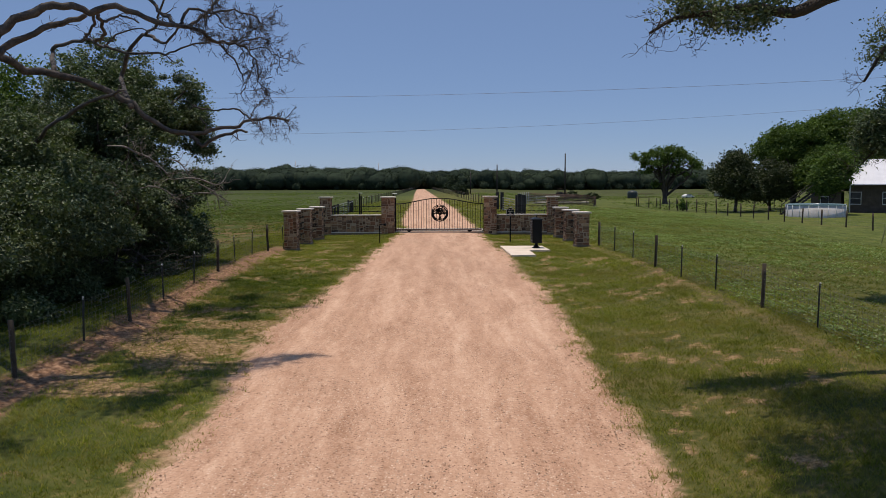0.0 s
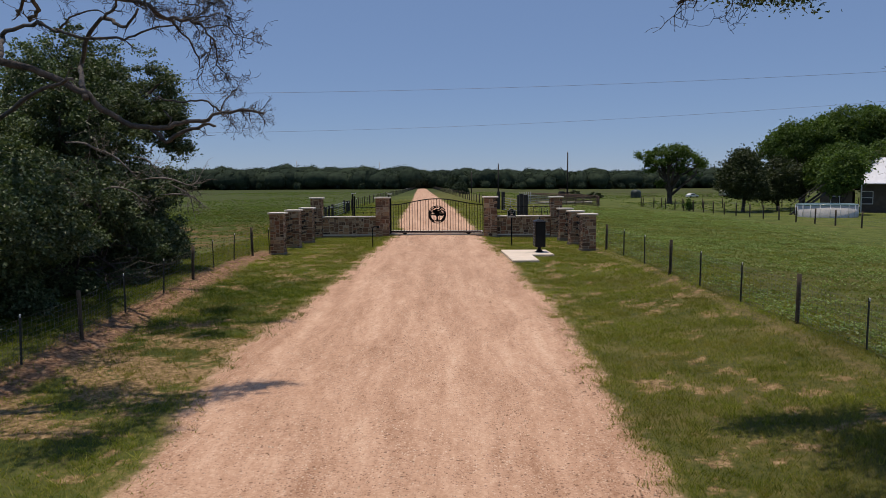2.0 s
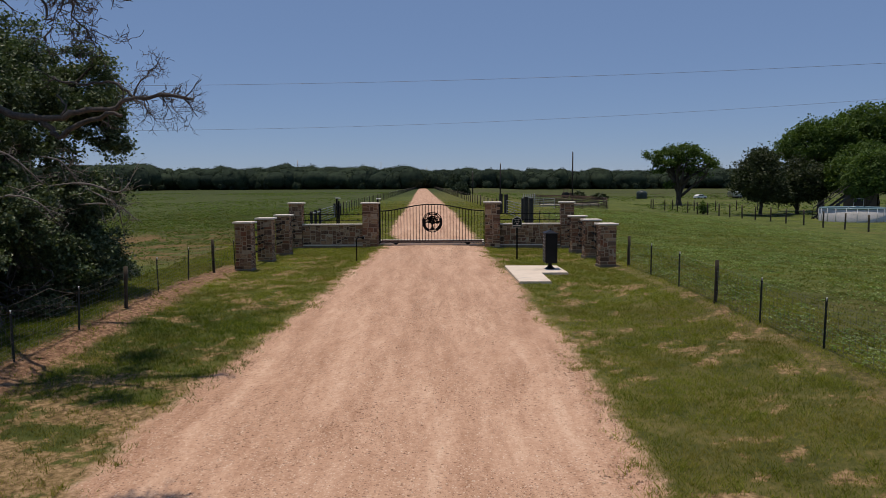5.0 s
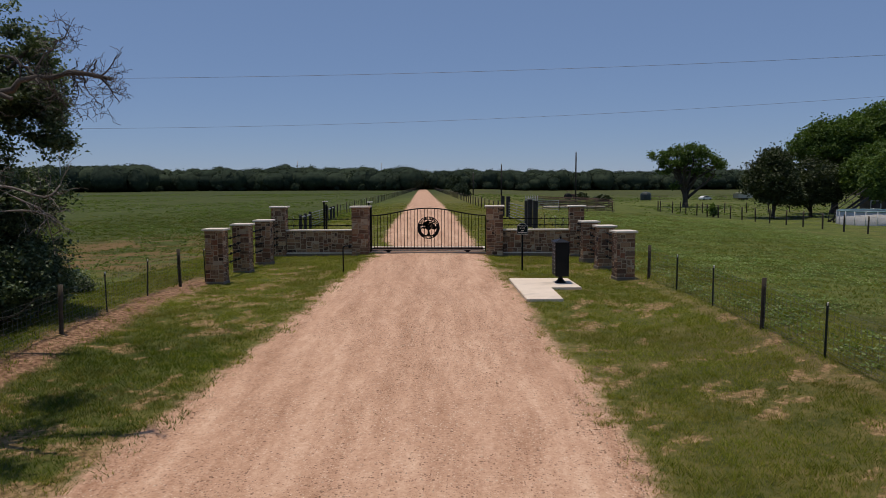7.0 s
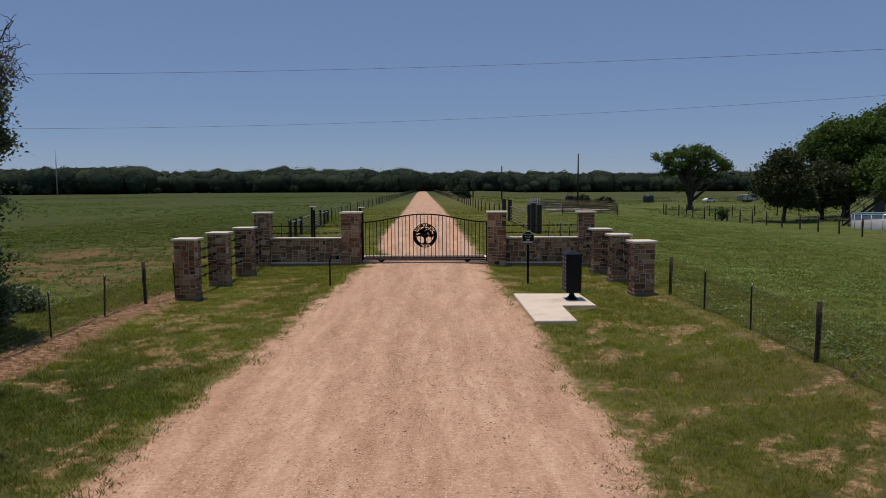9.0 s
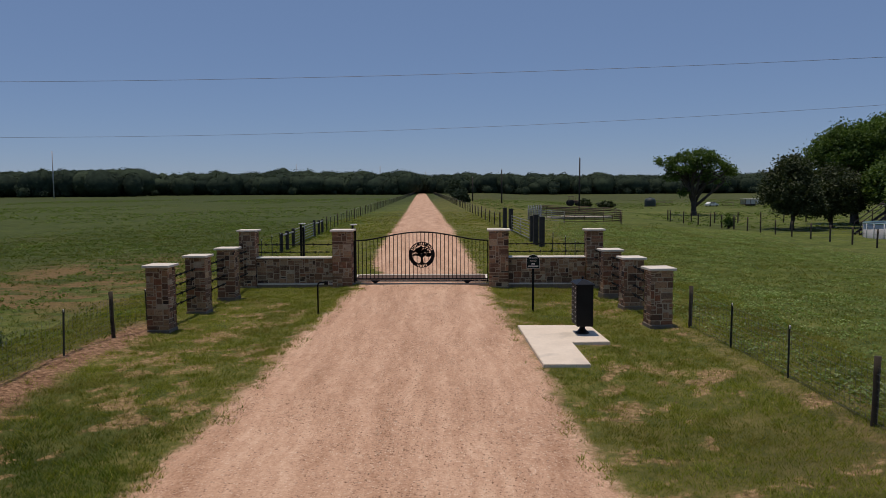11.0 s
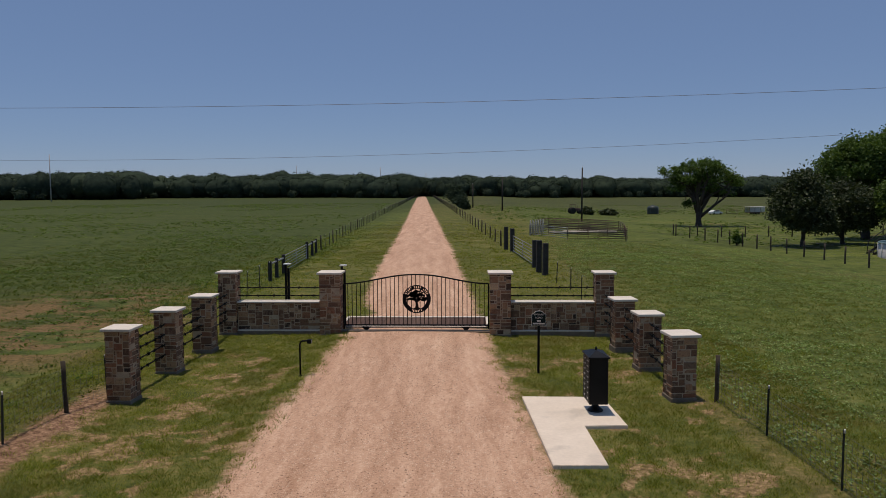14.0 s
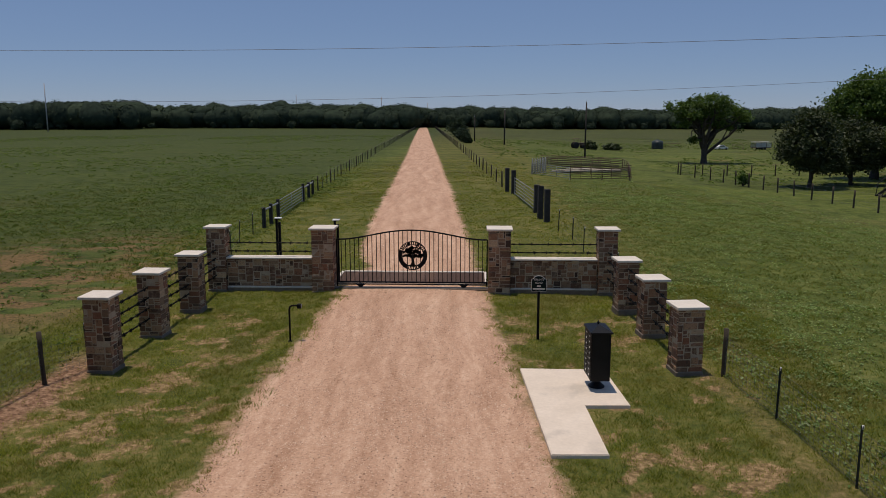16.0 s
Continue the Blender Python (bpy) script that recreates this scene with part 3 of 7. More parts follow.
# ---- iron rails with barbs, like giant barbed wire ----
def star_mesh():
    rnd = random.Random(4)
    runs = []
    for k in range(4):
        d = Vector((rnd.uniform(-0.5, 0.5), math.cos(k * 0.8 + 0.3), math.sin(k * 0.8 + 0.3))).normalized() * 0.058
        runs.append(([-d, d], [0.008, 0.008], 4))
    for s in (-0.018, 0, 0.018):
        runs.append(([(s - 0.007, 0, 0), (s + 0.007, 0, 0)], [0.03, 0.03], 8))
    return tubes("barb", runs, IRON, False)


STAR = star_mesh()


def barbed_rail(a, b, seed, group):
    a, b = Vector(a), Vector(b)
    L, d = (b - a).length, (b - a).normalized()
    m = Matrix.Translation(a) @ d.to_track_quat("X", "Z").to_matrix().to_4x4()
    p = thing("barbed_rail", m, "black twisted iron rail with barbs between stone pillars", "rail", group)
    runs = []
    for ph in (0, math.pi):
        pts = [(L * i / 40, 0.011 * math.cos(i * 0.9 + ph), 0.011 * math.sin(i * 0.9 + ph)) for i in range(41)]
        runs.append((pts, 0.013, 5))
    child("rod", tubes("rod", runs, IRON), p)
    n = max(2, round(L / 0.45))
    for i in range(n):
        child("barb", STAR, p, at=pose((i + 0.6 + 0.12 * ((seed * 7 + i * 3) % 5 - 2) / 2) * L / (n + 0.2), 0, 0, 37 * i + 11 * seed, 0, 0))


k = 0
for x0, x1 in ((-5.9, -3.11), (3.15, 5.88)):
    for z in (1.20, 1.47):
        k += 1
        barbed_rail((x0, 0.5, z), (x1, 0.5, z), k, "rails above the walls")
for ids in ((0, 1), (1, 2), (2, 3), (9, 8), (8, 7), (7, 6)):
    (xa, ya, _, _), (xb, yb, _, _) = WINGS[ids[0]], WINGS[ids[1]]
    for z in (0.45, 0.72, 0.99, 1.26):
        k += 1
        barbed_rail((xa, ya + 0.28, gz(xa, ya) + z), (xb, yb - 0.28, gz(xb, yb) + z), k, "rails between wing pillars")


# ---- sliding gate ----
def sliding_gate():
    x0, x1, y = -2.36, 2.42, 0.42
    w, mid = x1 - x0, (x0 + x1) / 2
    g = thing("sliding_gate", pose(mid, y, 0.0), "black arched iron sliding gate with round oak-tree emblem, closed", "gate")

    def top(x):
        u = min(abs(x) / (w / 2), 1.0)
        return 1.61 + 0.30 * 0.5 * (1 + math.cos(math.pi * u ** 1.05))
    lo = 0.23
    child("bottom_rail", tubes("bottom_rail", [([(-w / 2, 0, lo), (w / 2, 0, lo)], 0.032, 4)], IRON, False), g)
    child("bottom_channel", tubes("bottom_channel", [([(-w / 2, 0, lo - 0.07), (w / 2, 0, lo - 0.07)], 0.02, 4)], IRON, False), g)
    child("top_rail", tubes("top_rail", [([(-w / 2 + w * i / 40, 0, top(-w / 2 + w * i / 40)) for i in range(41)], 0.026, 6)], IRON), g)
    for s in (-1, 1):
        child("stile", tubes("stile", [([(s * w / 2, 0, 0.10), (s * w / 2, 0, top(w / 2))], 0.03, 4)], IRON, False), g)
    n = 34
    for i in range(1, n):
        x = -w / 2 + w * i / n
        child("picket", tubes("picket", [([(x, 0, lo), (x, 0, top(x))], 0.0155, 4)], IRON, False), g)
    for x in (-1.65, 1.65):
        bm = bmesh.new()
        pts = [(x - 0.17, lo - 0.05), (x + 0.17, lo - 0.05), (x + 0.05, lo - 0.15), (x - 0.05, lo - 0.15)]
        fr = [bm.verts.new((a, -0.035, b)) for a, b in pts]
        bk = [bm.verts.new((a, 0.035, b)) for a, b in pts]
        bm.faces.new(fr)
        bm.faces.new(bk[::-1])
        for i in range(4):
            bm.faces.new((fr[i], bk[i], bk[(i + 1) % 4], fr[(i + 1) % 4]))
        bmesh.ops.recalc_face_normals(bm, faces=bm.faces)
        br = part("wheel_bracket", bm, IRON, g)
        child("wheel", tubes("wheel", [([(x, -0.02, 0.095), (x, 0.02, 0.095)], 0.065, 14)], GALV), br, "small steel V-groove wheel")
    # emblem
    e = child("emblem", lettered_ring(), g, "round black emblem with an oak tree silhouette", Matrix.Translation((0.06 - mid, -0.03, 1.10)))
    rnd = random.Random(12)
    runs = [([(0, 0, -0.34), (0.012, 0, -0.2), (-0.008, 0, -0.08), (0.0, 0, 0.02)], [0.075, 0.042, 0.038, 0.03], 8)]
    for a in (-70, -48, -22, 4, 28, 52, 74):
        t = radians(a)
        L = 0.25 + rnd.uniform(-0.02, 0.03)
        runs.append(([(0, 0, -0.1), (math.sin(t) * L * 0.5, 0, -0.05 + math.cos(t) * L * 0.45), (math.sin(t) * L, 0, 0.0 + math.cos(t) * L * 0.72)], [0.03, 0.02, 0.01], 6))
    for a in (-62, 62):
        runs.append(([(0, 0, -0.3), (math.sin(radians(a)) * 0.2, 0, -0.335)], [0.04, 0.008], 5))
    m = tubes("tree_silhouette", runs, IRON)
    m.transform(Matrix.Diagonal((1, 0.25, 1, 1)))
    child("tree_silhouette", m, e)
    for i in range(72):
        a, r = rnd.uniform(-104, 104), 0.31 * math.sqrt(rnd.uniform(0.03, 1.0))
        c = Vector((math.sin(radians(a)) * r * 1.0, 0, 0.0 + math.cos(radians(a)) * r * 0.92))
        bm = bmesh.new()
        q = [(math.cos(2 * math.pi * j / 9), math.sin(2 * math.pi * j / 9), rnd.uniform(0.03, 0.058)) for j in range(9)]
        fr = [bm.verts.new(c + Vector((u * s, -0.01, v * s * 0.8))) for u, v, s in q]
        bk = [bm.verts.new(c + Vector((u * s, 0.01, v * s * 0.8))) for u, v, s in q]
        bm.faces.new(fr)
        bm.faces.new(bk[::-1])
        for j in range(9):
            bm.faces.new((fr[j], bk[j], bk[(j + 1) % 9], fr[(j + 1) % 9]))
        bmesh.ops.recalc_face_normals(bm, faces=bm.faces)
        part("leaf_cluster", bm, IRON, e)
    return g


def lettered_ring():
    """Ring whose lettering is cut through as plain bars."""
    cuts = [-62 + 124 * i / 14 for i in range(15) if i not in (5, 10)] + [157 + 46 * i / 6 for i in range(7)]
    bm = bmesh.new()

    def sector(r0, r1, a0, a1):
        n = max(1, round((a1 - a0) / 6))
        for i in range(n):
            v = []
            for y in (-0.012, 0.012):
                for r, a in ((r0, i), (r1, i), (r1, i + 1), (r0, i + 1)):
                    t = radians(a0 + (a1 - a0) * a / n)
                    v.append(bm.verts.new((math.sin(t) * r, y, math.cos(t) * r)))
            for f in ((0, 1, 2, 3), (7, 6, 5, 4), (0, 4, 5, 1), (2, 6, 7, 3)):
                bm.faces.new([v[k] for k in f])
            if r1 - r0 < 0.2:
                bm.faces.new([v[k] for k in (1, 5, 6, 2)])
                bm.faces.new([v[k] for k in (0, 3, 7, 4)])
    sector(0.335, 0.362, 0, 360)
    sector(0.438, 0.465, 0, 360)
    edges = sorted(cuts)
    half = 2.0
    for a, b in zip(edges, edges[1:] + [edges[0] + 360]):
        sector(0.362, 0.438, a + half, b - half)
    bmesh.ops.recalc_face_normals(bm, faces=bm.faces)
    return bm_mesh("ring", bm, IRON)


sliding_gate()

# gate track
track = thing("gate_track", pose(0.02, 0.42, 0.0), "pale concrete strip with steel gate rail across the road", "track")
bm = bmesh.new()
box(bm, (-2.6, -0.16, -0.1), (2.6, 0.16, 0.055), 0.01)
part("strip", bm, PLINTH, track)
bm = bmesh.new()
box(bm, (-2.6, -0.012, 0.05), (2.6, 0.012, 0.075), 0.004)
part("steel_rail", bm, GALV, track)


def cattle_guard():
    """Steel pipe grid in a concrete frame behind the gate."""
    x0, x1, y0, y1 = -2.5, 2.36, 1.0, 2.62
    z = gz(0, 2) + 0.075
    g = thing("cattle_guard", pose((x0 + x1) / 2, (y0 + y1) / 2, z), "rust-brown pipe cattle guard in a pale concrete frame", "cattle guard")
    w, d = (x1 - x0) / 2, (y1 - y0) / 2
    for name, lo, hi in (("kerb", (-w, d, -0.2), (w, d + 0.12, 0.025)), ("kerb", (-w, -d - 0.12, -0.2), (w, -d, 0.0)),
                         ("side_beam", (-w - 0.1, -d, -0.2), (-w, d, 0.035)), ("side_beam", (w, -d, -0.2), (w + 0.1, d, 0.035))):
        bm = bmesh.new()
        box(bm, lo, hi, 0.01)
        part(name, bm, LIMESTONE, g)
    bm = bmesh.new()
    box(bm, (-w, -d, -0.3), (w, d, -0.12))
    part("pit", bm, PLINTH, g, "dark pit floor")
    n = 12
    pipe = tubes("pipe", [([(-w, 0, -0.035), (w, 0, -0.035)], 0.045, 8)], RUST)
    for i in range(n):
        child("pipe", pipe, g, at=Matrix.Translation((0, -d + (i + 0.5) * 2 * d / n, 0)))


cattle_guard()


def lamp_post(x, y, h, label):
    p = thing("capped_post", pose(x, y, gz(x, y)), label, "post", "gate guide posts")
    for dx in (-0.045, 0.045):
        bm = bmesh.new()
        box(bm, (dx - 0.035, -0.04, -0.2), (dx + 0.035, 0.04, h - (0.0 if dx < 0 else 0.12)), 0.005)
        part("steel_tube", bm, IRON, p)
    bm = bmesh.new()
    box(bm, (-0.11, -0.11, h), (0.11, 0.11, h + 0.035), 0.006)
    part("solar_cap", bm, WHITE, p, "white cap lamp on top")


lamp_post(-4.36, 0.98, 2.17, "black steel guide post with white cap behind wall")
lamp_post(-2.45, 0.93, 2.13, "black steel guide post with white cap beside gate")


# ---- entry furniture on the verges ----
def keypad_post():
    x, y = -2.62, -5.0
    p = thing("keypad_post", pose(x, y, gz(x, y)), "black gooseneck keypad post in the verge grass", "post")
    pts = [(0, 0, -0.15), (0, 0, 0.80), (0.02, 0, 0.87), (0.07, 0, 0.905), (0.24, 0, 0.91)]
    child("gooseneck", tubes("gooseneck", [(pts, 0.024, 8)], IRON), p)
    bm = bmesh.new()
    box(bm, (0.2, -0.06, 0.84), (0.31, 0.06, 0.95), 0.012, pose(0, 0, 0, 0, 0, 0))
    head = part("keypad", bm, IRON, p, "small black keypad head")
    bm = bmesh.new()
    box(bm, (0.30, -0.045, 0.855), (0.316, 0.045, 0.935), 0.002)
    part("key_plate", bm, GALV, head)
    child("foot", tubes("foot", [([(0, 0, -0.14), (0, 0, 0.0)], 0.05, 10)], IRON), p)


keypad_post()


def text_mesh(body, size, material):
    c = bpy.data.curves.new("text", "FONT")
    c.body, c.size, c.align_x, c.align_y, c.extrude = body, size, "CENTER", "CENTER", 0.002
    ob = bpy.data.objects.new("text", c)
    scene.collection.objects.link(ob)
    dg = bpy.context.evaluated_depsgraph_get()
    me = bpy.data.meshes.new_from_object(ob.evaluated_get(dg))
    bpy.data.objects.remove(ob)
    me.materials.clear()
    me.materials.append(material)
    return me


def road_sign():
    x, y = 3.62, -4.72
    s = thing("road_sign", pose(x, y, gz(x, y)), "small dark green private-road sign on a black post", "sign")
    bm = bmesh.new()
    box(bm, (-0.03, -0.03, -0.15), (0.03, 0.03, 1.35), 0.004)
    part("post", bm, IRON, s)
    outline = [(-0.19, 1.26), (0.19, 1.26), (0.19, 1.58), (0.15, 1.58)] + [(0.13 * math.cos(a), 1.595 + 0.07 * math.sin(a)) for a in np.linspace(0.2, math.pi - 0.2, 9)] + [(-0.15, 1.58), (-0.19, 1.58)]
    for name, mat, grow, y0, y1 in (("border", CREAM, 1.0, -0.045, -0.031), ("panel", SIGN_GREEN, 0.93, -0.05, -0.035)):
        bm = bmesh.new()
        f = bm.faces.new([bm.verts.new((a * grow, y0, 1.43 + (b - 1.43) * grow)) for a, b in outline])
        ex = bmesh.ops.extrude_face_region(bm, geom=[f])
        bmesh.ops.translate(bm, vec=(0, y1 - y0, 0), verts=[v for v in ex["geom"] if isinstance(v, bmesh.types.BMVert)])
        bmesh.ops.recalc_face_normals(bm, faces=bm.faces)
        p = part(name, bm, mat, s, "dark green panel" if name == "panel" else "cream edge line")
    for body, z, size in (("PRIVATE", 1.56, 0.066), ("ROAD", 1.48, 0.066)):
        child("lettering", text_mesh(body, size, CREAM), p, at=pose(0, -0.053, z, 90, 0, 0))
    for z, w in ((1.395, 0.05), (1.325, 0.15)):
        bm = bmesh.new()
        box(bm, (-w, -0.055, z - 0.02), (w, -0.05, z + 0.02))
        part("lettering_bar", bm, CREAM, p)
    bm = bmesh.new()
    box(bm, (-0.05, -0.04, 1.62), (0.05, -0.02, 1.66), 0.005)
    part("crest", bm, SIGN_GREEN, s)


SIGN_GREEN = surface("dark green paint", (0.006, 0.012, 0.01), (0.012, 0.02, 0.017), 5, 0.6, bump=0.02, spec=0.1)
road_sign()

PAD_Z = gz(4, -9) + 0.135


def concrete_pad():
    bm = bmesh.new()
    out = [(3.30, -11.50), (4.27, -11.47), (4.18, -9.25), (5.06, -9.2), (4.91, -7.06), (3.04, -7.04)]
    f = bm.faces.new([bm.verts.new((x, y, PAD_Z - 0.2)) for x, y in out])
    ex = bmesh.ops.extrude_face_region(bm, geom=[f])
    bmesh.ops.translate(bm, vec=(0, 0, 0.2), verts=[v for v in ex["geom"] if isinstance(v, bmesh.types.BMVert)])
    bmesh.ops.recalc_face_normals(bm, faces=bm.faces)
    top = [e for e in bm.edges if all(abs(v.co.z - PAD_Z) < 1e-4 for v in e.verts)]
    bmesh.ops.bevel(bm, geom=top, offset=0.012, segments=2, affect="EDGES")
    tagged(new("concrete_pad", bm_mesh("concrete_pad", bm, CONCRETE)), "pale L-shaped concrete pad in the verge beside the road", "pad", kind="structure")


concrete_pad()


def mailbox():
    p = thing("mailbox_cluster", pose(4.56, -8.15, PAD_Z, 0, 0, 3), "black pedestal-mounted cluster mailbox on the concrete pad", "mailbox")
    child("pedestal", lathe("pedestal", [(0.17, 0), (0.17, 0.02), (0.15, 0.035), (0.12, 0.06), (0.075, 0.11), (0.065, 0.16), (0.075, 0.2), (0.12, 0.225)], BLACK_BOX), p)
    x, y, lo, hi = 0.2, 0.34, 0.22, 1.22
    bm = bmesh.new()
    box(bm, (-x, -y, lo), (x, y, hi), 0.01)
    part("cabinet", bm, BLACK_BOX, p)
    bm = bmesh.new()
    a = [bm.verts.new(v) for v in ((-x - 0.03, -y - 0.03, hi), (x + 0.03, -y - 0.03, hi), (x + 0.03, y + 0.03, hi), (-x - 0.03, y + 0.03, hi))]
    b = [bm.verts.new((v.co.x, v.co.y, hi + 0.03)) for v in a]
    c = [bm.verts.new((v.co.x * 0.12, v.co.y * 0.3, hi + 0.12)) for v in a]
    for r, q in ((a, b), (b, c)):
        for i in range(4):
            bm.faces.new((r[i], r[(i + 1) % 4], q[(i + 1) % 4], q[i]))
    bm.faces.new(c)
    bm.faces.new(a[::-1])
    roof = part("roof", bm, BLACK_BOX, p, "hipped black roof")
    child("finial", lathe("finial", [(0.03, hi + 0.115), (0.018, hi + 0.135), (0.03, hi + 0.155), (0.016, hi + 0.18), (0.004, hi + 0.2)], BLACK_BOX, 10), roof)
    door = bmesh.new()
    box(door, (-0.006, -0.145, -0.05), (0.006, 0.145, 0.05), 0.003)
    dm = bm_mesh("door", door, BLACK_BOX)
    tag = bmesh.new()
    box(tag, (-0.003, -0.03, -0.014), (0.003, 0.03, 0.014))
    tm = bm_mesh("number_bar", tag, WHITE)
    lock = tubes("lock", [([(-0.006, 0, 0), (0.004, 0, 0)], 0.011, 8)], GALV)
    for col in (-1, 1):
        for r in range(8):
            d = child("door", dm, p, at=Matrix.Translation((-x - 0.006, col * 0.16, lo + 0.1 + r * 0.115)))
            child("number_bar", tm, d, "white label bar", Matrix.Translation((-0.008, -0.06, 0.02)))
            child("lock", lock, d, "steel lock", Matrix.Translation((-0.008, 0.1, 0)))


mailbox()


# ---- fences ----
def wood_post_mesh(h, r, material):
    rnd = random.Random(int(h * 100))
    pts = [(rnd.uniform(-0.006, 0.006), rnd.uniform(-0.006, 0.006), -0.3 + (h + 0.3) * i / 5) for i in range(6)]
    return tubes("wood_post", [(pts, [r * rnd.uniform(0.94, 1.05) for _ in pts], 8)], material)


def t_post_mesh(h):
    bm = bmesh.new()
    box(bm, (-0.022, -0.004, -0.3), (0.022, 0.004, h))
    box(bm, (-0.004, 0.0041, -0.3), (0.004, 0.03, h))
    box(bm, (-0.024, -0.006, h - 0.12), (0.024, 0.0, h))
    return bm_mesh("t_post", bm, DARK_STEEL)


DARK_STEEL = surface("dark green steel", (0.012, 0.015, 0.013), (0.035, 0.04, 0.034), 8, 0.6, bump=0.05)
WOOD_POST, T_POST = wood_post_mesh(1.07, 0.05, POST_WOOD), t_post_mesh(1.0)
TALL_POST = wood_post_mesh(1.2, 0.062, POST_WOOD)
TIP = tubes("white_tip", [([(0, 0, 0.94), (0, 0, 1.005)], 0.016, 6)], WHITE)


def fence(label, posts, lines, verticals, group, wire_r=0.0022, lean=0.03, seed=1):
    """A wire fence: posts as (x, y, kind), level wires at the given heights, uprights at the given spacing."""
    rnd = random.Random(seed)
    x0, y0, _ = posts[0]
    f = thing("wire_fence", pose(x0, y0, gz(x0, y0)), label, "fence", group)
    z0 = gz(x0, y0)
    tops = []
    for x, y, kind in posts:
        me = {"w": WOOD_POST, "t": T_POST, "b": TALL_POST}[kind]
        a = Matrix.Translation((x - x0, y - y0, gz(x, y) - z0)) @ Euler((rnd.uniform(-lean, lean), rnd.uniform(-lean, lean), rnd.uniform(0, 3))).to_matrix().to_4x4()
        ob = child("wood_post" if kind != "t" else "steel_post", me, f, at=a)
        if kind == "t":
            child("white_tip", TIP, ob, "white painted tip")
    vs, fs = [], []

    def wire(a, b, r):
        v, q = tube_arrays((a, b), (r, r), 3, False)
        fs.extend(tuple(i + len(vs) for i in c) for c in q)
        vs.extend(tuple(u) for u in v)
    for (xa, ya, _), (xb, yb, _) in zip(posts, posts[1:]):
        for h in lines:
            s = rnd.uniform(-0.012, 0.012)
            mx, my = (xa + xb) / 2, (ya + yb) / 2
            p = [(xa - x0, ya - y0, gz(xa, ya) - z0 + h), (mx - x0, my - y0, gz(mx, my) - z0 + h - 0.012 + s), (xb - x0, yb - y0, gz(xb, yb) - z0 + h)]
            wire(p[0], p[1], wire_r)
            wire(p[1], p[2], wire_r)
        if verticals:
            n = max(1, round(math.hypot(xb - xa, yb - ya) / verticals))
            for i in range(n):
                t = (i + 0.5) / n
                x, y = xa + (xb - xa) * t, ya + (yb - ya) * t
                z = gz(x, y) - z0
                wire((x - x0, y - y0, z + lines[0]), (x - x0 + rnd.uniform(-0.01, 0.01), y - y0, z + lines[-1] - 0.01), wire_r * 0.8)
    child("wire_netting", mesh_of("wire_netting", vs, fs, WIRE), f, "grey woven wire")
    return f


NET = [0.05, 0.12, 0.2, 0.29, 0.38, 0.48, 0.58, 0.69, 0.8, 0.91]
left = [(-6.55, -43.4, "w"), (-6.6, -40.8, "t"), (-6.65, -38.2, "t"), (-6.68, -35.6, "w"), (-6.7, -33.0, "t"), (-6.74, -30.5, "t"), (-6.79, -27.92, "w"), (-6.8, -25.3, "t"), (-6.76, -23.08, "w"),
        (-6.94, -20.5, "t"), (-7.0, -17.9, "t"), (-7.06, -15.38, "w"), (-7.17, -13.0, "t"), (-7.27, -10.39, "t"), (-7.18, -8.2, "w"), (-6.75, -7.1, "t")]
fence("wire netting fence with wooden and steel posts along shaded verge", left, NET, 0.16, "verge fences", 0.003, seed=5)
right = [(7.38, -7.47, "w"), (7.65, -9.75, "t"), (7.84, -12.45, "t"), (8.0, -15.25, "w"), (8.2, -17.75, "t"), (8.47, -20.24, "t"), (8.84, -22.66, "w"),
         (9.11, -25.1, "t"), (9.36, -27.7, "t"), (9.6, -30.3, "w"), (9.85, -32.9, "t"), (10.1, -35.5, "t"), (10.35, -38.1, "w"), (10.6, -40.7, "t"), (10.85, -43.3, "t")]
fence("wire netting fence with wooden and steel posts beside weedy pasture", right, NET, 0.16, "verge fences", 0.0028, seed=6)
lane_l = [(-9.05 - 0.0525 * (y - 32), y, "w" if i % 3 == 0 else "t") for i, y in enumerate(np.arange(30.2, 360, 2.3))]
fence("long wire fence with weathered posts beside the lane", lane_l, [0.2, 0.5, 0.8, 1.05], 0, "lane fences", 0.004, seed=7)
lane_l0 = [(-7.0, 3.0, "t"), (-7.5, 5.8, "t"), (-7.95, 8.44, "t"), (-8.02, 10.71, "t"), (-8.05, 12.5, "t")]
fence("short wire fence behind the gate wing", lane_l0, [0.2, 0.5, 0.8, 1.05], 0, "lane fences", 0.004, seed=8)
lane_r = [(4.3 - 0.065 * (y - 30), y, "b" if i % 4 == 0 else "w") for i, y in enumerate(np.arange(33.5, 360, 4.6))]
fence("long wire fence with weathered posts beside the lane", lane_r, [0.2, 0.5, 0.8, 1.05], 0, "lane fences", 0.004, seed=9)
lane_r0 = [(6.75, 1.6, "t"), (6.55, 4.4, "t"), (6.4, 7.0, "t"), (6.3, 9.8, "t"), (5.95, 12.3, "t")]
fence("short wire fence behind the gate wing", lane_r0, [0.2, 0.5, 0.8, 1.05], 0.4, "lane fences", 0.003, seed=10)
yard = [(x, y, "b") for x, y in ((22.5, 54), (23.2, 51.5), (23.9, 48.9), (24.3, 46.4), (24.7, 44.3), (25.1, 42.2), (25.5, 40), (25.8, 37.8), (26.1, 35.4), (26.4, 33), (26.8, 30.6), (27.1, 28.2), (27.5, 25.8), (27.9, 23.4), (28.3, 20.9), (28.7, 18.4), (29.2, 15.6), (29.7, 12.8), (30.2, 10.0), (30.7, 7.2))]
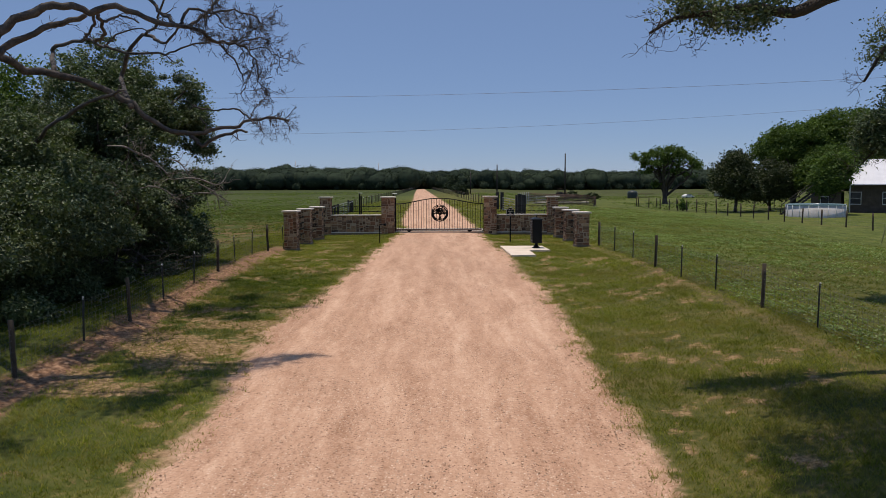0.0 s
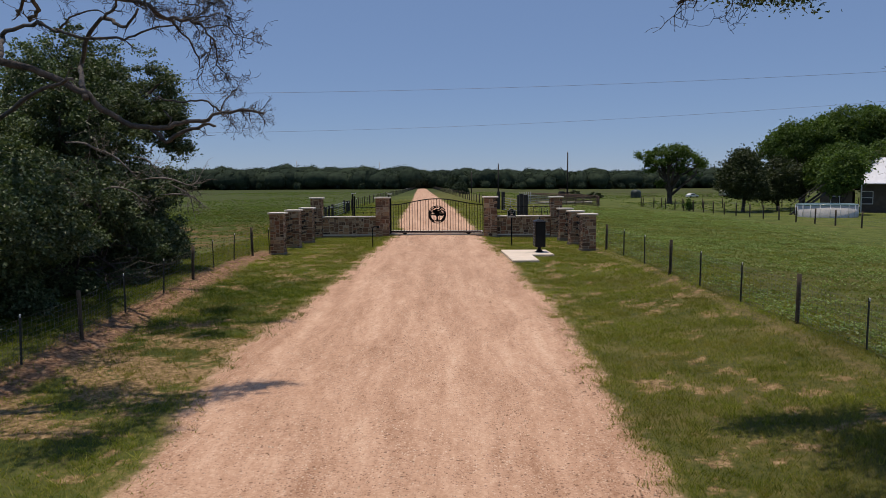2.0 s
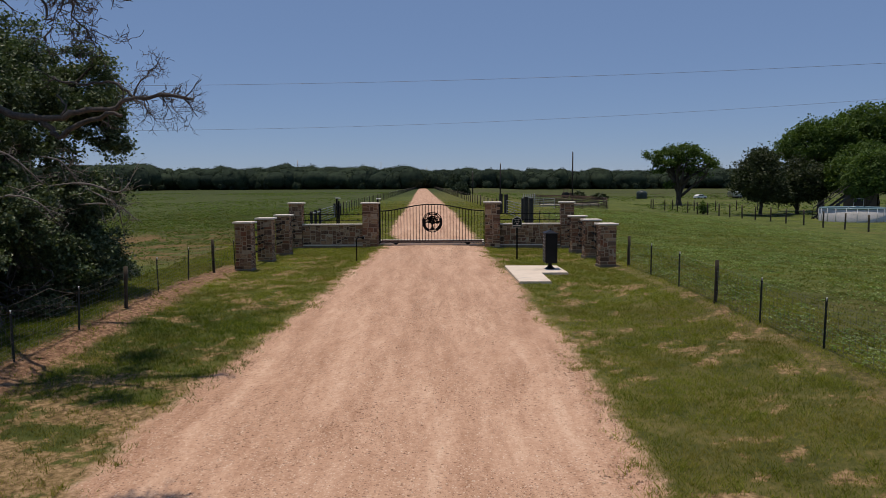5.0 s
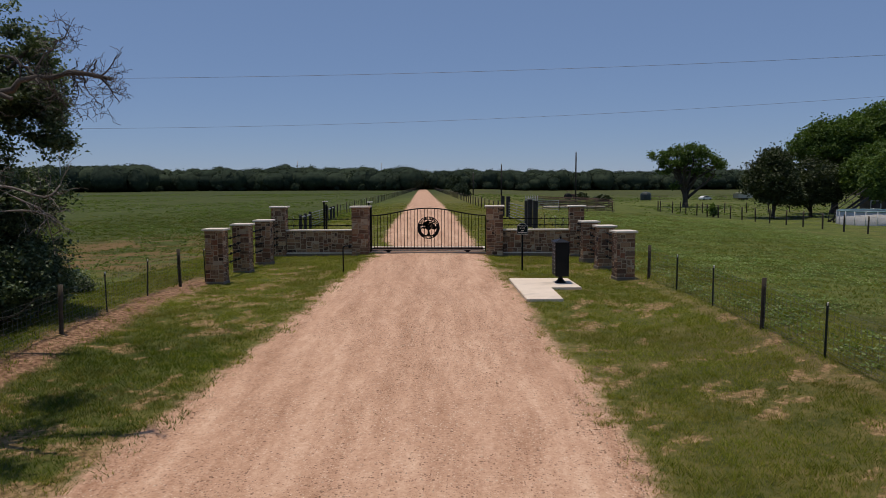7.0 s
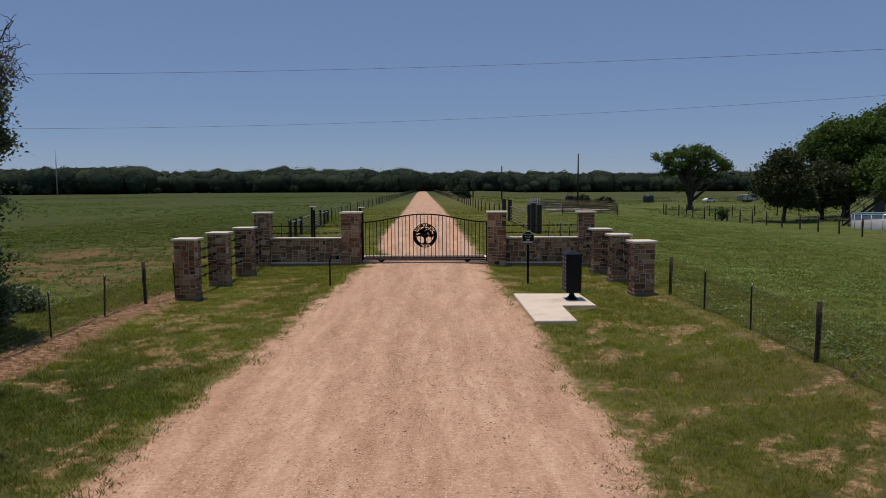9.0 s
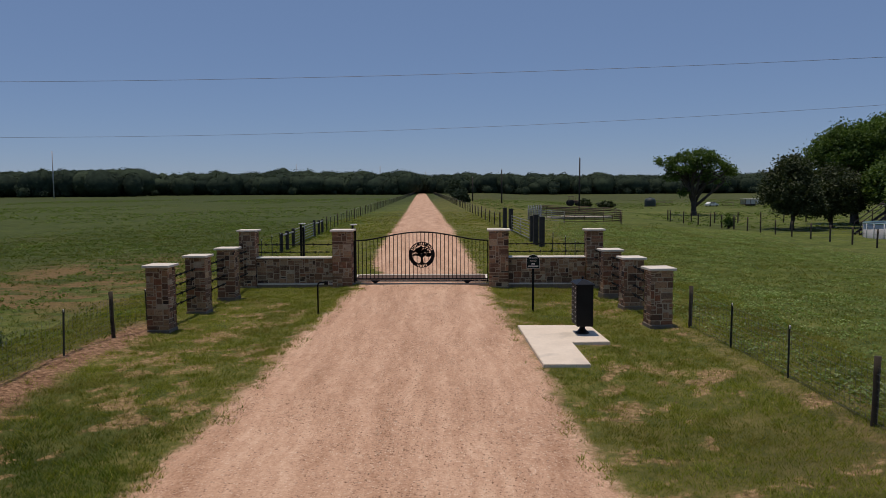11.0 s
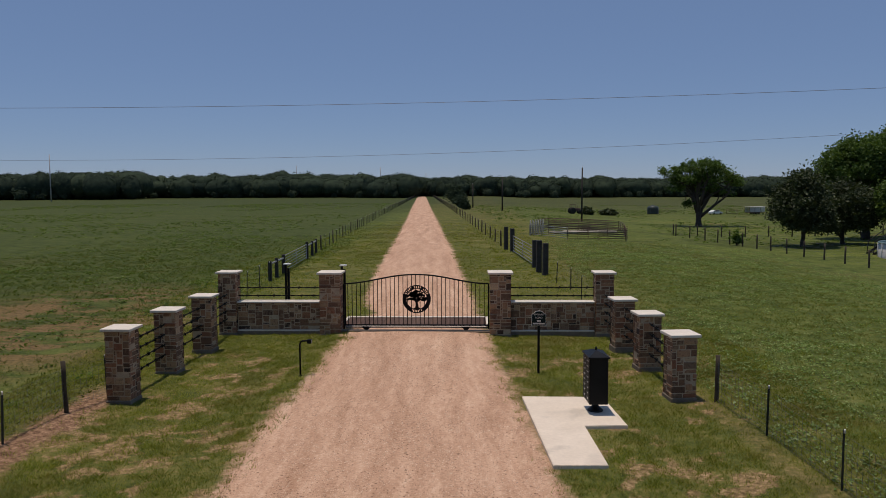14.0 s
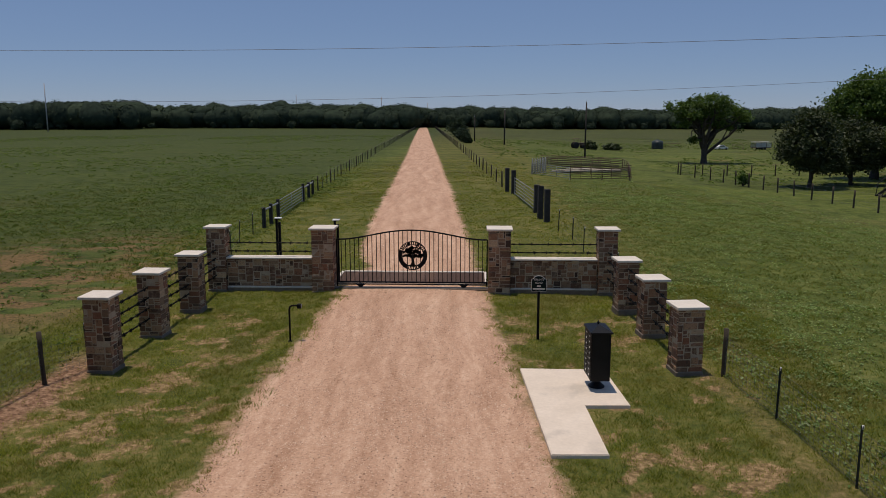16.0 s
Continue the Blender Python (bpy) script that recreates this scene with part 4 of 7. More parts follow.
fence("wire fence with round wooden posts round a farmhouse yard", yard, [0.25, 0.55, 0.85, 1.15], 0, "yard fences", 0.004, seed=11)
yard_b = [(22.5 + 2.6 * i, 55.0 + 0.5 * i, "b") for i in range(12)]
fence("wire fence with round wooden posts behind a farmhouse yard", yard_b, [0.25, 0.55, 0.85, 1.15], 0, "yard fences", 0.004, seed=12)


def pipe_gate(a, b, h, rails, material, label, name="pipe_gate", group="", braces=1):
    """A field gate or pen panel of welded pipe from a to b."""
    (xa, ya), (xb, yb) = a, b
    L = math.hypot(xb - xa, yb - ya)
    m = pose(xa, ya, gz(xa, ya), 0, 0, math.degrees(math.atan2(yb - ya, xb - xa)))
    g = thing(name, m, label, "gate" if name == "pipe_gate" else "panel", group)
    dz = gz(xb, yb) - gz(xa, ya)

    def at(x, z):
        return (x, 0, z + dz * x / L)
    r = 0.026
    child("frame", tubes("frame", [([at(0.04, 0.15), at(0.04, h), at(L - 0.04, h), at(L - 0.04, 0.15), at(0.04, 0.15)], r, 6)], material), g)
    for i in range(rails):
        z = 0.15 + (h - 0.15) * (i + 1) / (rails + 1)
        child("rail", tubes("rail", [([at(0.04, z), at(L - 0.04, z)], r * 0.85, 6)], material), g)
    for i in range(braces):
        x = L * (i + 1) / (braces + 1)
        child("brace", tubes("brace", [([at(x, 0.15), at(x, h)], r * 0.85, 6)], material), g)
    for x in (0.04, L - 0.04):
        child("leg", tubes("leg", [([at(x, -0.1), at(x, 0.16)], r, 6)], material), g)
    return g


def square_post(x, y, h, w, label):
    bm = bmesh.new()
    box(bm, (-w / 2, -w / 2, -0.4), (w / 2, w / 2, h), 0.012)
    ob = new("timber_post", bm_mesh("timber_post", bm, DARK_WOOD))
    ob.matrix_basis = pose(x, y, gz(x, y), 0, 0, 8)
    tagged(ob, label, "post", "timber gate posts")


for x, y, h in ((4.31, 30.24, 1.65), (4.66, 28.4, 1.64), (5.42, 18.6, 1.56), (5.44, 16.3, 1.72), (5.68, 15.2, 1.66)):
    square_post(x, y, h, 0.27, "thick black square timber gate post beside the lane")
pipe_gate((4.7, 28.1), (5.4, 18.9), 1.15, 4, GALV, "galvanised five-rail pipe gate, closed, between black timber posts", braces=1)
for x, y, h in ((-8.07, 12.76, 1.0), (-8.08, 14.1, 1.02), (-8.12, 15.7, 1.05), (-8.55, 23.6, 1.12), (-8.7, 25.9, 1.0), (-8.85, 27.9, 0.98)):
    square_post(x, y, h, 0.17, "dark square timber brace post beside the lane")
pipe_gate((-8.14, 15.9), (-8.54, 23.4), 0.95, 4, GALV, "galvanised pipe gate, closed, along the lane fence", braces=1)


def brace_rail(a, b, z, label):
    (xa, ya), (xb, yb) = a, b
    ob = new("brace_rail", tubes("brace_rail", [([(0, 0, 0), (xb - xa, yb - ya, gz(xb, yb) - gz(xa, ya))], 0.05, 8)], GALV))
    ob.matrix_basis = pose(xa, ya, gz(xa, ya) + z)
    tagged(ob, label, "rail", "lane brace rails")


brace_rail((-8.07, 12.76), (-8.12, 15.7), 0.85, "galvanised pipe brace rail between lane fence posts")
brace_rail((-8.55, 23.6), (-8.85, 27.9), 0.85, "galvanised pipe brace rail between lane fence posts")

# corral of pipe panels
PEN = [(7.2, 46.5), (9.9, 40.3), (12.6, 40.9), (15.1, 41.8), (16.0, 47.0), (17.2, 53.5), (17.9, 60.0), (14.2, 61.0), (10.3, 60.5), (8.6, 54.0), (7.2, 46.5)]
for a, b in zip(PEN, PEN[1:]):
    pipe_gate(a, b, 1.0, 4, RUST if a[0] > 9 else GALV, "weathered pipe corral panel standing on the pasture", "corral_panel", "corral panels", braces=2)
for y in (45.0, 51.0, 56.0):
    pipe_gate((9.0, y + 2.5), (15.9, y), 1.1, 4, RUST, "weathered pipe corral panel standing on the pasture", "corral_panel", "corral panels", braces=3)
for i in range(6):
    x = 7.3 + 0.28 * i
    pipe_gate((x, 46.5 + 0.5 * i), (x + 0.12, 49.0 + 0.5 * i), 1.3, 5, GALV, "galvanised pipe panel stacked beside the corral", "corral_panel", "stacked panels", braces=1)


def log_beam(x, y, z, L, r, turn, material, label):
    ob = new("loose_beam", tubes("loose_beam", [([(-L / 2, 0, 0), (-L / 6, 0.02, 0.01), (L / 5, -0.02, 0), (L / 2, 0, 0.01)], [r, r * 1.05, r, r * 0.95], 8)], material))
    ob.matrix_basis = pose(x, y, gz(x, y) + z, 0, 0, turn)
    tagged(ob, label, "beam", "corral scrap")


PALE_WOOD = surface("bleached timber", (0.34, 0.29, 0.22), (0.55, 0.49, 0.39), 6, 0.85, bump=0.3)
for x, y, z, L, t in ((12.6, 50.0, 0.13, 6.5, 4), (13.5, 52.2, 0.13, 5.0, -6), (11.2, 49.0, 0.13, 3.2, 12)):
    log_beam(x, y, z, L, 0.13, t, PALE_WOOD, "long pale timber beam lying inside the corral")


# ---- poles and lines ----
POLE_WOOD = surface("old pole timber", (0.016, 0.014, 0.012), (0.05, 0.043, 0.037), 4, 0.9, bump=0.3)


def utility_pole(x, y, h, r, label, arm=True, material=None):
    material = material or POLE_WOOD
    p = thing("utility_pole", pose(x, y, gz(x, y)), label, "pole", "utility poles")
    child("shaft", tubes("shaft", [([(0, 0, -0.5), (0, 0, h * 0.5), (0.02, 0, h)], [r, r * 0.88, r * 0.7], 10)], material), p)
    if arm:
        bm = bmesh.new()
        box(bm, (-0.07, -0.05, h - 0.55), (0.07, 0.05, h - 0.25), 0.01)
        part("bracket", bm, GALV, p)
        child("insulator", lathe("insulator", [(0.03, h), (0.06, h + 0.05), (0.035, h + 0.09), (0.055, h + 0.14), (0.02, h + 0.2)], WHITE, 10), p)
    return p


utility_pole(16.88, 81.32, 7.27, 0.13, "dark wooden utility pole standing behind the corral")
utility_pole(7.65, 121.8, 6.4, 0.16, "dark wooden utility pole in the far pasture")
utility_pole(2.12, 146.6, 5.2, 0.15, "dark wooden utility pole in the far pasture")
for x, y, top in ((-34.0, 3.4, 8.1), (46.0, -1.0, 9.3), (-34.0, 12.5, 6.4), (46.0, 6.6, 8.9)):
    utility_pole(x, y, top - gz(x, y), 0.16, "dark wooden utility pole carrying a crossing line")
STEEL_POLE = surface("pale steel pole", (0.30, 0.31, 0.32), (0.42, 0.43, 0.44), 2, 0.6, 0.3, bump=0)
for x, y, h in ((-153.0, 254.7, 17.4), (-231.5, 1000.0, 33.5), (-119.2, 1000.0, 30.5), (-58.6, 1000.0, 22.5)):
    utility_pole(x, y, h, 0.22 if y < 400 else 0.6, "tall steel transmission pole beyond the woods", False, STEEL_POLE)


def line(name, pts, r, label):
    """A wire through three points, as a parabola over x."""
    (xa, ya, za), (xm, ym, zm), (xb, yb, zb) = pts
    c = np.polyfit([xa, xm, xb], [za, zm, zb], 2)
    run = [(xa + (xb - xa) * i / 60, ya + (yb - ya) * i / 60, float(np.polyval(c, xa + (xb - xa) * i / 60))) for i in range(61)]
    tagged(new(name, tubes(name, [(run, r, 4)], LINE_METAL)), label, "power line", "crossing lines")


LINE_METAL = surface("dull aluminium line", (0.16, 0.17, 0.2), (0.28, 0.29, 0.32), 8, 0.6, 0.2, bump=0)
line("power_line", [(-34, 3.4, 8.1), (0, 1.6, 7.6), (46, -1.0, 9.3)], 0.009, "thin grey power line crossing high over the gate")
line("power_line", [(-34, 12.5, 6.4), (0, 10.0, 6.25), (46, 6.6, 8.9)], 0.009, "thin grey power line crossing over the lane")


def guy_guard(x, y, label):
    """Pale plastic guard on a pole's guy wire."""
    p = thing("guy_wire", pose(x, y, gz(x, y)), label, "guy wire")
    child("guard", tubes("guard", [([(0, 0, -0.1), (0.45, -0.2, 2.4)], 0.045, 8)], YELLOW), p, "pale yellow plastic guard")
    child("strand", tubes("strand", [([(0.44, -0.2, 2.35), (1.7, -0.75, 9.0)], 0.012, 4)], LINE_METAL), p)


YELLOW = surface("faded yellow plastic", (0.52, 0.46, 0.2), (0.66, 0.6, 0.3), 4, 0.5, bump=0.03)
guy_guard(24.77, 2.25, "leaning guy wire with a pale yellow guard")
utility_pole(26.5, 1.5, 9.2, 0.16, "dark wooden utility pole with a guy wire")


# ---- trees ----
def leaves_mesh(name, centres, size, rng, material, flat=0.4, long=1.7, outward=None):
    """A diamond leaf (or small spray) at each centre, turned at random, most facing the sky a little."""
    n = len(centres)
    c = np.asarray(centres)
    nrm = rng.normal(size=(n, 3))
    nrm[:, 2] = np.abs(nrm[:, 2]) + flat
    if outward is not None:
        nrm = outward * 1.3 + nrm * 0.9
    nrm /= np.linalg.norm(nrm, axis=1, keepdims=True)
    t = np.cross(nrm, rng.normal(size=(n, 3)))
    t /= np.linalg.norm(t, axis=1, keepdims=True) + 1e-9
    b = np.cross(nrm, t)
    s = size * rng.uniform(0.6, 1.4, (n, 1))
    fold = nrm * s * 0.18
    v = np.stack([c - t * s * long / 2, c + b * s / 2 + fold, c + t * s * long / 2, c - b * s / 2 + fold], 1).reshape(-1, 3)
    return mesh_of(name, v, np.arange(4 * n).reshape(n, 4), material)


def crown_points(blobs, per_cluster, clusters, sigma, rng, fill=0.5, gap=0.0):
    """Leaf places: clusters near the skins of the blobs (x, y, z, rx, ry, rz, share)."""
    share = np.array([b[6] for b in blobs], float)
    share /= share.sum()
    which = rng.choice(len(blobs), clusters, p=share)
    d = rng.normal(size=(clusters, 3))
    d /= np.linalg.norm(d, axis=1, keepdims=True)
    low = d[:, 2] < -0.35
    d[low, 2] *= 0.6
    r = fill + (1 - fill) * rng.random(clusters) ** 0.6
    r *= 0.86 + 0.3 * vnoise(d[:, 0] * 3 + which * 7, d[:, 1] * 3 + d[:, 2] * 2.3, 5)
    B = np.array([b[:6] for b in blobs], float)[which]
    c = B[:, :3] + d * r[:, None] * B[:, 3:]
    if gap:
        # boughs hold their leaves in clumps with dark hollows between
        p = c * 0.95
        g = 0.5 * vnoise(p[:, 0] + 0.6 * p[:, 2], p[:, 1] - 0.5 * p[:, 2], 11) + 0.5 * vnoise(p[:, 0] - 0.4 * p[:, 1] + 9, p[:, 2] + 0.3 * p[:, 1], 12)
        c = c[g > gap]
        clusters = len(c)
    sig = sigma * rng.uniform(0.5, 1.5, clusters)
    pts = np.repeat(c, per_cluster, 0) + rng.normal(size=(clusters * per_cluster, 3)) * np.repeat(sig, per_cluster)[:, None] * np.array([1, 1, 0.7])
    return pts, c


def wander(a, b, n, amount, rnd, sag=0.0):
    """A crooked way from a to b."""
    a, b = Vector(a), Vector(b)
    L = (b - a).length
    out = []
    off = Vector((0, 0, 0))
    for i in range(n + 1):
        t = i / n
        if 0 < i < n:
            off = off * 0.6 + Vector((rnd.gauss(0, 1), rnd.gauss(0, 1), rnd.gauss(0, 0.8))) * amount * L
        out.append(a.lerp(b, t) + off * math.sin(math.pi * t) + Vector((0, 0, sag * L * math.sin(math.pi * t))))
    return out


def tree(name, x, y, trunk_h, trunk_r, blobs, clusters, per, leaf, sigma, material, label, seed, category="tree", bark=None, stems=1, limbs=9, group="", fill=0.5, gap=0.0):
    """A tree with a forked trunk, limbs to its blobs and a crown of separate leaves. Blobs are relative to the foot."""
    rnd, rng = random.Random(seed), np.random.default_rng(seed)
    bark = bark or BARK
    t = thing(name, pose(x, y, gz(x, y)), label, category, group)
    pts, cl = crown_points(blobs, per, clusters, sigma, rng, fill, gap)
    child("crown", leaves_mesh("crown", pts, leaf, rng, material), t)
    runs = []
    heads = []
    for s in range(stems):
        a = 2 * math.pi * s / stems + seed
        off = 0 if stems == 1 else trunk_r * 1.6
        foot = Vector((math.cos(a) * off, math.sin(a) * off, -0.3))
        head = Vector((math.cos(a) * off * 3 + rnd.uniform(-0.2, 0.2), math.sin(a) * off * 3 + rnd.uniform(-0.2, 0.2), trunk_h))
        w = wander(foot, head, 6, 0.02, rnd)
        runs.append((w, [trunk_r * (1.35 if i == 0 else 1.08 if i == 1 else 1 - 0.06 * i) for i in range(7)], 10))
        heads.append(w)
    child("trunk", tubes("trunk", runs, bark), t)
    pick = rng.choice(len(cl), min(limbs * 4, len(cl)), replace=False)
    for i in range(limbs):
        w = heads[i % len(heads)]
        start = w[-1] if i < limbs * 0.6 else w[rnd.choice((3, 4, 5))]
        end = Vector(cl[pick[i]])
        way = wander(start, end, 6, 0.05, rnd, 0.06)
        runs = [(way, [trunk_r * 0.55 * (1 - 0.13 * j) for j in range(7)], 7)]
        for k in range(3):
            q = Vector(cl[pick[limbs + i * 3 + k]]) if limbs + i * 3 + k < len(pick) else end
            st = way[2 + k]
            if (q - st).length > 2.6:
                q = st + (q - st).normalized() * 2.6
            runs.append((wander(st, q, 4, 0.07, rnd, 0.04), [trunk_r * 0.24, trunk_r * 0.2, trunk_r * 0.15, trunk_r * 0.1, trunk_r * 0.05], 5))
        child("limb", tubes("limb", runs, bark), t)
    return t


# thicket of live oaks behind the left fence
tree("live_oak", -12.0, -14.5, 2.6, 0.26, [(0.6, 0.3, 5.0, 2.7, 2.6, 2.9, 5), (2.4, 0.4, 3.4, 1.8, 2.0, 2.2, 3), (-2.0, 0.6, 3.2, 2.4, 2.6, 2.2, 4), (1.6, 1.0, 5.7, 2.1, 1.8, 1.9, 3), (2.6, -0.4, 1.8, 1.5, 1.8, 1.5, 2.5), (0, -1, 2.2, 3.0, 2.6, 2.0, 3), (2.2, -2.0, 2.3, 1.6, 1.4, 1.5, 2.5), (0.4, -2.6, 3.4, 1.7, 1.4, 1.5, 2.5), (1.4, -1.6, 4.6, 1.5, 1.3, 1.3, 2), (2.7, 1.2, 5.6, 1.3, 1.3, 1.3, 2.2), (3.3, 0.6, 4.4, 1.2, 1.3, 1.2, 2), (1.2, 1.6, 6.5, 1.3, 1.2, 0.9, 1.6), (2.9, 0.2, 1.0, 1.4, 2.0, 1.3, 3), (3.1, 0.4, 2.7, 1.2, 1.6, 1.3, 2.5), (0.8, 0.6, 1.0, 2.2, 2.4, 1.2, 2.5)],
     6600, 60, 0.06, 0.13, OAK_LEAF, "dense dark green live oak behind the verge fence", 31, stems=2, limbs=14, group="thicket", gap=0.39)
tree("live_oak", -12.2, -19.0, 2.2, 0.22, [(0, 0, 3.3, 2.6, 2.4, 2.1, 4), (1.6, -0.6, 2.3, 1.9, 2.0, 1.9, 3), (-1.8, 0, 3.2, 2.4, 2.4, 2.4, 3), (0.6, 0.4, 1.4, 2.6, 2.4, 1.4, 3), (1.6, -2.4, 0.9, 1.6, 2.0, 1.0, 2), (2.9, -1.0, 2.1, 1.5, 2.2, 1.6, 3.5)],
     3900, 56, 0.06, 0.13, OAK_LEAF, "bushy dark green live oak with low branches at fence", 32, stems=3, limbs=12, group="thicket", gap=0.39)
tree("live_oak", -12.9, -24.0, 2.0, 0.2, [(0, 0, 3.0, 2.5, 2.6, 2.3, 4), (2.7, 0.2, 2.4, 1.8, 2.4, 1.8, 4), (1.3, -0.4, 1.8, 2.0, 2.2, 1.7, 3), (-1.8, 0, 3.4, 2.4, 2.4, 2.4, 2), (3.5, 1.2, 2.1, 1.4, 2.2, 1.6, 3), (3.3, -2.0, 2.0, 1.4, 1.8, 1.5, 2.5)],
     2900, 52, 0.06, 0.15, OAK_LEAF, "bushy dark green live oak with low branches at fence", 33, stems=2, limbs=10, group="thicket", gap=0.39)
tree("live_oak", -17.5, -13.0, 3.0, 0.26, [(0, 0, 4.6, 3.2, 3.0, 2.6, 2.4), (0.5, -1, 2.4, 3.0, 2.6, 2.2, 4), (2.4, 0.2, 5.9, 1.9, 1.8, 1.5, 2.4)],
     1200, 36, 0.085, 0.24, PECAN_LEAF, "tall light green oak at the back of the thicket", 34, limbs=8, group="thicket", gap=0.39)


# leaning, mostly leafless oak whose limbs reach over the verge
def twig(runs, p, d, L, r, depth, rnd):
    n = 4
    pts = [Vector(p)]
    way = Vector(d).normalized()
    for i in range(n):
        way = (way + Vector((rnd.gauss(0, 0.36), rnd.gauss(0, 0.3), rnd.gauss(0.0, 0.36)))).normalized()
        pts.append(pts[-1] + way * L / n)
    runs.append((pts, [max(r * (1 - 0.16 * i), 0.0036) for i in range(n + 1)], 5 if r > 0.012 else 3))
    if depth:
        for i in range(rnd.choice((2, 3, 3, 4))):
            q = pts[rnd.choice((1, 2, 3, 4))]
            nd = (way + Vector((rnd.gauss(0, 0.75), rnd.gauss(0, 0.75), rnd.gauss(0.05, 0.7)))).normalized()
            twig(runs, q, nd, L * rnd.uniform(0.5, 0.8), r * 0.58, depth - 1, rnd)


def smooth_way(ctrl, steps=4):
    """Catmull-Rom through control points."""
    p = [Vector(c) for c in ctrl]
    p = [p[0] * 2 - p[1]] + p + [p[-1] * 2 - p[-2]]
    out = []
    for i in range(1, len(p) - 2):
        for k in range(steps):
            t = k / steps
            a, b, c, d = p[i - 1:i + 3]
            out.append(0.5 * ((2 * b) + (c - a) * t + (2 * a - 5 * b + 4 * c - d) * t ** 2 + (3 * b - a - 3 * c + d) * t ** 3))
    out.append(p[-2])
    return out


def bare_oak():
    fx, fy = -13.2, -25.5
    z = gz(fx, fy)
    t = thing("bare_oak", pose(fx, fy, z), "old leaning oak with bare crooked limbs over the verge", "tree")
    rnd = random.Random(77)
    f = Vector((fx, fy, z))
    child("trunk", tubes("trunk", [(wander((0, 0, -0.4), (0.5, 0.6, 3.4), 6, 0.02, rnd), [0.55, 0.46, 0.42, 0.4, 0.38, 0.36, 0.34], 12)], BARK), t)

    def arm(r0, r1, depth, count, *ctrl, reach=0.62):
        """A crooked limb through the given places, with short spurs and twigs."""
        way = smooth_way([Vector(c) - f for c in ctrl], 3)
        way = [p + Vector((rnd.gauss(0, 0.02), rnd.gauss(0, 0.03), rnd.gauss(0, 0.02))) for p in way]
        n = len(way) - 1
        runs = [(way, [0.72 * (r0 + (r1 - r0) * (i / n) ** 0.8) * rnd.uniform(0.9, 1.12) for i in range(n + 1)], 8)]
        for i in range(int(count * 1.25)):
            u = 1 - (rnd.random() ** 1.3) * reach
            q = way[min(n, int(u * n))]
            d = (way[-1] - way[-3]).normalized() * 0.7 if u > 0.6 else Vector((0.4, 0, 0))
            d = d + Vector((rnd.gauss(0, 0.6), rnd.gauss(0, 0.5), rnd.gauss(0.0, 0.65)))
            twig(runs, q, d, rnd.uniform(0.18, 0.38), max(min(r1 * 0.5, 0.014), 0.006), depth, rnd)
        child("limb", tubes("limb", runs, DEAD), t)

    # low limb over the fence and its forked end
    arm(0.16, 0.035, 2, 16, (-12.7, -24.9, 3), (-9.87, -24, 5.61), (-9.35, -22.6, 5.6), (-8.55, -22.1, 5.5), (-8.02, -21.8, 5.33), (-7.36, -21.6, 4.99), (-6.89, -21.4, 4.53), (-6.27, -21.2, 4.19), (-5.91, -21.2, 4.11), (-5.4, -21.2, 4.11), (-4.99, -21.1, 4.26), (-4.66, -21, 4.25), (-4.25, -20.9, 4.45), (-3.87, -20.85, 4.49), (-3.43, -20.8, 4.51), (-3.22, -20.7, 4.46), reach=0.22)
    arm(0.085, 0.04, 1, 2, (-5.84, -21.2, 4.1), (-5.6, -21.2, 3.94), (-5.47, -21.2, 3.78), (-5.08, -21.3, 3.96), (-4.58, -21.5, 4.07), (-4.33, -21.6, 4.14), (-4.11, -21.6, 4.11), reach=0.3)
    arm(0.035, 0.028, 1, 3, (-4.22, -20.9, 4.48), (-4.43, -20.85, 4.67), (-4.71, -20.8, 4.78), (-5.16, -20.7, 4.75), (-5.62, -20.6, 4.82), (-5.88, -20.5, 4.92), reach=0.3)
    arm(0.03, 0.02, 0, 0, (-5.4, -21.2, 4.12), (-5.38, -21.1, 4.34), (-5.58, -21, 4.51))
    arm(0.018, 0.014, 0, 0, (-3.48, -20.8, 4.51), (-3.41, -20.8, 4.58), (-3.38, -20.84, 4.71))
    arm(0.024, 0.01, 2, 9, (-4.25, -20.9, 4.45), (-4.15, -20.8, 4.8), (-3.95, -20.7, 5), (-3.85, -20.7, 5.17))
    arm(0.02, 0.009, 2, 9, (-4.1, -20.9, 4.48), (-4.02, -20.8, 4.24), (-3.88, -20.7, 4.04))
    arm(0.02, 0.009, 2, 8, (-3.45, -20.8, 4.51), (-3.28, -20.7, 4.38), (-3.16, -20.6, 4.16))
    arm(0.1, 0.045, 1, 4, (-12.6, -24.6, 3.0), (-11.53, -19.5, 3.78), (-10.08, -20.3, 4.33), (-8.44, -22, 4.67), (-7.52, -22.8, 4.84), (-6.95, -23, 4.94), (-6.7, -23.1, 5.02), reach=0.3)
    # high limb reaching over the verge
    arm(0.17, 0.025, 3, 16, (-12.7, -25, 3.2), (-10.6, -25.1, 4.6), (-7.17, -27.68, 5.31), (-6.81, -27.6, 5.63), (-6.34, -27.43, 5.92), (-5.86, -27.35, 6.07), (-5.4, -27.26, 5.97), (-4.91, -27.18, 6.07), (-4.43, -27.01, 5.88), (-3.94, -26.93, 5.75), (-3.55, -26.85, 5.73), (-3.31, -26.6, 5.51), (-3.02, -26.52, 5.5), (-2.77, -26.43, 5.45), reach=0.3)
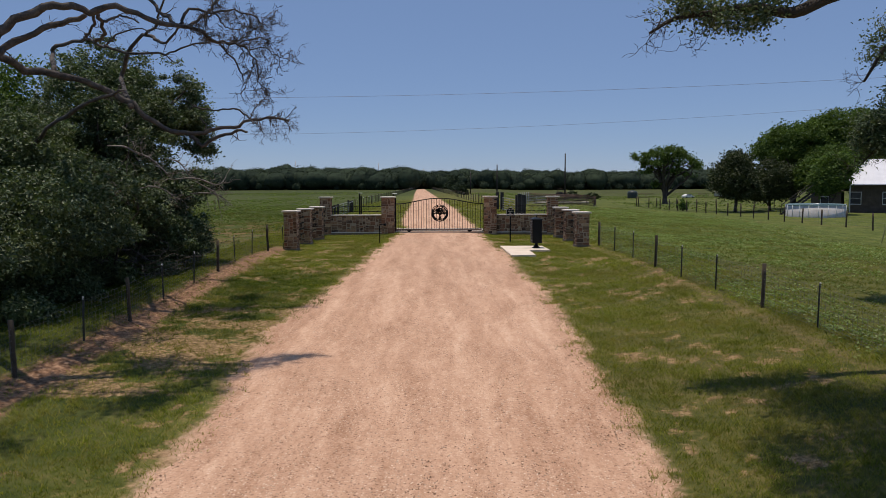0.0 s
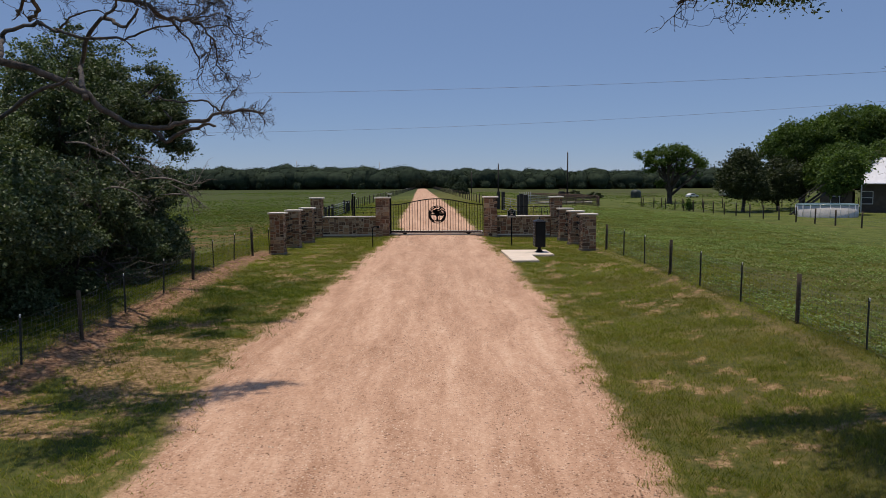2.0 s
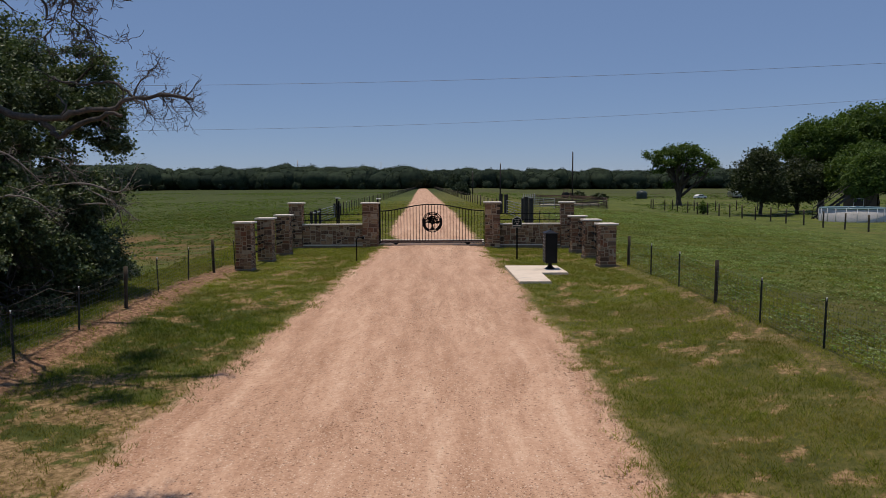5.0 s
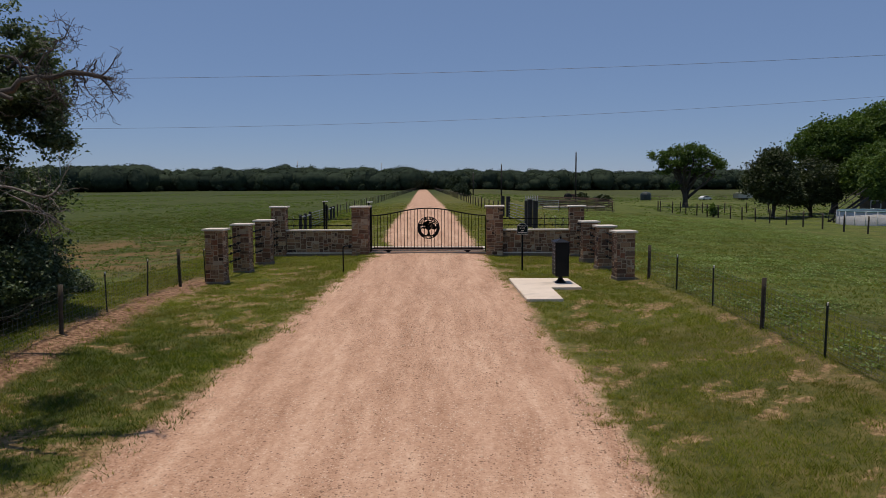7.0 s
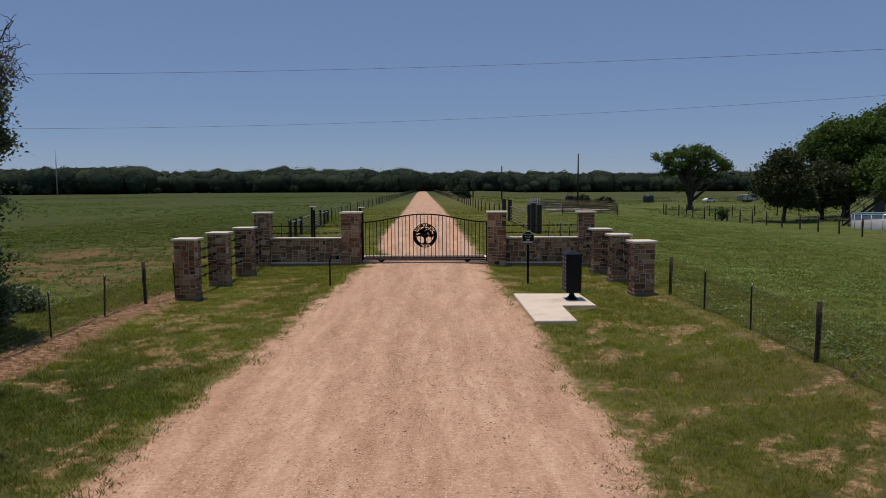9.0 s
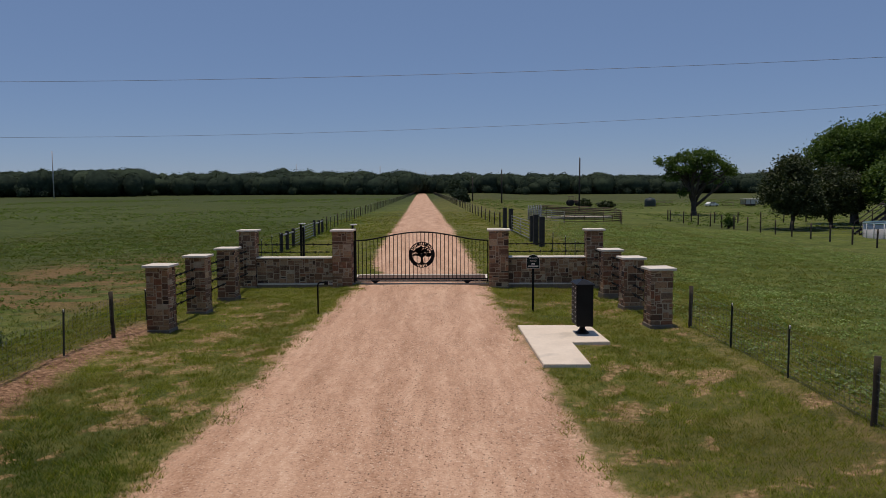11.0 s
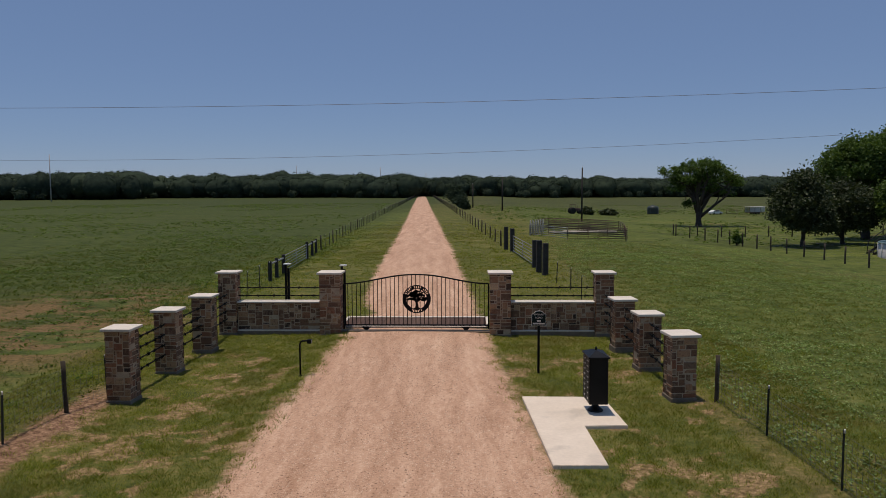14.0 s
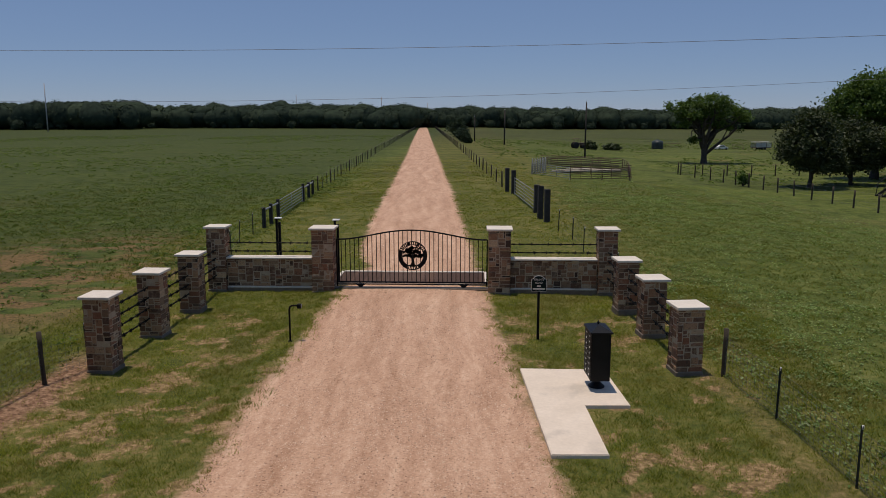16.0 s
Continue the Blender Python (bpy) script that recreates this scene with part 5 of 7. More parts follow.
    arm(0.03, 0.012, 3, 10, (-2.82, -26.43, 5.47), (-2.64, -26.35, 5.29), (-2.57, -26.18, 5.08), (-2.55, -26.1, 4.82), (-2.41, -26.02, 4.56))
    arm(0.12, 0.06, 1, 4, (-11, -25.1, 4.3), (-7.2, -27.68, 4.96), (-6.87, -27.51, 5.27), (-6.43, -27.35, 5.57), (-5.98, -27.18, 5.77), (-5.57, -27.01, 5.94))
    arm(0.055, 0.045, 1, 3, (-5.41, -26.85, 6), (-5.52, -26.52, 5.89), (-5.65, -26.18, 5.78), (-5.88, -25.94, 5.69), (-6.12, -25.6, 5.71))
    arm(0.045, 0.02, 2, 4, (-5.57, -26.43, 5.92), (-5.43, -26.27, 6.03), (-5.26, -26.18, 6.1), (-5.04, -26.02, 6.05))
    arm(0.045, 0.035, 1, 2, (-5.55, -26.85, 5.97), (-5.72, -26.43, 5.92), (-6.03, -26.02, 5.82), (-6.34, -25.6, 5.79))
    # crooked limbs rising from the low one
    arm(0.1, 0.018, 2, 6, (-9.15, -21.7, 5.63), (-10.08, -19.9, 6.44), (-9.86, -20.1, 6.62), (-8.97, -20.4, 6.7), (-8.66, -20.6, 6.67), (-8.28, -20.7, 6.48), (-7.97, -20.9, 6.56), (-7.74, -21.0, 6.73), (-7.0, -21.3, 6.83), (-6.64, -21.5, 6.68))
    arm(0.05, 0.03, 1, 4, (-8.08, -21.0, 6.5), (-7.47, -21.1, 6.25), (-6.54, -21.2, 6.19), (-6.22, -21.3, 6.18), (-5.65, -21.4, 6.37), (-5.09, -21.5, 6.42))
    arm(0.1, 0.04, 1, 5, (-7.13, -21.7, 4.82), (-8.6, -18.9, 5.86), (-8.33, -19.2, 6.22), (-8.14, -19.5, 6.5), (-7.39, -20.1, 6.9), (-7.03, -20.3, 6.8), (-6.69, -20.6, 6.59), (-6.34, -20.9, 6.61), (-5.89, -21.5, 6.79))
    arm(0.05, 0.035, 1, 3, (-7.2, -20.4, 6.85), (-6.84, -20.8, 6.94), (-6.56, -21.1, 7.02), (-6.47, -21.4, 7.18), (-5.99, -22.0, 7.5))
    # forks at the end of the high limb
    arm(0.06, 0.045, 1, 2, (-4.05, -26.68, 5.81), (-4.19, -26.6, 5.98), (-4.38, -26.52, 6.13), (-4.63, -26.43, 6.42))
    arm(0.05, 0.014, 3, 12, (-3.97, -26.6, 5.8), (-3.9, -26.52, 6.01), (-3.75, -26.43, 6.18), (-3.41, -26.27, 6.11), (-2.99, -26.18, 6.18), (-2.58, -26.1, 6.06), (-2.51, -26.02, 5.92))
    arm(0.05, 0.03, 2, 9, (-3.78, -26.6, 5.79), (-3.61, -26.35, 6.04), (-3.48, -26.27, 6.18), (-3.32, -26.02, 6.47))
    arm(0.025, 0.012, 2, 6, (-3.4, -26.27, 6.18), (-3.28, -26.18, 5.97), (-3.19, -26.1, 5.87), (-2.83, -26.02, 5.81))
    arm(0.035, 0.01, 1, 8, (-3.46, -26.52, 5.57), (-3.23, -26.27, 5.44), (-2.97, -26.18, 5.15), (-2.9, -26.1, 4.83), (-2.84, -26.1, 4.76), (-2.97, -26.02, 4.56))
    arm(0.026, 0.01, 3, 8, (-3.13, -26.52, 5.51), (-2.92, -26.1, 5.62), (-2.67, -26.02, 5.84), (-2.34, -25.85, 6.19))
    arm(0.02, 0.008, 2, 9, (-2.73, -26.35, 5.4), (-2.44, -26.02, 5.45), (-2.24, -25.94, 5.37), (-1.99, -25.85, 5.3))
    arm(0.02, 0.008, 2, 8, (-2.87, -26.43, 5.49), (-2.57, -26.02, 5.66), (-2.32, -25.85, 5.53))
    arm(0.02, 0.009, 2, 7, (-2.62, -26.27, 5.23), (-2.72, -26.02, 5.06), (-2.8, -26.02, 4.86))
    # limbs above the view; their thin foliage is added to shade the verge
    arm(0.12, 0.02, 3, 24, (-12.7, -25.0, 3.2), (-11.4, -25.4, 6.2), (-9.4, -25.8, 8.4), (-7.2, -26.2, 8.8), (-5.4, -26.4, 8.9), (-3.9, -26.5, 8.7), (-2.9, -26.5, 8.6), reach=0.6)
    arm(0.1, 0.02, 3, 24, (-12.7, -25.2, 3.2), (-11.4, -26.8, 6.4), (-9.2, -28.0, 8.6), (-6.8, -28.3, 8.9), (-4.6, -28.2, 8.8), (-3.2, -28.0, 8.6), reach=0.6)
    rng = np.random.default_rng(78)
    blobs = [(x + 0.7 - fx, y - fy - 0.3, h - z, r, r, 0.5 * r, r) for x, y, h, r in ((-6.2, -20.3, 9.4, 0.5), (-5.9, -21.7, 9.3, 0.5), (-6.6, -18.9, 9.9, 0.5), (-7.2, -20.8, 9.5, 0.9), (-8.9, -22.6, 9.4, 1.6), (-9.4, -20.4, 9.9, 1.5), (-7.8, -23.8, 9.4, 1.2), (-8.2, -25.4, 9.4, 1.1), (-6.4, -26.2, 9.5, 0.9), (-5.0, -26.8, 9.4, 0.7), (-8.0, -27.8, 9.4, 1.1), (-5.6, -28.4, 9.4, 0.8), (-10.0, -29.6, 9.5, 1.5), (-10.4, -26.0, 9.6, 1.5), (-7.4, -30.3, 9.4, 0.9))]
    pts, _ = crown_points(blobs, 28, 800, 0.2, rng, 0.1)
    child("crown", leaves_mesh("crown", pts, 0.06, rng, OAK_LEAF), t)


bare_oak()


def deadfall(x, y, seed, label):
    """Grey fallen branches leaning out of the thicket."""
    rnd = random.Random(seed)
    t = thing("dead_branches", pose(x, y, gz(x, y)), label, "branches", "dead wood")
    for i in range(7):
        runs = []
        a = rnd.uniform(-0.5, 0.5)
        p = Vector((rnd.uniform(-1.2, 0.2), rnd.uniform(-1.6, 1.2), rnd.uniform(-0.05, 1.6)))
        twig(runs, p, (math.cos(a), math.sin(a) * 0.5, rnd.uniform(-0.1, 0.3)), rnd.uniform(1.4, 2.4), 0.035, 3, rnd)
        child("branch", tubes("branch", runs, DEAD), t)


deadfall(-9.3, -16.8, 6, "grey dead branches sticking out of the thicket")


def snag(r, seed, *ctrl):
    """One pale bare branch through the given places, with short twigs."""
    rnd = random.Random(seed)
    x, y, _ = ctrl[0]
    t = thing("dead_branch", pose(x, y, gz(x, y)), "pale grey dead branch reaching out of the thicket", "branch", "dead wood")
    f = Vector((x, y, gz(x, y)))
    way = smooth_way([Vector(c) - f for c in ctrl], 3)
    n = len(way) - 1
    child("stem", tubes("stem", [(way, [r * min(1 - 0.6 * i / n, 0.25 + 1.6 * i / n) for i in range(n + 1)], 7)], PALE_BARK), t)
    for i in range(9):
        runs = []
        q = way[rnd.randint(n // 3, n)]
        twig(runs, q, (rnd.gauss(0.5, 0.4), rnd.gauss(0, 0.4), rnd.gauss(-0.1, 0.6)), rnd.uniform(0.3, 0.6), 0.011, 1, rnd)
        child("twig", tubes("twig", runs, PALE_BARK), t)


PALE_BARK = surface("bleached bark", (0.1, 0.088, 0.075), (0.3, 0.27, 0.235), 6, 0.9, bump=0.5, dist=0.02)
snag(0.035, 90, (-7.93, -17.5, 3.57), (-7.64, -17.3, 3.49), (-7.46, -17.2, 3.3), (-7.35, -17, 2.98))
snag(0.035, 91, (-7.94, -17.2, 2.89), (-7.48, -17, 2.95), (-7.09, -16.8, 2.91), (-6.7, -16.6, 2.74), (-6.5, -16.5, 2.78), (-6.37, -16.4, 2.97))
snag(0.03, 92, (-7.38, -17, 2.45), (-6.95, -16.8, 2.47), (-6.56, -16.6, 2.4), (-6.39, -16.5, 2.24))
snag(0.03, 93, (-7.17, -17, 2.84), (-6.87, -16.8, 2.63), (-6.63, -16.6, 2.44), (-6.6, -16.4, 1.95))
snag(0.045, 94, (-9.06, -19, 3.9), (-8.56, -19, 3.87), (-8.31, -18.8, 3.7), (-8.15, -18.7, 3.6))
snag(0.03, 95, (-8.49, -19, 3.83), (-7.99, -18.6, 3.56), (-7.66, -18.4, 3.2), (-7.47, -18.2, 2.94))
snag(0.03, 96, (-9.09, -20, 2.79), (-8.78, -19.6, 2.58), (-8.49, -19.4, 2.3))
snag(0.03, 97, (-8.41, -19, 2.5), (-8.03, -18.6, 2.7), (-7.64, -18.2, 2.55), (-7.37, -18, 2.17))


# leafy oak over the right verge, trunk outside the view
def overhanging_oak():
    fx, fy = 15.5, -29.0
    z = gz(fx, fy)
    t = thing("live_oak", pose(fx, fy, z), "spreading live oak with drooping leafy limbs over the verge", "tree")
    f = Vector((fx, fy, z))
    rnd, rng = random.Random(55), np.random.default_rng(55)
    child("trunk", tubes("trunk", [(wander((0, 0, -0.4), (-0.4, 0.3, 3.0), 6, 0.02, rnd), [0.6, 0.5, 0.46, 0.44, 0.42, 0.4, 0.38], 12)], BARK), t)
    limbs = [([(15.1, -28.7, 2.2), (12.5, -28.4, 4.6), (9.8, -28.1, 6.3), (8.0, -28.0, 5.95), (7.2, -28.0, 5.62), (6.5, -28.0, 5.72), (5.8, -28.0, 5.62), (5.2, -28.0, 5.55), (4.75, -28.0, 5.3)], 0.2, 0.022),
             ([(15.1, -28.7, 2.2), (13.8, -25.5, 5.4), (12.8, -23.2, 6.6), (12.0, -22.2, 6.2), (11.5, -21.8, 5.2)], 0.18, 0.03),
             ([(14.2, -26.6, 4.4), (13.0, -23.6, 4.6), (12.2, -22.2, 4.0), (11.6, -21.7, 3.2)], 0.1, 0.02),
             ([(12.5, -28.4, 4.6), (10.5, -29.8, 6.7), (8.0, -29.6, 7.8), (5.4, -29.4, 7.8)], 0.13, 0.03),
             ([(15.1, -28.7, 2.4), (15.0, -26, 6.0), (13.5, -23, 8.2), (11.5, -20, 8.6)], 0.14, 0.03),
             ([(15.1, -28.7, 2.4), (12.0, -31.5, 6.5), (8.5, -32.5, 7.8), (6.5, -33.0, 7.8)], 0.14, 0.03)]
    for ctrl, r0, r1 in limbs:
        way = smooth_way([Vector(c) - f for c in ctrl])
        n = len(way) - 1
        runs = [(way, [r0 + (r1 - r0) * (i / n) ** 0.8 for i in range(n + 1)], 8)]
        for i in range(14):
            q = way[rnd.randint(n // 2, n)]
            twig(runs, q, (rnd.gauss(-0.6, 0.6), rnd.gauss(0, 0.6), rnd.gauss(-0.25, 0.5)), rnd.uniform(0.4, 0.7), 0.012, 2, rnd)
        child("limb", tubes("limb", runs, BARK), t)
    blobs = []
    for x, y, zz, r, s in ((5.9, -28.0, 5.55, 0.42, 1.0), (6.5, -28, 5.5, 0.35, 0.8), (5.3, -28.0, 5.75, 0.35, 0.7), (7.0, -27.9, 5.95, 0.4, 0.5), (12.0, -21.8, 5.9, 0.6, 0.7), (12.4, -22.0, 6.5, 0.7, 0.8), (12.6, -22.2, 5.2, 0.5, 0.4),
                        (11.8, -21.8, 4.15, 0.35, 2.0), (12.0, -21.8, 3.6, 0.4, 2.0), (11.65, -21.8, 3.75, 0.28, 1.4), (12.2, -21.6, 4.1, 0.7, 1.8), (12.9, -21.8, 3.8, 0.8, 2.0), (12.6, -21.8, 4.8, 0.7, 1.4), (3.1, -28.2, 8.6, 1.0, 2.6), (2.1, -29.8, 8.7, 1.1, 3.0), (3.9, -29.8, 8.6, 1.2, 3.0), (1.7, -31.4, 8.7, 1.2, 3.0), (5.1, -28.8, 8.6, 1.3, 3.0), (7.6, -30.0, 7.9, 1.3, 3.0), (3.2, -29.6, 8.3, 1.1, 3.0), (2.3, -30.8, 8.6, 1.0, 2.6), (4.6, -28.4, 8.6, 1.2, 3.0), (2.8, -27.6, 9.4, 1.0, 2.0), (5.8, -29.2, 7.6, 1.0, 2.4), (4.6, -30.6, 8.0, 1.0, 2.2), (6.4, -27.2, 8.0, 1.0, 2.2), (3.6, -32.4, 8.2, 1.2, 2.4), (9.6, -29.4, 7.7, 1.5, 2.4), (9.0, -32.5, 7.9, 1.8, 2.6), (6.4, -33.0, 8.0, 1.4, 2.2),
                        (12.5, -26, 8.3, 2.0, 2.5), (12.8, -22, 8.6, 1.8, 2.0), (13.5, -30, 8.5, 2.4, 2.5)):
        # clumps this high are out of view, added to shade the right verge
        if zz > 7:
            x, y = x + 3.5, y - 1.2
        blobs.append((x - fx, y - fy, zz - z, r, r, r * 0.75, s))
    pts, _ = crown_points(blobs, 40, 2300, 0.16, rng, 0.2)
    child("crown", leaves_mesh("crown", pts, 0.042, rng, OAK_LEAF), t)


overhanging_oak()

# trees round the farmhouse and in the pasture
tree("pasture_tree", 32.0, 79.0, 2.6, 0.42, [(-1.6, 0, 6.6, 2.4, 2.4, 1.3, 3), (2.0, 0.4, 6.6, 2.6, 2.6, 1.3, 3), (0.5, 0, 7.8, 3.0, 2.6, 1.0, 3), (4.2, 0, 5.9, 1.4, 1.6, 0.8, 1.5), (-3.9, 0, 7.3, 1.2, 1.4, 0.7, 1.1), (-3.0, 0, 5.2, 1.1, 1.0, 0.6, 0.8), (3.6, 0, 4.4, 1.3, 1.2, 0.6, 0.9), (1.0, 0, 5.0, 1.6, 1.4, 0.6, 0.8), (-1.4, 0, 3.0, 0.5, 0.5, 0.4, 0.3)],
     620, 26, 0.18, 0.26, PECAN_LEAF, "lone spreading green pecan tree in the pasture", 41, limbs=14, gap=0.43)
tree("magnolia_tree", 30.8, 43.8, 1.5, 0.2, [(-0.2, 0, 3.3, 2.6, 2.5, 2.4, 5), (0.0, 0, 5.3, 1.5, 1.5, 1.3, 2), (0.6, -0.2, 2.2, 2.3, 2.2, 1.2, 2)],
     900, 30, 0.15, 0.26, MAGNOLIA_LEAF, "rounded dark glossy-leaved tree beside the yard fence", 42, limbs=10, group="yard trees")
tree("magnolia_tree", 35.6, 46.5, 1.3, 0.2, [(0, 0, 3.2, 2.4, 2.2, 2.4, 4), (-1.4, -0.3, 2.0, 1.6, 1.5, 1.2, 2), (1.2, 0, 2.2, 1.6, 1.6, 1.3, 2)],
     760, 30, 0.15, 0.26, MAGNOLIA_LEAF, "rounded dark glossy-leaved tree in the yard", 43, limbs=9, group="yard trees")
PECANS = [(40.8, 53.0, 3.2, 0.4, [(-1.5, 0, 7.0, 3.4, 3.0, 2.4, 4), (2.0, 0.3, 6.5, 3.6, 3.0, 2.6, 4), (0.5, 0, 8.6, 3.4, 3.0, 1.6, 3), (-3.6, 0, 6.6, 1.8, 1.6, 1.4, 1.4)], 44),
          (47.0, 55.0, 3.2, 0.45, [(-1.5, 0, 8.0, 4.0, 3.6, 2.8, 4), (2.5, 0.3, 7.5, 4.2, 3.6, 3.0, 4), (0.5, 0, 10.2, 4.0, 3.4, 1.9, 3)], 45),
          (53.5, 53.0, 3.0, 0.45, [(-1.5, 0, 7.5, 4.4, 3.6, 3.0, 4), (2.5, 0.3, 8.0, 4.2, 3.6, 3.0, 4), (0.5, 0, 10.4, 4.2, 3.4, 1.9, 3)], 46),
          (42.0, 45.5, 2.4, 0.34, [(0, 0, 4.8, 3.2, 2.8, 2.2, 4), (2.4, 0.4, 4.0, 2.8, 2.4, 2.2, 4), (-2.0, 0, 3.6, 2.2, 2.0, 2.0, 3), (4.6, 0, 3.4, 2.0, 2.0, 1.7, 2)], 47),
          (58.0, 55.0, 3.0, 0.45, [(-1.5, 0, 8.0, 4.6, 3.6, 3.2, 4), (2.5, 0.3, 7.6, 4.4, 3.6, 3.0, 4), (0.5, 0, 10.6, 4.2, 3.4, 1.9, 3)], 48),
          (48.0, 47.0, 2.6, 0.34, [(0, 0, 5.0, 3.4, 2.8, 2.6, 4), (2.6, 0.4, 5.6, 3.4, 2.6, 2.6, 3), (-1.0, 0, 3.2, 2.4, 2.0, 1.8, 2)], 49),
          (37.6, 36.6, 1.8, 0.16, [(0, 0, 3.6, 1.4, 1.4, 1.3, 3), (0.5, 0, 4.6, 1.2, 1.2, 1.1, 2), (-0.6, 0, 2.8, 1.0, 1.0, 0.8, 1)], 50)]
for x, y, h, r, blobs, seed in PECANS:
    tree("pecan_tree", x, y, h, r, blobs, 1150, 40, 0.17, 0.33, PECAN_LEAF, "large leafy green pecan tree shading the farmhouse yard", seed, limbs=10, group="yard trees", gap=0.36)


def bush(name, x, y, r, h, n, material, label, seed, leaf=0.14, group=""):
    rng, rnd = np.random.default_rng(seed), random.Random(seed)
    b = thing(name, pose(x, y, gz(x, y)), label, "bush", group)
    pts, cl = crown_points([(0, 0, h * 0.5, r, r, h * 0.55, 2), (r * 0.5, 0, h * 0.35, r * 0.7, r * 0.7, h * 0.4, 1)], 16, n, 0.16 * max(r, 0.6), rng, 0.3)
    pts[:, 2] = np.maximum(pts[:, 2], 0.03)
    child("foliage", leaves_mesh("foliage", pts, leaf, rng, material), b)
    runs = [(wander((0, 0, -0.1), c, 4, 0.05, rnd), [0.03, 0.026, 0.02, 0.014, 0.006], 5) for c in cl[:7]]
    child("stems", tubes("stems", runs, BARK), b)


bush("shrub", 24.9, 43.3, 0.45, 1.15, 40, PECAN_LEAF, "light green shrub beside the yard fence", 61)
for i, (x, y, r, h) in enumerate(((0.4, 132, 0.9, 1.5), (-0.4, 144, 1.2, 2.2), (-1.0, 155, 1.3, 2.6), (-2.0, 172, 2.2, 4.5), (-3.2, 190, 2.4, 5.0))):
    bush("hedge_bush", x, y, r, h, 90, WOODS_LEAF, "rough dark green bush along the lane fence", 70 + i, 0.34, "lane bushes")
for i, (x, y, r, h) in enumerate(((-9.8, -9.8, 0.5, 0.4), (-10.8, -8.4, 0.6, 0.35), (-9.4, -12.0, 0.5, 0.4), (-9.4, -18.6, 0.7, 0.7), (-9.2, -21.2, 0.7, 0.6), (-9.0, -24.0, 0.7, 0.6), (-8.6, -16.6, 0.5, 0.4))):
    bush("undergrowth_bush", x, y, r, h, 220, OAK_LEAF, "low dark green undergrowth at the thicket's edge", 80 + i, 0.055, "undergrowth")
for i, (x, y, r, h) in enumerate(((23.0, 118, 1.0, 1.2), (27.0, 119, 1.3, 1.0))):
    bush("brush_pile", x, y, r, h, 80, MAGNOLIA_LEAF, "dark brush heap in the far pasture", 90 + i, 0.3, "brush heaps")


# ---- woods on the skyline ----
def woods():
    rng = np.random.default_rng(7)
    cs = []
    bands = []
    for depth, step in ((0, 3.4), (9, 3.8), (20, 4.4), (36, 5.0), (56, 6.0)):
        for x in np.arange(-640, 660, step):
            x = x + rng.uniform(-2, 2)
            if x < -150:
                base = 300
            elif x < -60:
                base = 345
            elif x < -18:
                base = 300 + 40 * ((-x - 18) / 42)
            else:
                base = 385
            y = base + depth + rng.uniform(-8, 8) + 14 * vnoise(x * 0.02, 0.0, 3)
            if abs(x + 0.064 * y) < 5.0 and y < 372:
                continue
            h = rng.uniform(5.3, 8.9) + depth * 0.03 + (3.4 * vnoise(x * 0.05, depth * 0.1, 8)) + 1.2 * np.clip((-x - 40) / 60, 0, 1)
            bands.append((x, y, h))
    edge = [(x + rng.uniform(-1, 1), y - rng.uniform(4, 9), rng.uniform(1.8, 4.2)) for x, y, _ in list(bands) if rng.random() < 0.42]
    bands += edge
    bands += [(rng.uniform(-48, -4), rng.uniform(378, 402), rng.uniform(6.5, 10)) for _ in range(40)]
    # each crown: a lumpy mass with leaf sprays over it
    lat, lon = 7, 11
    th, ph = np.meshgrid(np.linspace(0.06, np.pi - 0.06, lat), np.linspace(0, 2 * np.pi, lon)[:-1], indexing="ij")
    ball = np.stack([np.sin(th) * np.cos(ph), np.sin(th) * np.sin(ph), np.cos(th)], -1).reshape(-1, 3)
    quad = np.array([[i * (lon - 1) + j, (i + 1) * (lon - 1) + j, (i + 1) * (lon - 1) + (j + 1) % (lon - 1), i * (lon - 1) + (j + 1) % (lon - 1)] for i in range(lat - 1) for j in range(lon - 1)])
    vs, fs, ns = [], [], []

    def lumpy(d, x, y, r, h):
        lump = 0.78 + 0.4 * vnoise(d[:, 0] * 2.2 + x * 3.1, d[:, 2] * 2.2 + d[:, 1] * 1.7 + y * 1.3, 4)
        return np.stack([x + d[:, 0] * r * lump, y + d[:, 1] * r * lump, ground_z(x, y) + h * 0.5 + d[:, 2] * h * 0.5 * lump], 1)
    for k, (x, y, h) in enumerate(bands):
        r = h * rng.uniform(0.42, 0.8)
        vs.append(lumpy(ball, x, y, r, h))
        fs.append(quad + k * len(ball))
        d = rng.normal(size=(240, 3))
        d[:, 1] = 0.5 * d[:, 1] - 0.5 * np.abs(d[:, 1]) + 0.15 * np.abs(d[:, 1])
        d[:, 2] = np.where(d[:, 2] < -0.6, -d[:, 2], d[:, 2])
        d /= np.linalg.norm(d, axis=1, keepdims=True)
        cs.append(lumpy(d, x, y, r * 1.02, h * 1.0) + rng.normal(0, 0.26, (240, 3)))
        ns.append(d)
    ob = new("distant_woods", mesh_of("distant_woods", np.concatenate(vs), np.concatenate(fs), WOODS_LEAF, True))
    tagged(ob, "dark green belt of oak woods along the horizon", "woods", kind="stuff")
    ob = new("woods_foliage", leaves_mesh("woods_foliage", np.concatenate(cs), 0.62, rng, WOODS_LEAF, 0.2, 1.2, np.concatenate(ns)))
    tagged(ob, "leafy sprays over the crowns of the distant woods", "woods", kind="stuff")


woods()


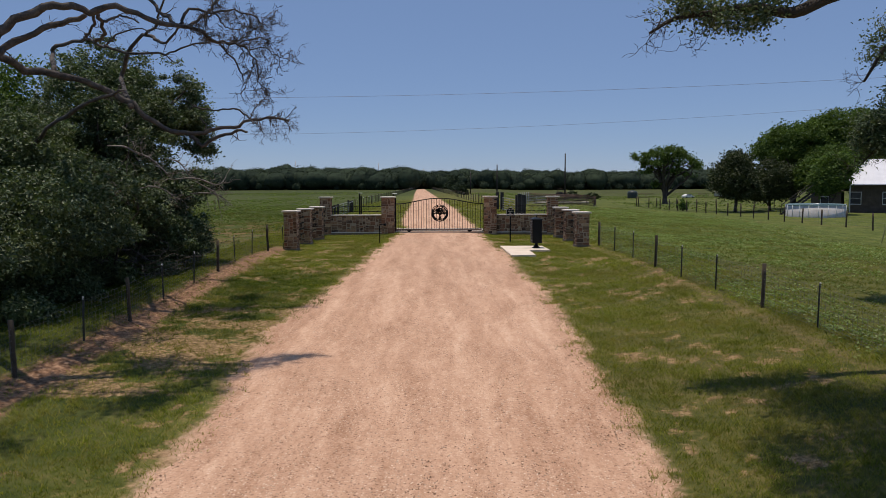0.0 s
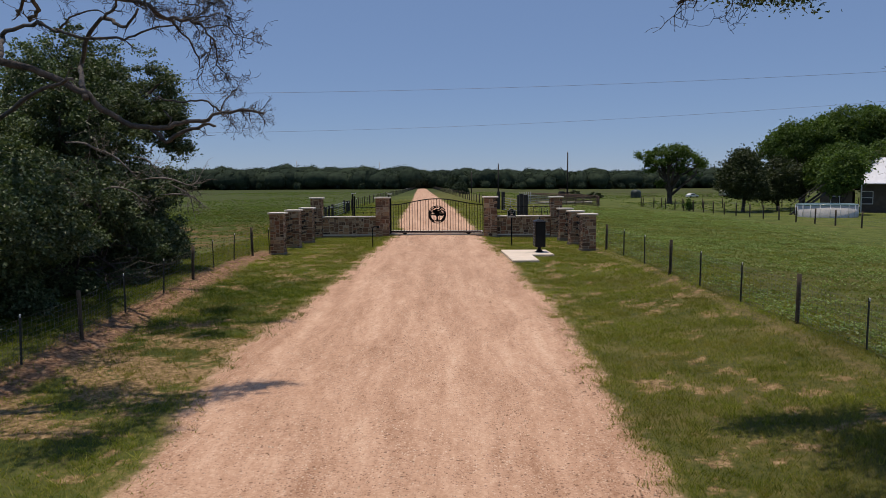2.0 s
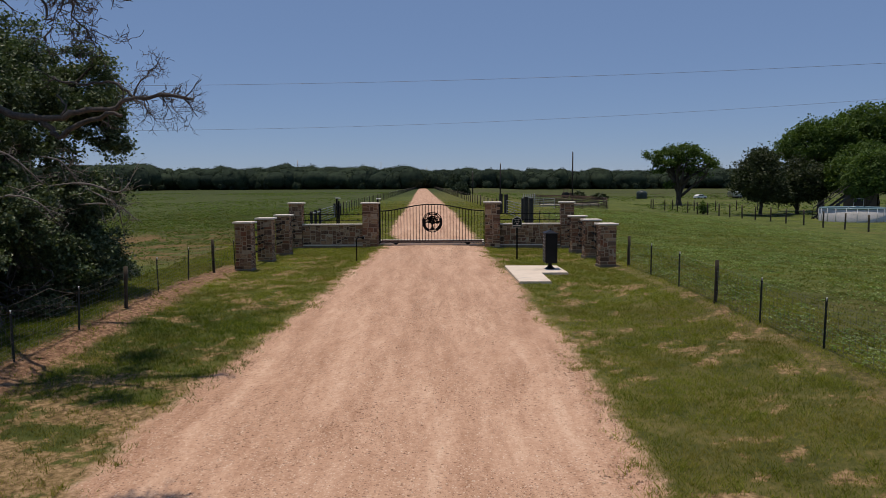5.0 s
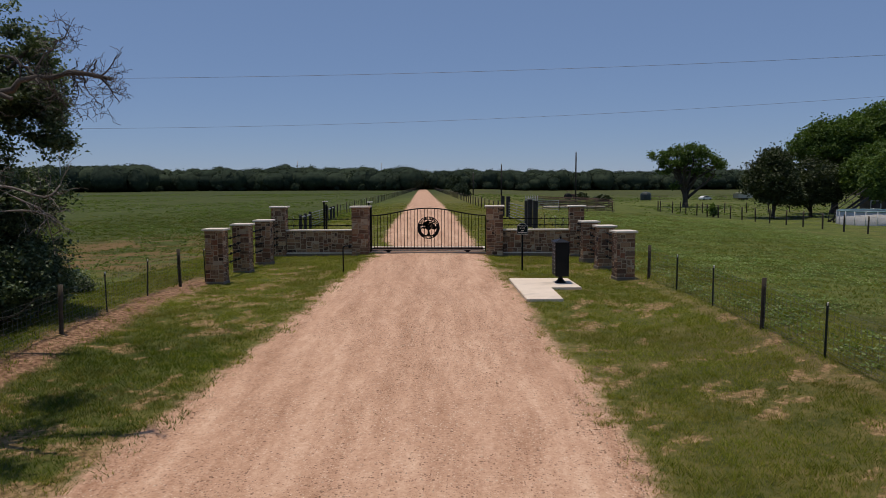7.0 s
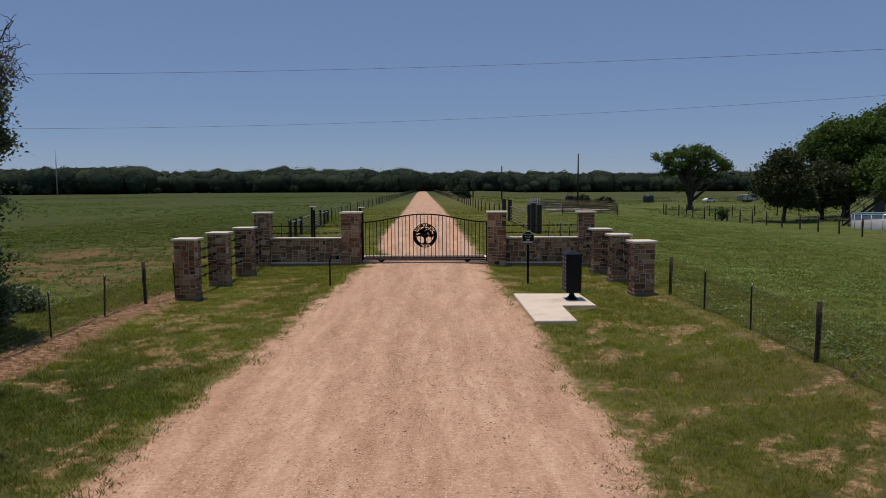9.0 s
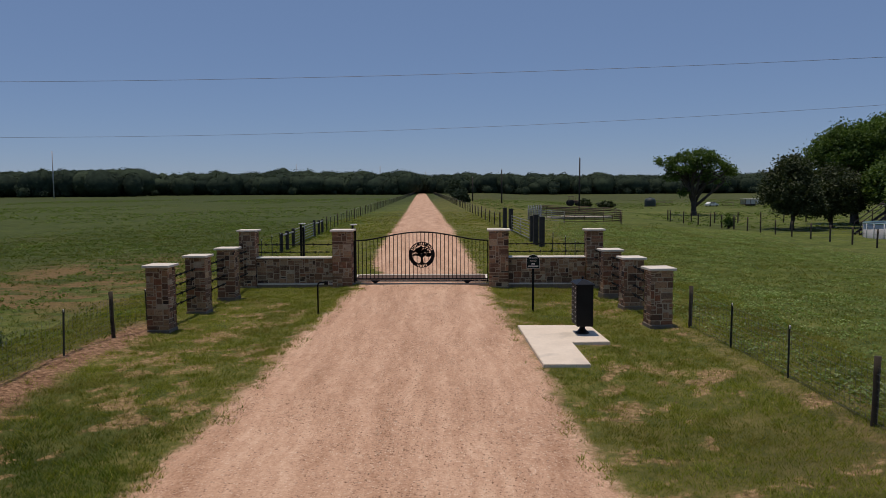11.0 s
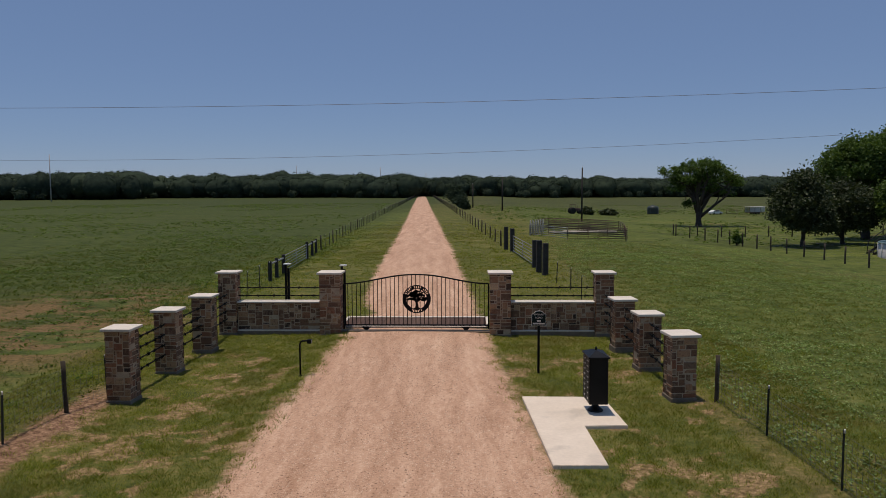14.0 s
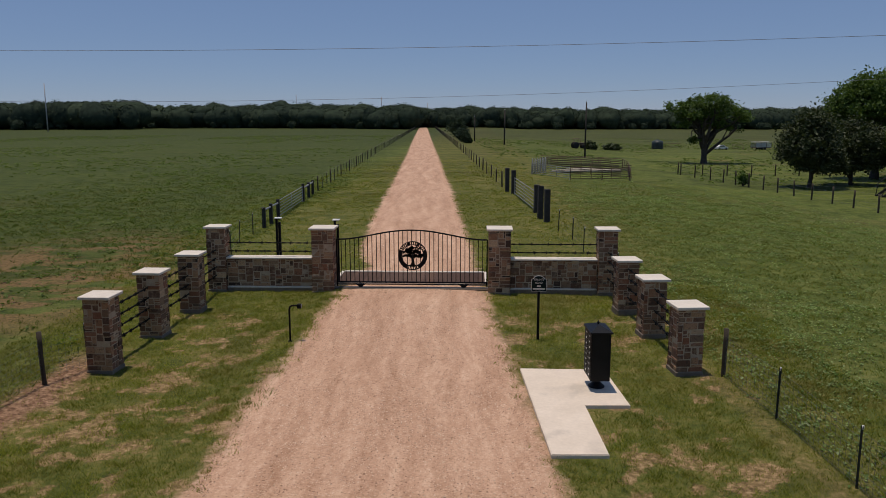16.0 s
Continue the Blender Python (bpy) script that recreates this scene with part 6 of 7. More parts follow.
# ---- farmhouse, pool and yard ----
SIDING = surface("brown-grey board siding", (0.055, 0.042, 0.032), (0.12, 0.094, 0.073), 3, 0.85, bump=0.15)
ROOF_METAL = surface("white ribbed metal", (0.55, 0.57, 0.60), (0.68, 0.70, 0.73), 2, 0.45, 0.1, bump=0.03)
GLASS = surface("dark window glass", (0.012, 0.014, 0.017), (0.03, 0.034, 0.04), 2, 0.08, bump=0)
TRIM = surface("off-white trim paint", (0.45, 0.45, 0.44), (0.6, 0.6, 0.58), 6, 0.6, bump=0.05)
POOL_WALL = surface("pale pool wall", (0.4, 0.39, 0.37), (0.58, 0.56, 0.53), 2, 0.5, bump=0.03)
POOL_BLUE = surface("turquoise pool liner", (0.16, 0.26, 0.28), (0.24, 0.34, 0.36), 2, 0.15, bump=0.02)


def farmhouse():
    x, y = 52.0, 40.4
    z = gz(x, y)
    h = thing("farmhouse", pose(x, y, z, 0, 0, -30), "single-storey brown farmhouse with a white metal roof", "house")
    w, d, top = 9.3, 4.2, 3.0
    bm = bmesh.new()
    box(bm, (-w, -d, -0.3), (w, d, top))
    wall = part("wall", bm, SIDING, h)
    for i in range(10):
        bm = bmesh.new()
        zz = 0.0 + i * 0.3
        box(bm, (-w - 0.02, -d - 0.025, zz), (w + 0.02, -d - 0.002, zz + 0.27), 0.006)
        part("siding_board", bm, SIDING, wall)
    ridge = 5.6
    for s in (-1, 1):
        bm = bmesh.new()
        q = [(-w - 0.5, s * (d + 0.7), top - 0.1), (w + 0.5, s * (d + 0.7), top - 0.1), (w + 0.5, 0, ridge), (-w - 0.5, 0, ridge)]
        lo = [bm.verts.new(p) for p in q]
        hi = [bm.verts.new((p[0], p[1], p[2] + 0.08)) for p in q]
        bm.faces.new(lo)
        bm.faces.new(hi[::-1])
        for i in range(4):
            bm.faces.new((lo[i], lo[(i + 1) % 4], hi[(i + 1) % 4], hi[i]))
        bmesh.ops.recalc_face_normals(bm, faces=bm.faces)
        roof = part("roof", bm, ROOF_METAL, h, "white ribbed metal roof")
        for i in range(24):
            xx = -w - 0.4 + (2 * w + 0.8) * i / 23
            child("rib", tubes("rib", [([(xx, s * (d + 0.7), top), (xx, 0, ridge + 0.1)], 0.025, 4)], ROOF_METAL, False), roof)
    for s in (-1, 1):
        bm = bmesh.new()
        q = [(s * w, -d, top), (s * w, d, top), (s * w, 0, ridge)]
        a = [bm.verts.new(p) for p in q]
        b = [bm.verts.new((p[0] - s * 0.12, p[1], p[2])) for p in q]
        bm.faces.new(a)
        bm.faces.new(b[::-1])
        for i in range(3):
            bm.faces.new((a[i], a[(i + 1) % 3], b[(i + 1) % 3], b[i]))
        bmesh.ops.recalc_face_normals(bm, faces=bm.faces)
        part("gable", bm, SIDING, h)
    for xx in (-8.7, -5.7, -3.2, -0.8, 2.2, 5.0, 7.6):
        bm = bmesh.new()
        for lo, hi in (((-0.55, -0.05, 0.85), (0.55, 0.0, 0.93)), ((-0.55, -0.05, 2.13), (0.55, 0.0, 2.2)), ((-0.55, -0.05, 0.93), (-0.48, 0, 2.13)), ((0.48, -0.05, 0.93), (0.55, 0, 2.13)), ((-0.48, -0.045, 1.5), (0.48, 0, 1.55))):
            box(bm, lo, hi)
        win = part("window", bm, TRIM, h, "off-white sash window", at=Matrix.Translation((xx, -d - 0.03, 0)))
        bm = bmesh.new()
        box(bm, (-0.48, -0.015, 0.93), (0.48, 0.0, 1.5))
        box(bm, (-0.48, -0.015, 1.55), (0.48, 0.0, 2.13))
        part("pane", bm, GLASS, win, "dark glass")
    for xx in (-9.2, -4.9, 0.4, 3.8):
        bm = bmesh.new()
        box(bm, (xx - 0.06, -d - 0.6, -0.2), (xx + 0.06, -d - 0.48, top - 0.12), 0.01)
        part("porch_post", bm, TRIM, h)


farmhouse()


def shed_wing():
    """Lower lean-to beside the house."""
    x, y = 40.6, 44.0
    p = thing("lean_to", pose(x, y, gz(x, y), 0, 0, -30), "low brown lean-to beside the farmhouse", "shed")
    bm = bmesh.new()
    box(bm, (-1.3, -1.6, -0.2), (1.6, 2.2, 2.2))
    part("wall", bm, SIDING, p)
    bm = bmesh.new()
    box(bm, (-1.6, -1.9, 2.32), (1.75, 2.5, 2.4), 0.01, pose(0, 0, 0, 3, 0, 0))
    part("roof", bm, SIDING, p, "dark metal roof sheet")
    bm = bmesh.new()
    box(bm, (-0.4, -1.64, 0.9), (0.5, -1.6, 1.7), 0.01)
    win = part("window", bm, TRIM, p)
    bm = bmesh.new()
    box(bm, (-0.33, -1.66, 0.97), (0.43, -1.641, 1.63))
    part("pane", bm, GLASS, win)


shed_wing()


def pool():
    x, y, r, h = 34.65, 33.0, 2.6, 1.12
    p = thing("above_ground_pool", pose(x, y, gz(x, y)), "round above-ground pool with pale grey ribbed wall and dull turquoise rim", "pool")
    seg = 40
    bm = bmesh.new()
    rows = []
    for rr, z in ((r, -0.1), (r, h), (r - 0.06, h), (r - 0.06, 0.1)):
        rows.append([bm.verts.new((rr * math.cos(2 * math.pi * j / seg), rr * math.sin(2 * math.pi * j / seg), z)) for j in range(seg)])
    for a, b in zip(rows, rows[1:]):
        for j in range(seg):
            bm.faces.new((a[j], a[(j + 1) % seg], b[(j + 1) % seg], b[j]))
    part("wall", bm, POOL_WALL, p, smooth=True)
    bm = bmesh.new()
    bm.faces.new([bm.verts.new((math.cos(2 * math.pi * j / seg) * (r - 0.07), math.sin(2 * math.pi * j / seg) * (r - 0.07), h - 0.12)) for j in range(seg)])
    part("water", bm, POOL_BLUE, p, "still turquoise water")
    ring = [((r - 0.02) * math.cos(2 * math.pi * j / seg), (r - 0.02) * math.sin(2 * math.pi * j / seg), h) for j in range(seg + 1)]
    child("rim", tubes("rim", [(ring, 0.07, 6)], POOL_BLUE), p, "turquoise top rail")
    for j in range(20):
        a = 2 * math.pi * j / 20
        child("upright", tubes("upright", [([(r * 1.01 * math.cos(a), r * 1.01 * math.sin(a), -0.1), (r * 1.01 * math.cos(a), r * 1.01 * math.sin(a), h)], 0.032, 6)], WHITE), p)


pool()


def stair():
    """Open timber stair down from a deck."""
    x, y = 35.4, 36.4
    s = thing("deck_stair", pose(x, y, gz(x, y)), "dark timber stair rising to a deck beside the pool", "stairs")
    for dy in (-0.5, 0.5):
        bm = bmesh.new()
        v = [bm.verts.new((a, dy + b, c)) for a, c in ((-2.6, 0.0), (-2.3, 0.0), (0.4, 2.0), (0.4, 2.25)) for b in (-0.03, 0.03)]
        for f in ((0, 2, 4, 6), (1, 7, 5, 3), (0, 1, 3, 2), (2, 3, 5, 4), (4, 5, 7, 6), (6, 7, 1, 0)):
            bm.faces.new([v[i] for i in f])
        bmesh.ops.recalc_face_normals(bm, faces=bm.faces)
        part("stringer", bm, DARK_WOOD, s)
        child("handrail", tubes("handrail", [([(-2.5, dy, 0.0), (-2.4, dy, 1.0), (0.4, dy, 3.1)], 0.04, 5)], DARK_WOOD), s)
    for i in range(9):
        bm = bmesh.new()
        box(bm, (-2.35 + 0.3 * i, -0.47, 0.1 + 0.215 * i), (-2.07 + 0.3 * i, 0.47, 0.14 + 0.215 * i))
        part("tread", bm, DARK_WOOD, s)


stair()


def wheel_parts(parent, places, r, w):
    ty = lathe("tyre", [(r * 0.62, -w / 2), (r * 0.95, -w / 2), (r, -w / 4), (r, w / 4), (r * 0.95, w / 2), (r * 0.62, w / 2)], RUBBER, 18)
    rim = lathe("rim", [(0.03, -w * 0.42), (r * 0.6, -w * 0.42), (r * 0.62, 0), (r * 0.6, w * 0.42), (0.03, w * 0.42)], GALV, 14)
    for x, y in places:
        e = child("wheel", ty, parent, at=pose(x, y, r, 90, 0, 0))
        child("rim", rim, e)


RUBBER = surface("tyre rubber", (0.008, 0.008, 0.008), (0.02, 0.02, 0.02), 8, 0.8, bump=0.1)


def car(x, y, turn):
    c = thing("parked_car", pose(x, y, gz(x, y), 0, 0, turn) @ Matrix.Scale(0.64, 4), "small white car parked in the far pasture", "car")
    bm = bmesh.new()
    side = [(-2.1, 0.35), (2.05, 0.35), (2.1, 0.75), (1.1, 0.95), (0.55, 1.4), (-1.0, 1.42), (-1.75, 0.98), (-2.1, 0.9)]
    a = [bm.verts.new((p[0], -0.82, p[1])) for p in side]
    b = [bm.verts.new((p[0], 0.82, p[1])) for p in side]
    bm.faces.new(a)
    bm.faces.new(b[::-1])
    for i in range(len(side)):
        bm.faces.new((a[i], b[i], b[(i + 1) % len(side)], a[(i + 1) % len(side)]))
    bmesh.ops.recalc_face_normals(bm, faces=bm.faces)
    bmesh.ops.bevel(bm, geom=list(bm.edges), offset=0.05, segments=2, affect="EDGES")
    part("body", bm, WHITE, c)
    for s in (-1, 1):
        bm = bmesh.new()
        box(bm, (-1.3, s * 0.823 - 0.004, 0.98), (0.6, s * 0.823 + 0.004, 1.3), 0.002)
        part("side_window", bm, GLASS, c)
    wheel_parts(c, [(-1.3, -0.75), (1.3, -0.75), (-1.3, 0.75), (1.3, 0.75)], 0.33, 0.2)


def trailer(x, y, turn):
    c = thing("stock_trailer", pose(x, y, gz(x, y), 0, 0, turn) @ Matrix.Scale(0.68, 4), "stock trailer with white roof parked in the pasture", "trailer")
    bm = bmesh.new()
    box(bm, (-2.6, -1.0, 0.5), (2.6, 1.0, 0.65), 0.02)
    part("bed", bm, RUST, c)
    for s in (-1, 1):
        for i in range(5):
            bm = bmesh.new()
            box(bm, (-2.6, s * 1.0 - 0.02, 0.7 + i * 0.26), (2.6, s * 1.0 + 0.02, 0.88 + i * 0.26))
            part("slat", bm, TRIM, c)
    for xx in (-2.58, -0.9, 0.9, 2.58):
        for s in (-1, 1):
            bm = bmesh.new()
            box(bm, (xx - 0.04, s * 1.03 - 0.03, 0.6), (xx + 0.04, s * 1.03 + 0.03, 2.05))
            part("post", bm, RUST, c)
    bm = bmesh.new()
    box(bm, (-2.7, -1.1, 2.05), (2.7, 1.1, 2.14), 0.03)
    part("roof", bm, WHITE, c, "white roof sheet")
    wheel_parts(c, [(-0.45, -1.05), (0.45, -1.05), (-0.45, 1.05), (0.45, 1.05)], 0.36, 0.22)


car(47.9, 123.0, 28)
trailer(55.6, 124.0, 20)


def stock_tank(x, y):
    p = thing("water_tank", pose(x, y, gz(x, y)), "squat dark green water tank in the far pasture", "tank")
    child("body", lathe("body", [(1.05, 0), (1.08, 0.1), (1.05, 0.5), (1.08, 0.9), (1.05, 1.3), (0.85, 1.55), (0.3, 1.7)], TANK_GREEN, 24), p)
    child("lid", lathe("lid", [(0.25, 1.68), (0.27, 1.74), (0.2, 1.8)], TANK_GREEN, 12), p)
    for z in (0.3, 0.75, 1.15):
        ring = [(1.08 * math.cos(2 * math.pi * j / 24), 1.08 * math.sin(2 * math.pi * j / 24), z) for j in range(25)]
        child("hoop", tubes("hoop", [(ring, 0.03, 5)], TANK_GREEN), p)


TANK_GREEN = surface("dark green polyethylene", (0.018, 0.03, 0.028), (0.035, 0.05, 0.046), 3, 0.5, bump=0.03)
stock_tank(37.1, 127.0)


def old_tractor(x, y, turn):
    """Rusted tractor left in the pasture."""
    p = thing("old_tractor", pose(x, y, gz(x, y), 0, 0, turn), "rust-red old tractor standing in the far pasture", "tractor")
    bm = bmesh.new()
    box(bm, (-0.2, -0.25, 0.55), (1.25, 0.25, 1.05), 0.05)
    part("bonnet", bm, RUST, p)
    bm = bmesh.new()
    box(bm, (-0.8, -0.35, 0.45), (-0.15, 0.35, 0.8), 0.04)
    box(bm, (-0.75, -0.25, 0.8), (-0.4, 0.25, 1.15), 0.04)
    part("seat", bm, RUST, p)
    for sx in (-0.75, 0.05):
        for sy in (-0.36, 0.36):
            child("roof_post", tubes("roof_post", [([(sx, sy, 0.7), (sx, sy, 1.75)], 0.03, 5)], RUST), p)
    bm = bmesh.new()
    box(bm, (-0.85, -0.45, 1.73), (0.15, 0.45, 1.8), 0.02)
    part("roof", bm, RUST, p)
    wheel_parts(p, [(-0.5, -0.5), (-0.5, 0.5)], 0.6, 0.25)
    wheel_parts(p, [(0.95, -0.38), (0.95, 0.38)], 0.36, 0.18)
    child("exhaust", tubes("exhaust", [([(0.6, 0.1, 1.0), (0.6, 0.1, 1.6)], 0.03, 6)], RUST), p)


old_tractor(20.8, 118.5, 15)
for x0, x1, y in ((38.4, 42.0, 128.0), (50.4, 52.8, 124.5)):
    pipe_gate((x0, y), (x1, y + 0.6), 1.0, 2, RUST, "low rusty pipe panel in the far pasture", "feeder_panel", "far panels", braces=1)


# ---- grass and weeds ----
def on_verge(x, y):
    """How thickly grass grows at a place, 0 to 1."""
    d = np.abs(x - road_mid(y)) - road_half(y)
    edge = np.clip((d + 0.9 * (fbm(x * 1.4, y * 1.4, 41, 4) - 0.5)) / 0.8 + 0.3, 0, 1) ** 1.5
    patch = np.clip(1.1 - 1.2 * bare_soil(x, y), 0.3, 1) * np.clip((fbm(x * 2.6, y * 2.6, 44, 3) - 0.22) / 0.2, 0.35, 1)
    strip = np.minimum(np.abs(x + 7.28 + 0.031 * y), np.abs(x - 6.55 + 0.079 * y) + 0.3)
    bare = np.where(y < -6, np.clip((strip - 0.25) / 0.45, 0.1, 1), 1)
    pad = (np.maximum(np.abs(x - 4.05) / 1.05, np.abs(y + 9.35) / 2.2) < 1.0) & ~((x > 4.28) & (y < -9.35))
    post = np.zeros_like(x, bool)
    for px, py, _, _ in WINGS:
        post |= np.maximum(np.abs(x - px), np.abs(y - py)) < 0.42
    return edge * patch * bare * ~pad * ~post


def blades(name, n, lo, hi, height, width, seed, material, label, dense=on_verge, tuft=5, spread_r=0.05):
    rng = np.random.default_rng(seed)
    x, y = rng.uniform(lo[0], hi[0], n), rng.uniform(lo[1], hi[1], n)
    keep = rng.random(n) < dense(x, y)
    x, y = x[keep], y[keep]
    m = len(x)
    tall = height * (0.55 + 0.9 * fbm(x * 0.8, y * 0.8, seed, 3))
    x, y, tall = (np.repeat(a, tuft) for a in (x, y, tall))
    x, y = x + rng.normal(0, spread_r, m * tuft), y + rng.normal(0, spread_r, m * tuft)
    h = tall * rng.uniform(0.5, 1.3, m * tuft)
    a, lean = rng.uniform(0, 2 * np.pi, m * tuft), rng.uniform(0.4, 1.7, m * tuft)
    w = width * rng.uniform(0.6, 1.4, m * tuft)
    z = turf(x, y) - 0.015
    b = rng.uniform(0, 2 * np.pi, m * tuft)
    base = np.stack([x, y, z], 1)
    side = np.stack([np.cos(b), np.sin(b), np.zeros_like(b)], 1) * w[:, None] / 2
    tip = base + np.stack([np.cos(a) * lean * h, np.sin(a) * lean * h, h + 0.02], 1)
    v = np.stack([base - side, base + side, tip], 1).reshape(-1, 3)
    ob = new(name, mesh_of(name, v, np.arange(len(v)).reshape(-1, 3), material))
    tagged(ob, label, "grass", kind="stuff")
    return ob


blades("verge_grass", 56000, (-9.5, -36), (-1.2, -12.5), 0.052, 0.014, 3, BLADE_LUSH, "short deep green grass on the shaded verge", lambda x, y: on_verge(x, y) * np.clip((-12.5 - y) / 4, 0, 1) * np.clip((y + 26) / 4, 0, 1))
blades("verge_grass", 24000, (-9.5, -36), (-1.2, -22), 0.05, 0.014, 14, BLADE, "thin olive grass on the trodden verge", lambda x, y: 0.75 * on_verge(x, y) * np.clip((-22 - y) / 4, 0, 1))
blades("verge_grass", 36000, (-9.5, -16.5), (-1.2, 1.5), 0.05, 0.013, 13, BLADE, "short patchy green and straw grass before the gate", lambda x, y: on_verge(x, y) * np.clip((y + 16.5) / 4, 0, 1))
blades("verge_grass", 74000, (1.8, -36), (10.0, 1.5), 0.05, 0.013, 4, BLADE, "short patchy green and straw grass on the verge")


def tuft_places(x, y):
    """Coarse tussocks: thick along the road's edge, loose over the verges."""
    d = np.abs(x - road_mid(y)) - road_half(y)
    return on_verge(x, y) * np.clip(0.25 + 0.75 * (fbm(x * 1.3, y * 1.3, 71, 3) > 0.5) + 0.5 * (np.abs(d - 0.3) < 0.45), 0, 1)


blades("verge_tussocks", 6500, (-8.5, -35), (-1.4, 1.0), 0.085, 0.012, 23, BLADE, "coarse green and straw tussocks on the verge", tuft_places, 18, 0.055)
blades("verge_tussocks", 8000, (2.0, -35), (9.6, 1.0), 0.085, 0.012, 24, BLADE, "coarse green and straw tussocks on the verge", tuft_places, 18, 0.055)


def lane_verge(x, y):
    d = np.abs(x - road_mid(y)) - road_half(y)
    return np.clip((d - 0.05) / 0.4, 0, 1) * np.clip((fbm(x * 0.4, y * 0.4, 45, 3) - 0.25) / 0.2, 0.2, 1) * np.clip((78 - y) / 50, 0, 1)


blades("lane_grass", 42000, (-11.0, 1.2), (7.0, 78.0), 0.06, 0.03, 5, BLADE, "short green and straw grass beside the lane", lane_verge)


def weeds(name, n, lo, hi, size, height, seed, label, dense, leaf=WEED):
    """Leafy weed clumps, each a handful of leaves."""
    rng = np.random.default_rng(seed)
    x, y = rng.uniform(lo[0], hi[0], n), rng.uniform(lo[1], hi[1], n)
    keep = rng.random(n) < dense(x, y)
    x, y = x[keep], y[keep]
    k = 11
    big = np.repeat(rng.uniform(0.5, 1.5, len(x)), k)
    px, py = np.repeat(x, k) + rng.normal(0, 0.13, len(x) * k) * big, np.repeat(y, k) + rng.normal(0, 0.13, len(x) * k) * big
    pz = turf(px, py) + height * big * rng.uniform(0.1, 1.0, len(px))
    ob = new(name, leaves_mesh(name, np.stack([px, py, pz], 1), size, rng, leaf, 2.0, 1.6))
    tagged(ob, label, "weeds", kind="stuff")


def pasture_right(x, y):
    fence_x = 6.9 - 0.079 * y
    near = np.clip((x - np.where(y < -6, fence_x, 7.2)) / 0.5, 0, 1)
    band = np.clip(1.1 - (x - np.where(y < -6, fence_x, 7.2)) / 1.3, 0, 1) * (y < 4)
    fade = np.clip((42 - y) / 14, 0, 1) * np.clip((26 - x) / 5, 0, 1)
    return near * fade * np.clip(0.08 + 0.34 * np.clip((fbm(x * 0.3, y * 0.3, 51, 4) - 0.46) / 0.16, 0, 1) + 0.85 * band, 0, 1)


def pasture_left(x, y):
    fade = np.clip((60 - y) / 14, 0, 1) * np.clip((x + 32) / 6, 0, 1)
    return fade * np.clip((-7.6 - x) / 0.8, 0, 1) * (0.03 + 0.5 * np.clip((fbm(x * 0.16, y * 0.12, 52, 4) - 0.52) / 0.14, 0, 1))


def far_field(x, y):
    out = np.clip((np.abs(x + 0.058 * y) - 9) / 2, 0, 1)
    fade = np.clip((y - 36) / 20, 0, 1)
    return fade * out * np.clip((fbm(x * 0.07, y * 0.035, 53, 4) - 0.5) / 0.14, 0.02, 0.6)


weeds("pasture_weeds", 34000, (6.9, -34), (26, 42), 0.046, 0.085, 6, "leafy pale green weeds scattered over the pasture", pasture_right)
weeds("pasture_weeds", 6500, (-32, -8), (-7.4, 60), 0.08, 0.1, 7, "leafy green weeds scattered over the pasture", pasture_left, DULL_WEED)
weeds("field_weeds", 26000, (-110, 42), (75, 200), 0.12, 0.09, 8, "rough weeds across the far pasture", far_field, DULL_WEED)
blades("pasture_grass", 52000, (7.0, -34), (24, 44), 0.06, 0.024, 9, BLADE_FIELD, "short green pasture grass", lambda x, y: np.clip((x - 6.9 + np.where(y < -6, 0.079 * y, 0)) / 0.5, 0, 1) * np.clip((24 - x) / 7, 0, 1) * np.clip((44 - y) / 26, 0, 1))
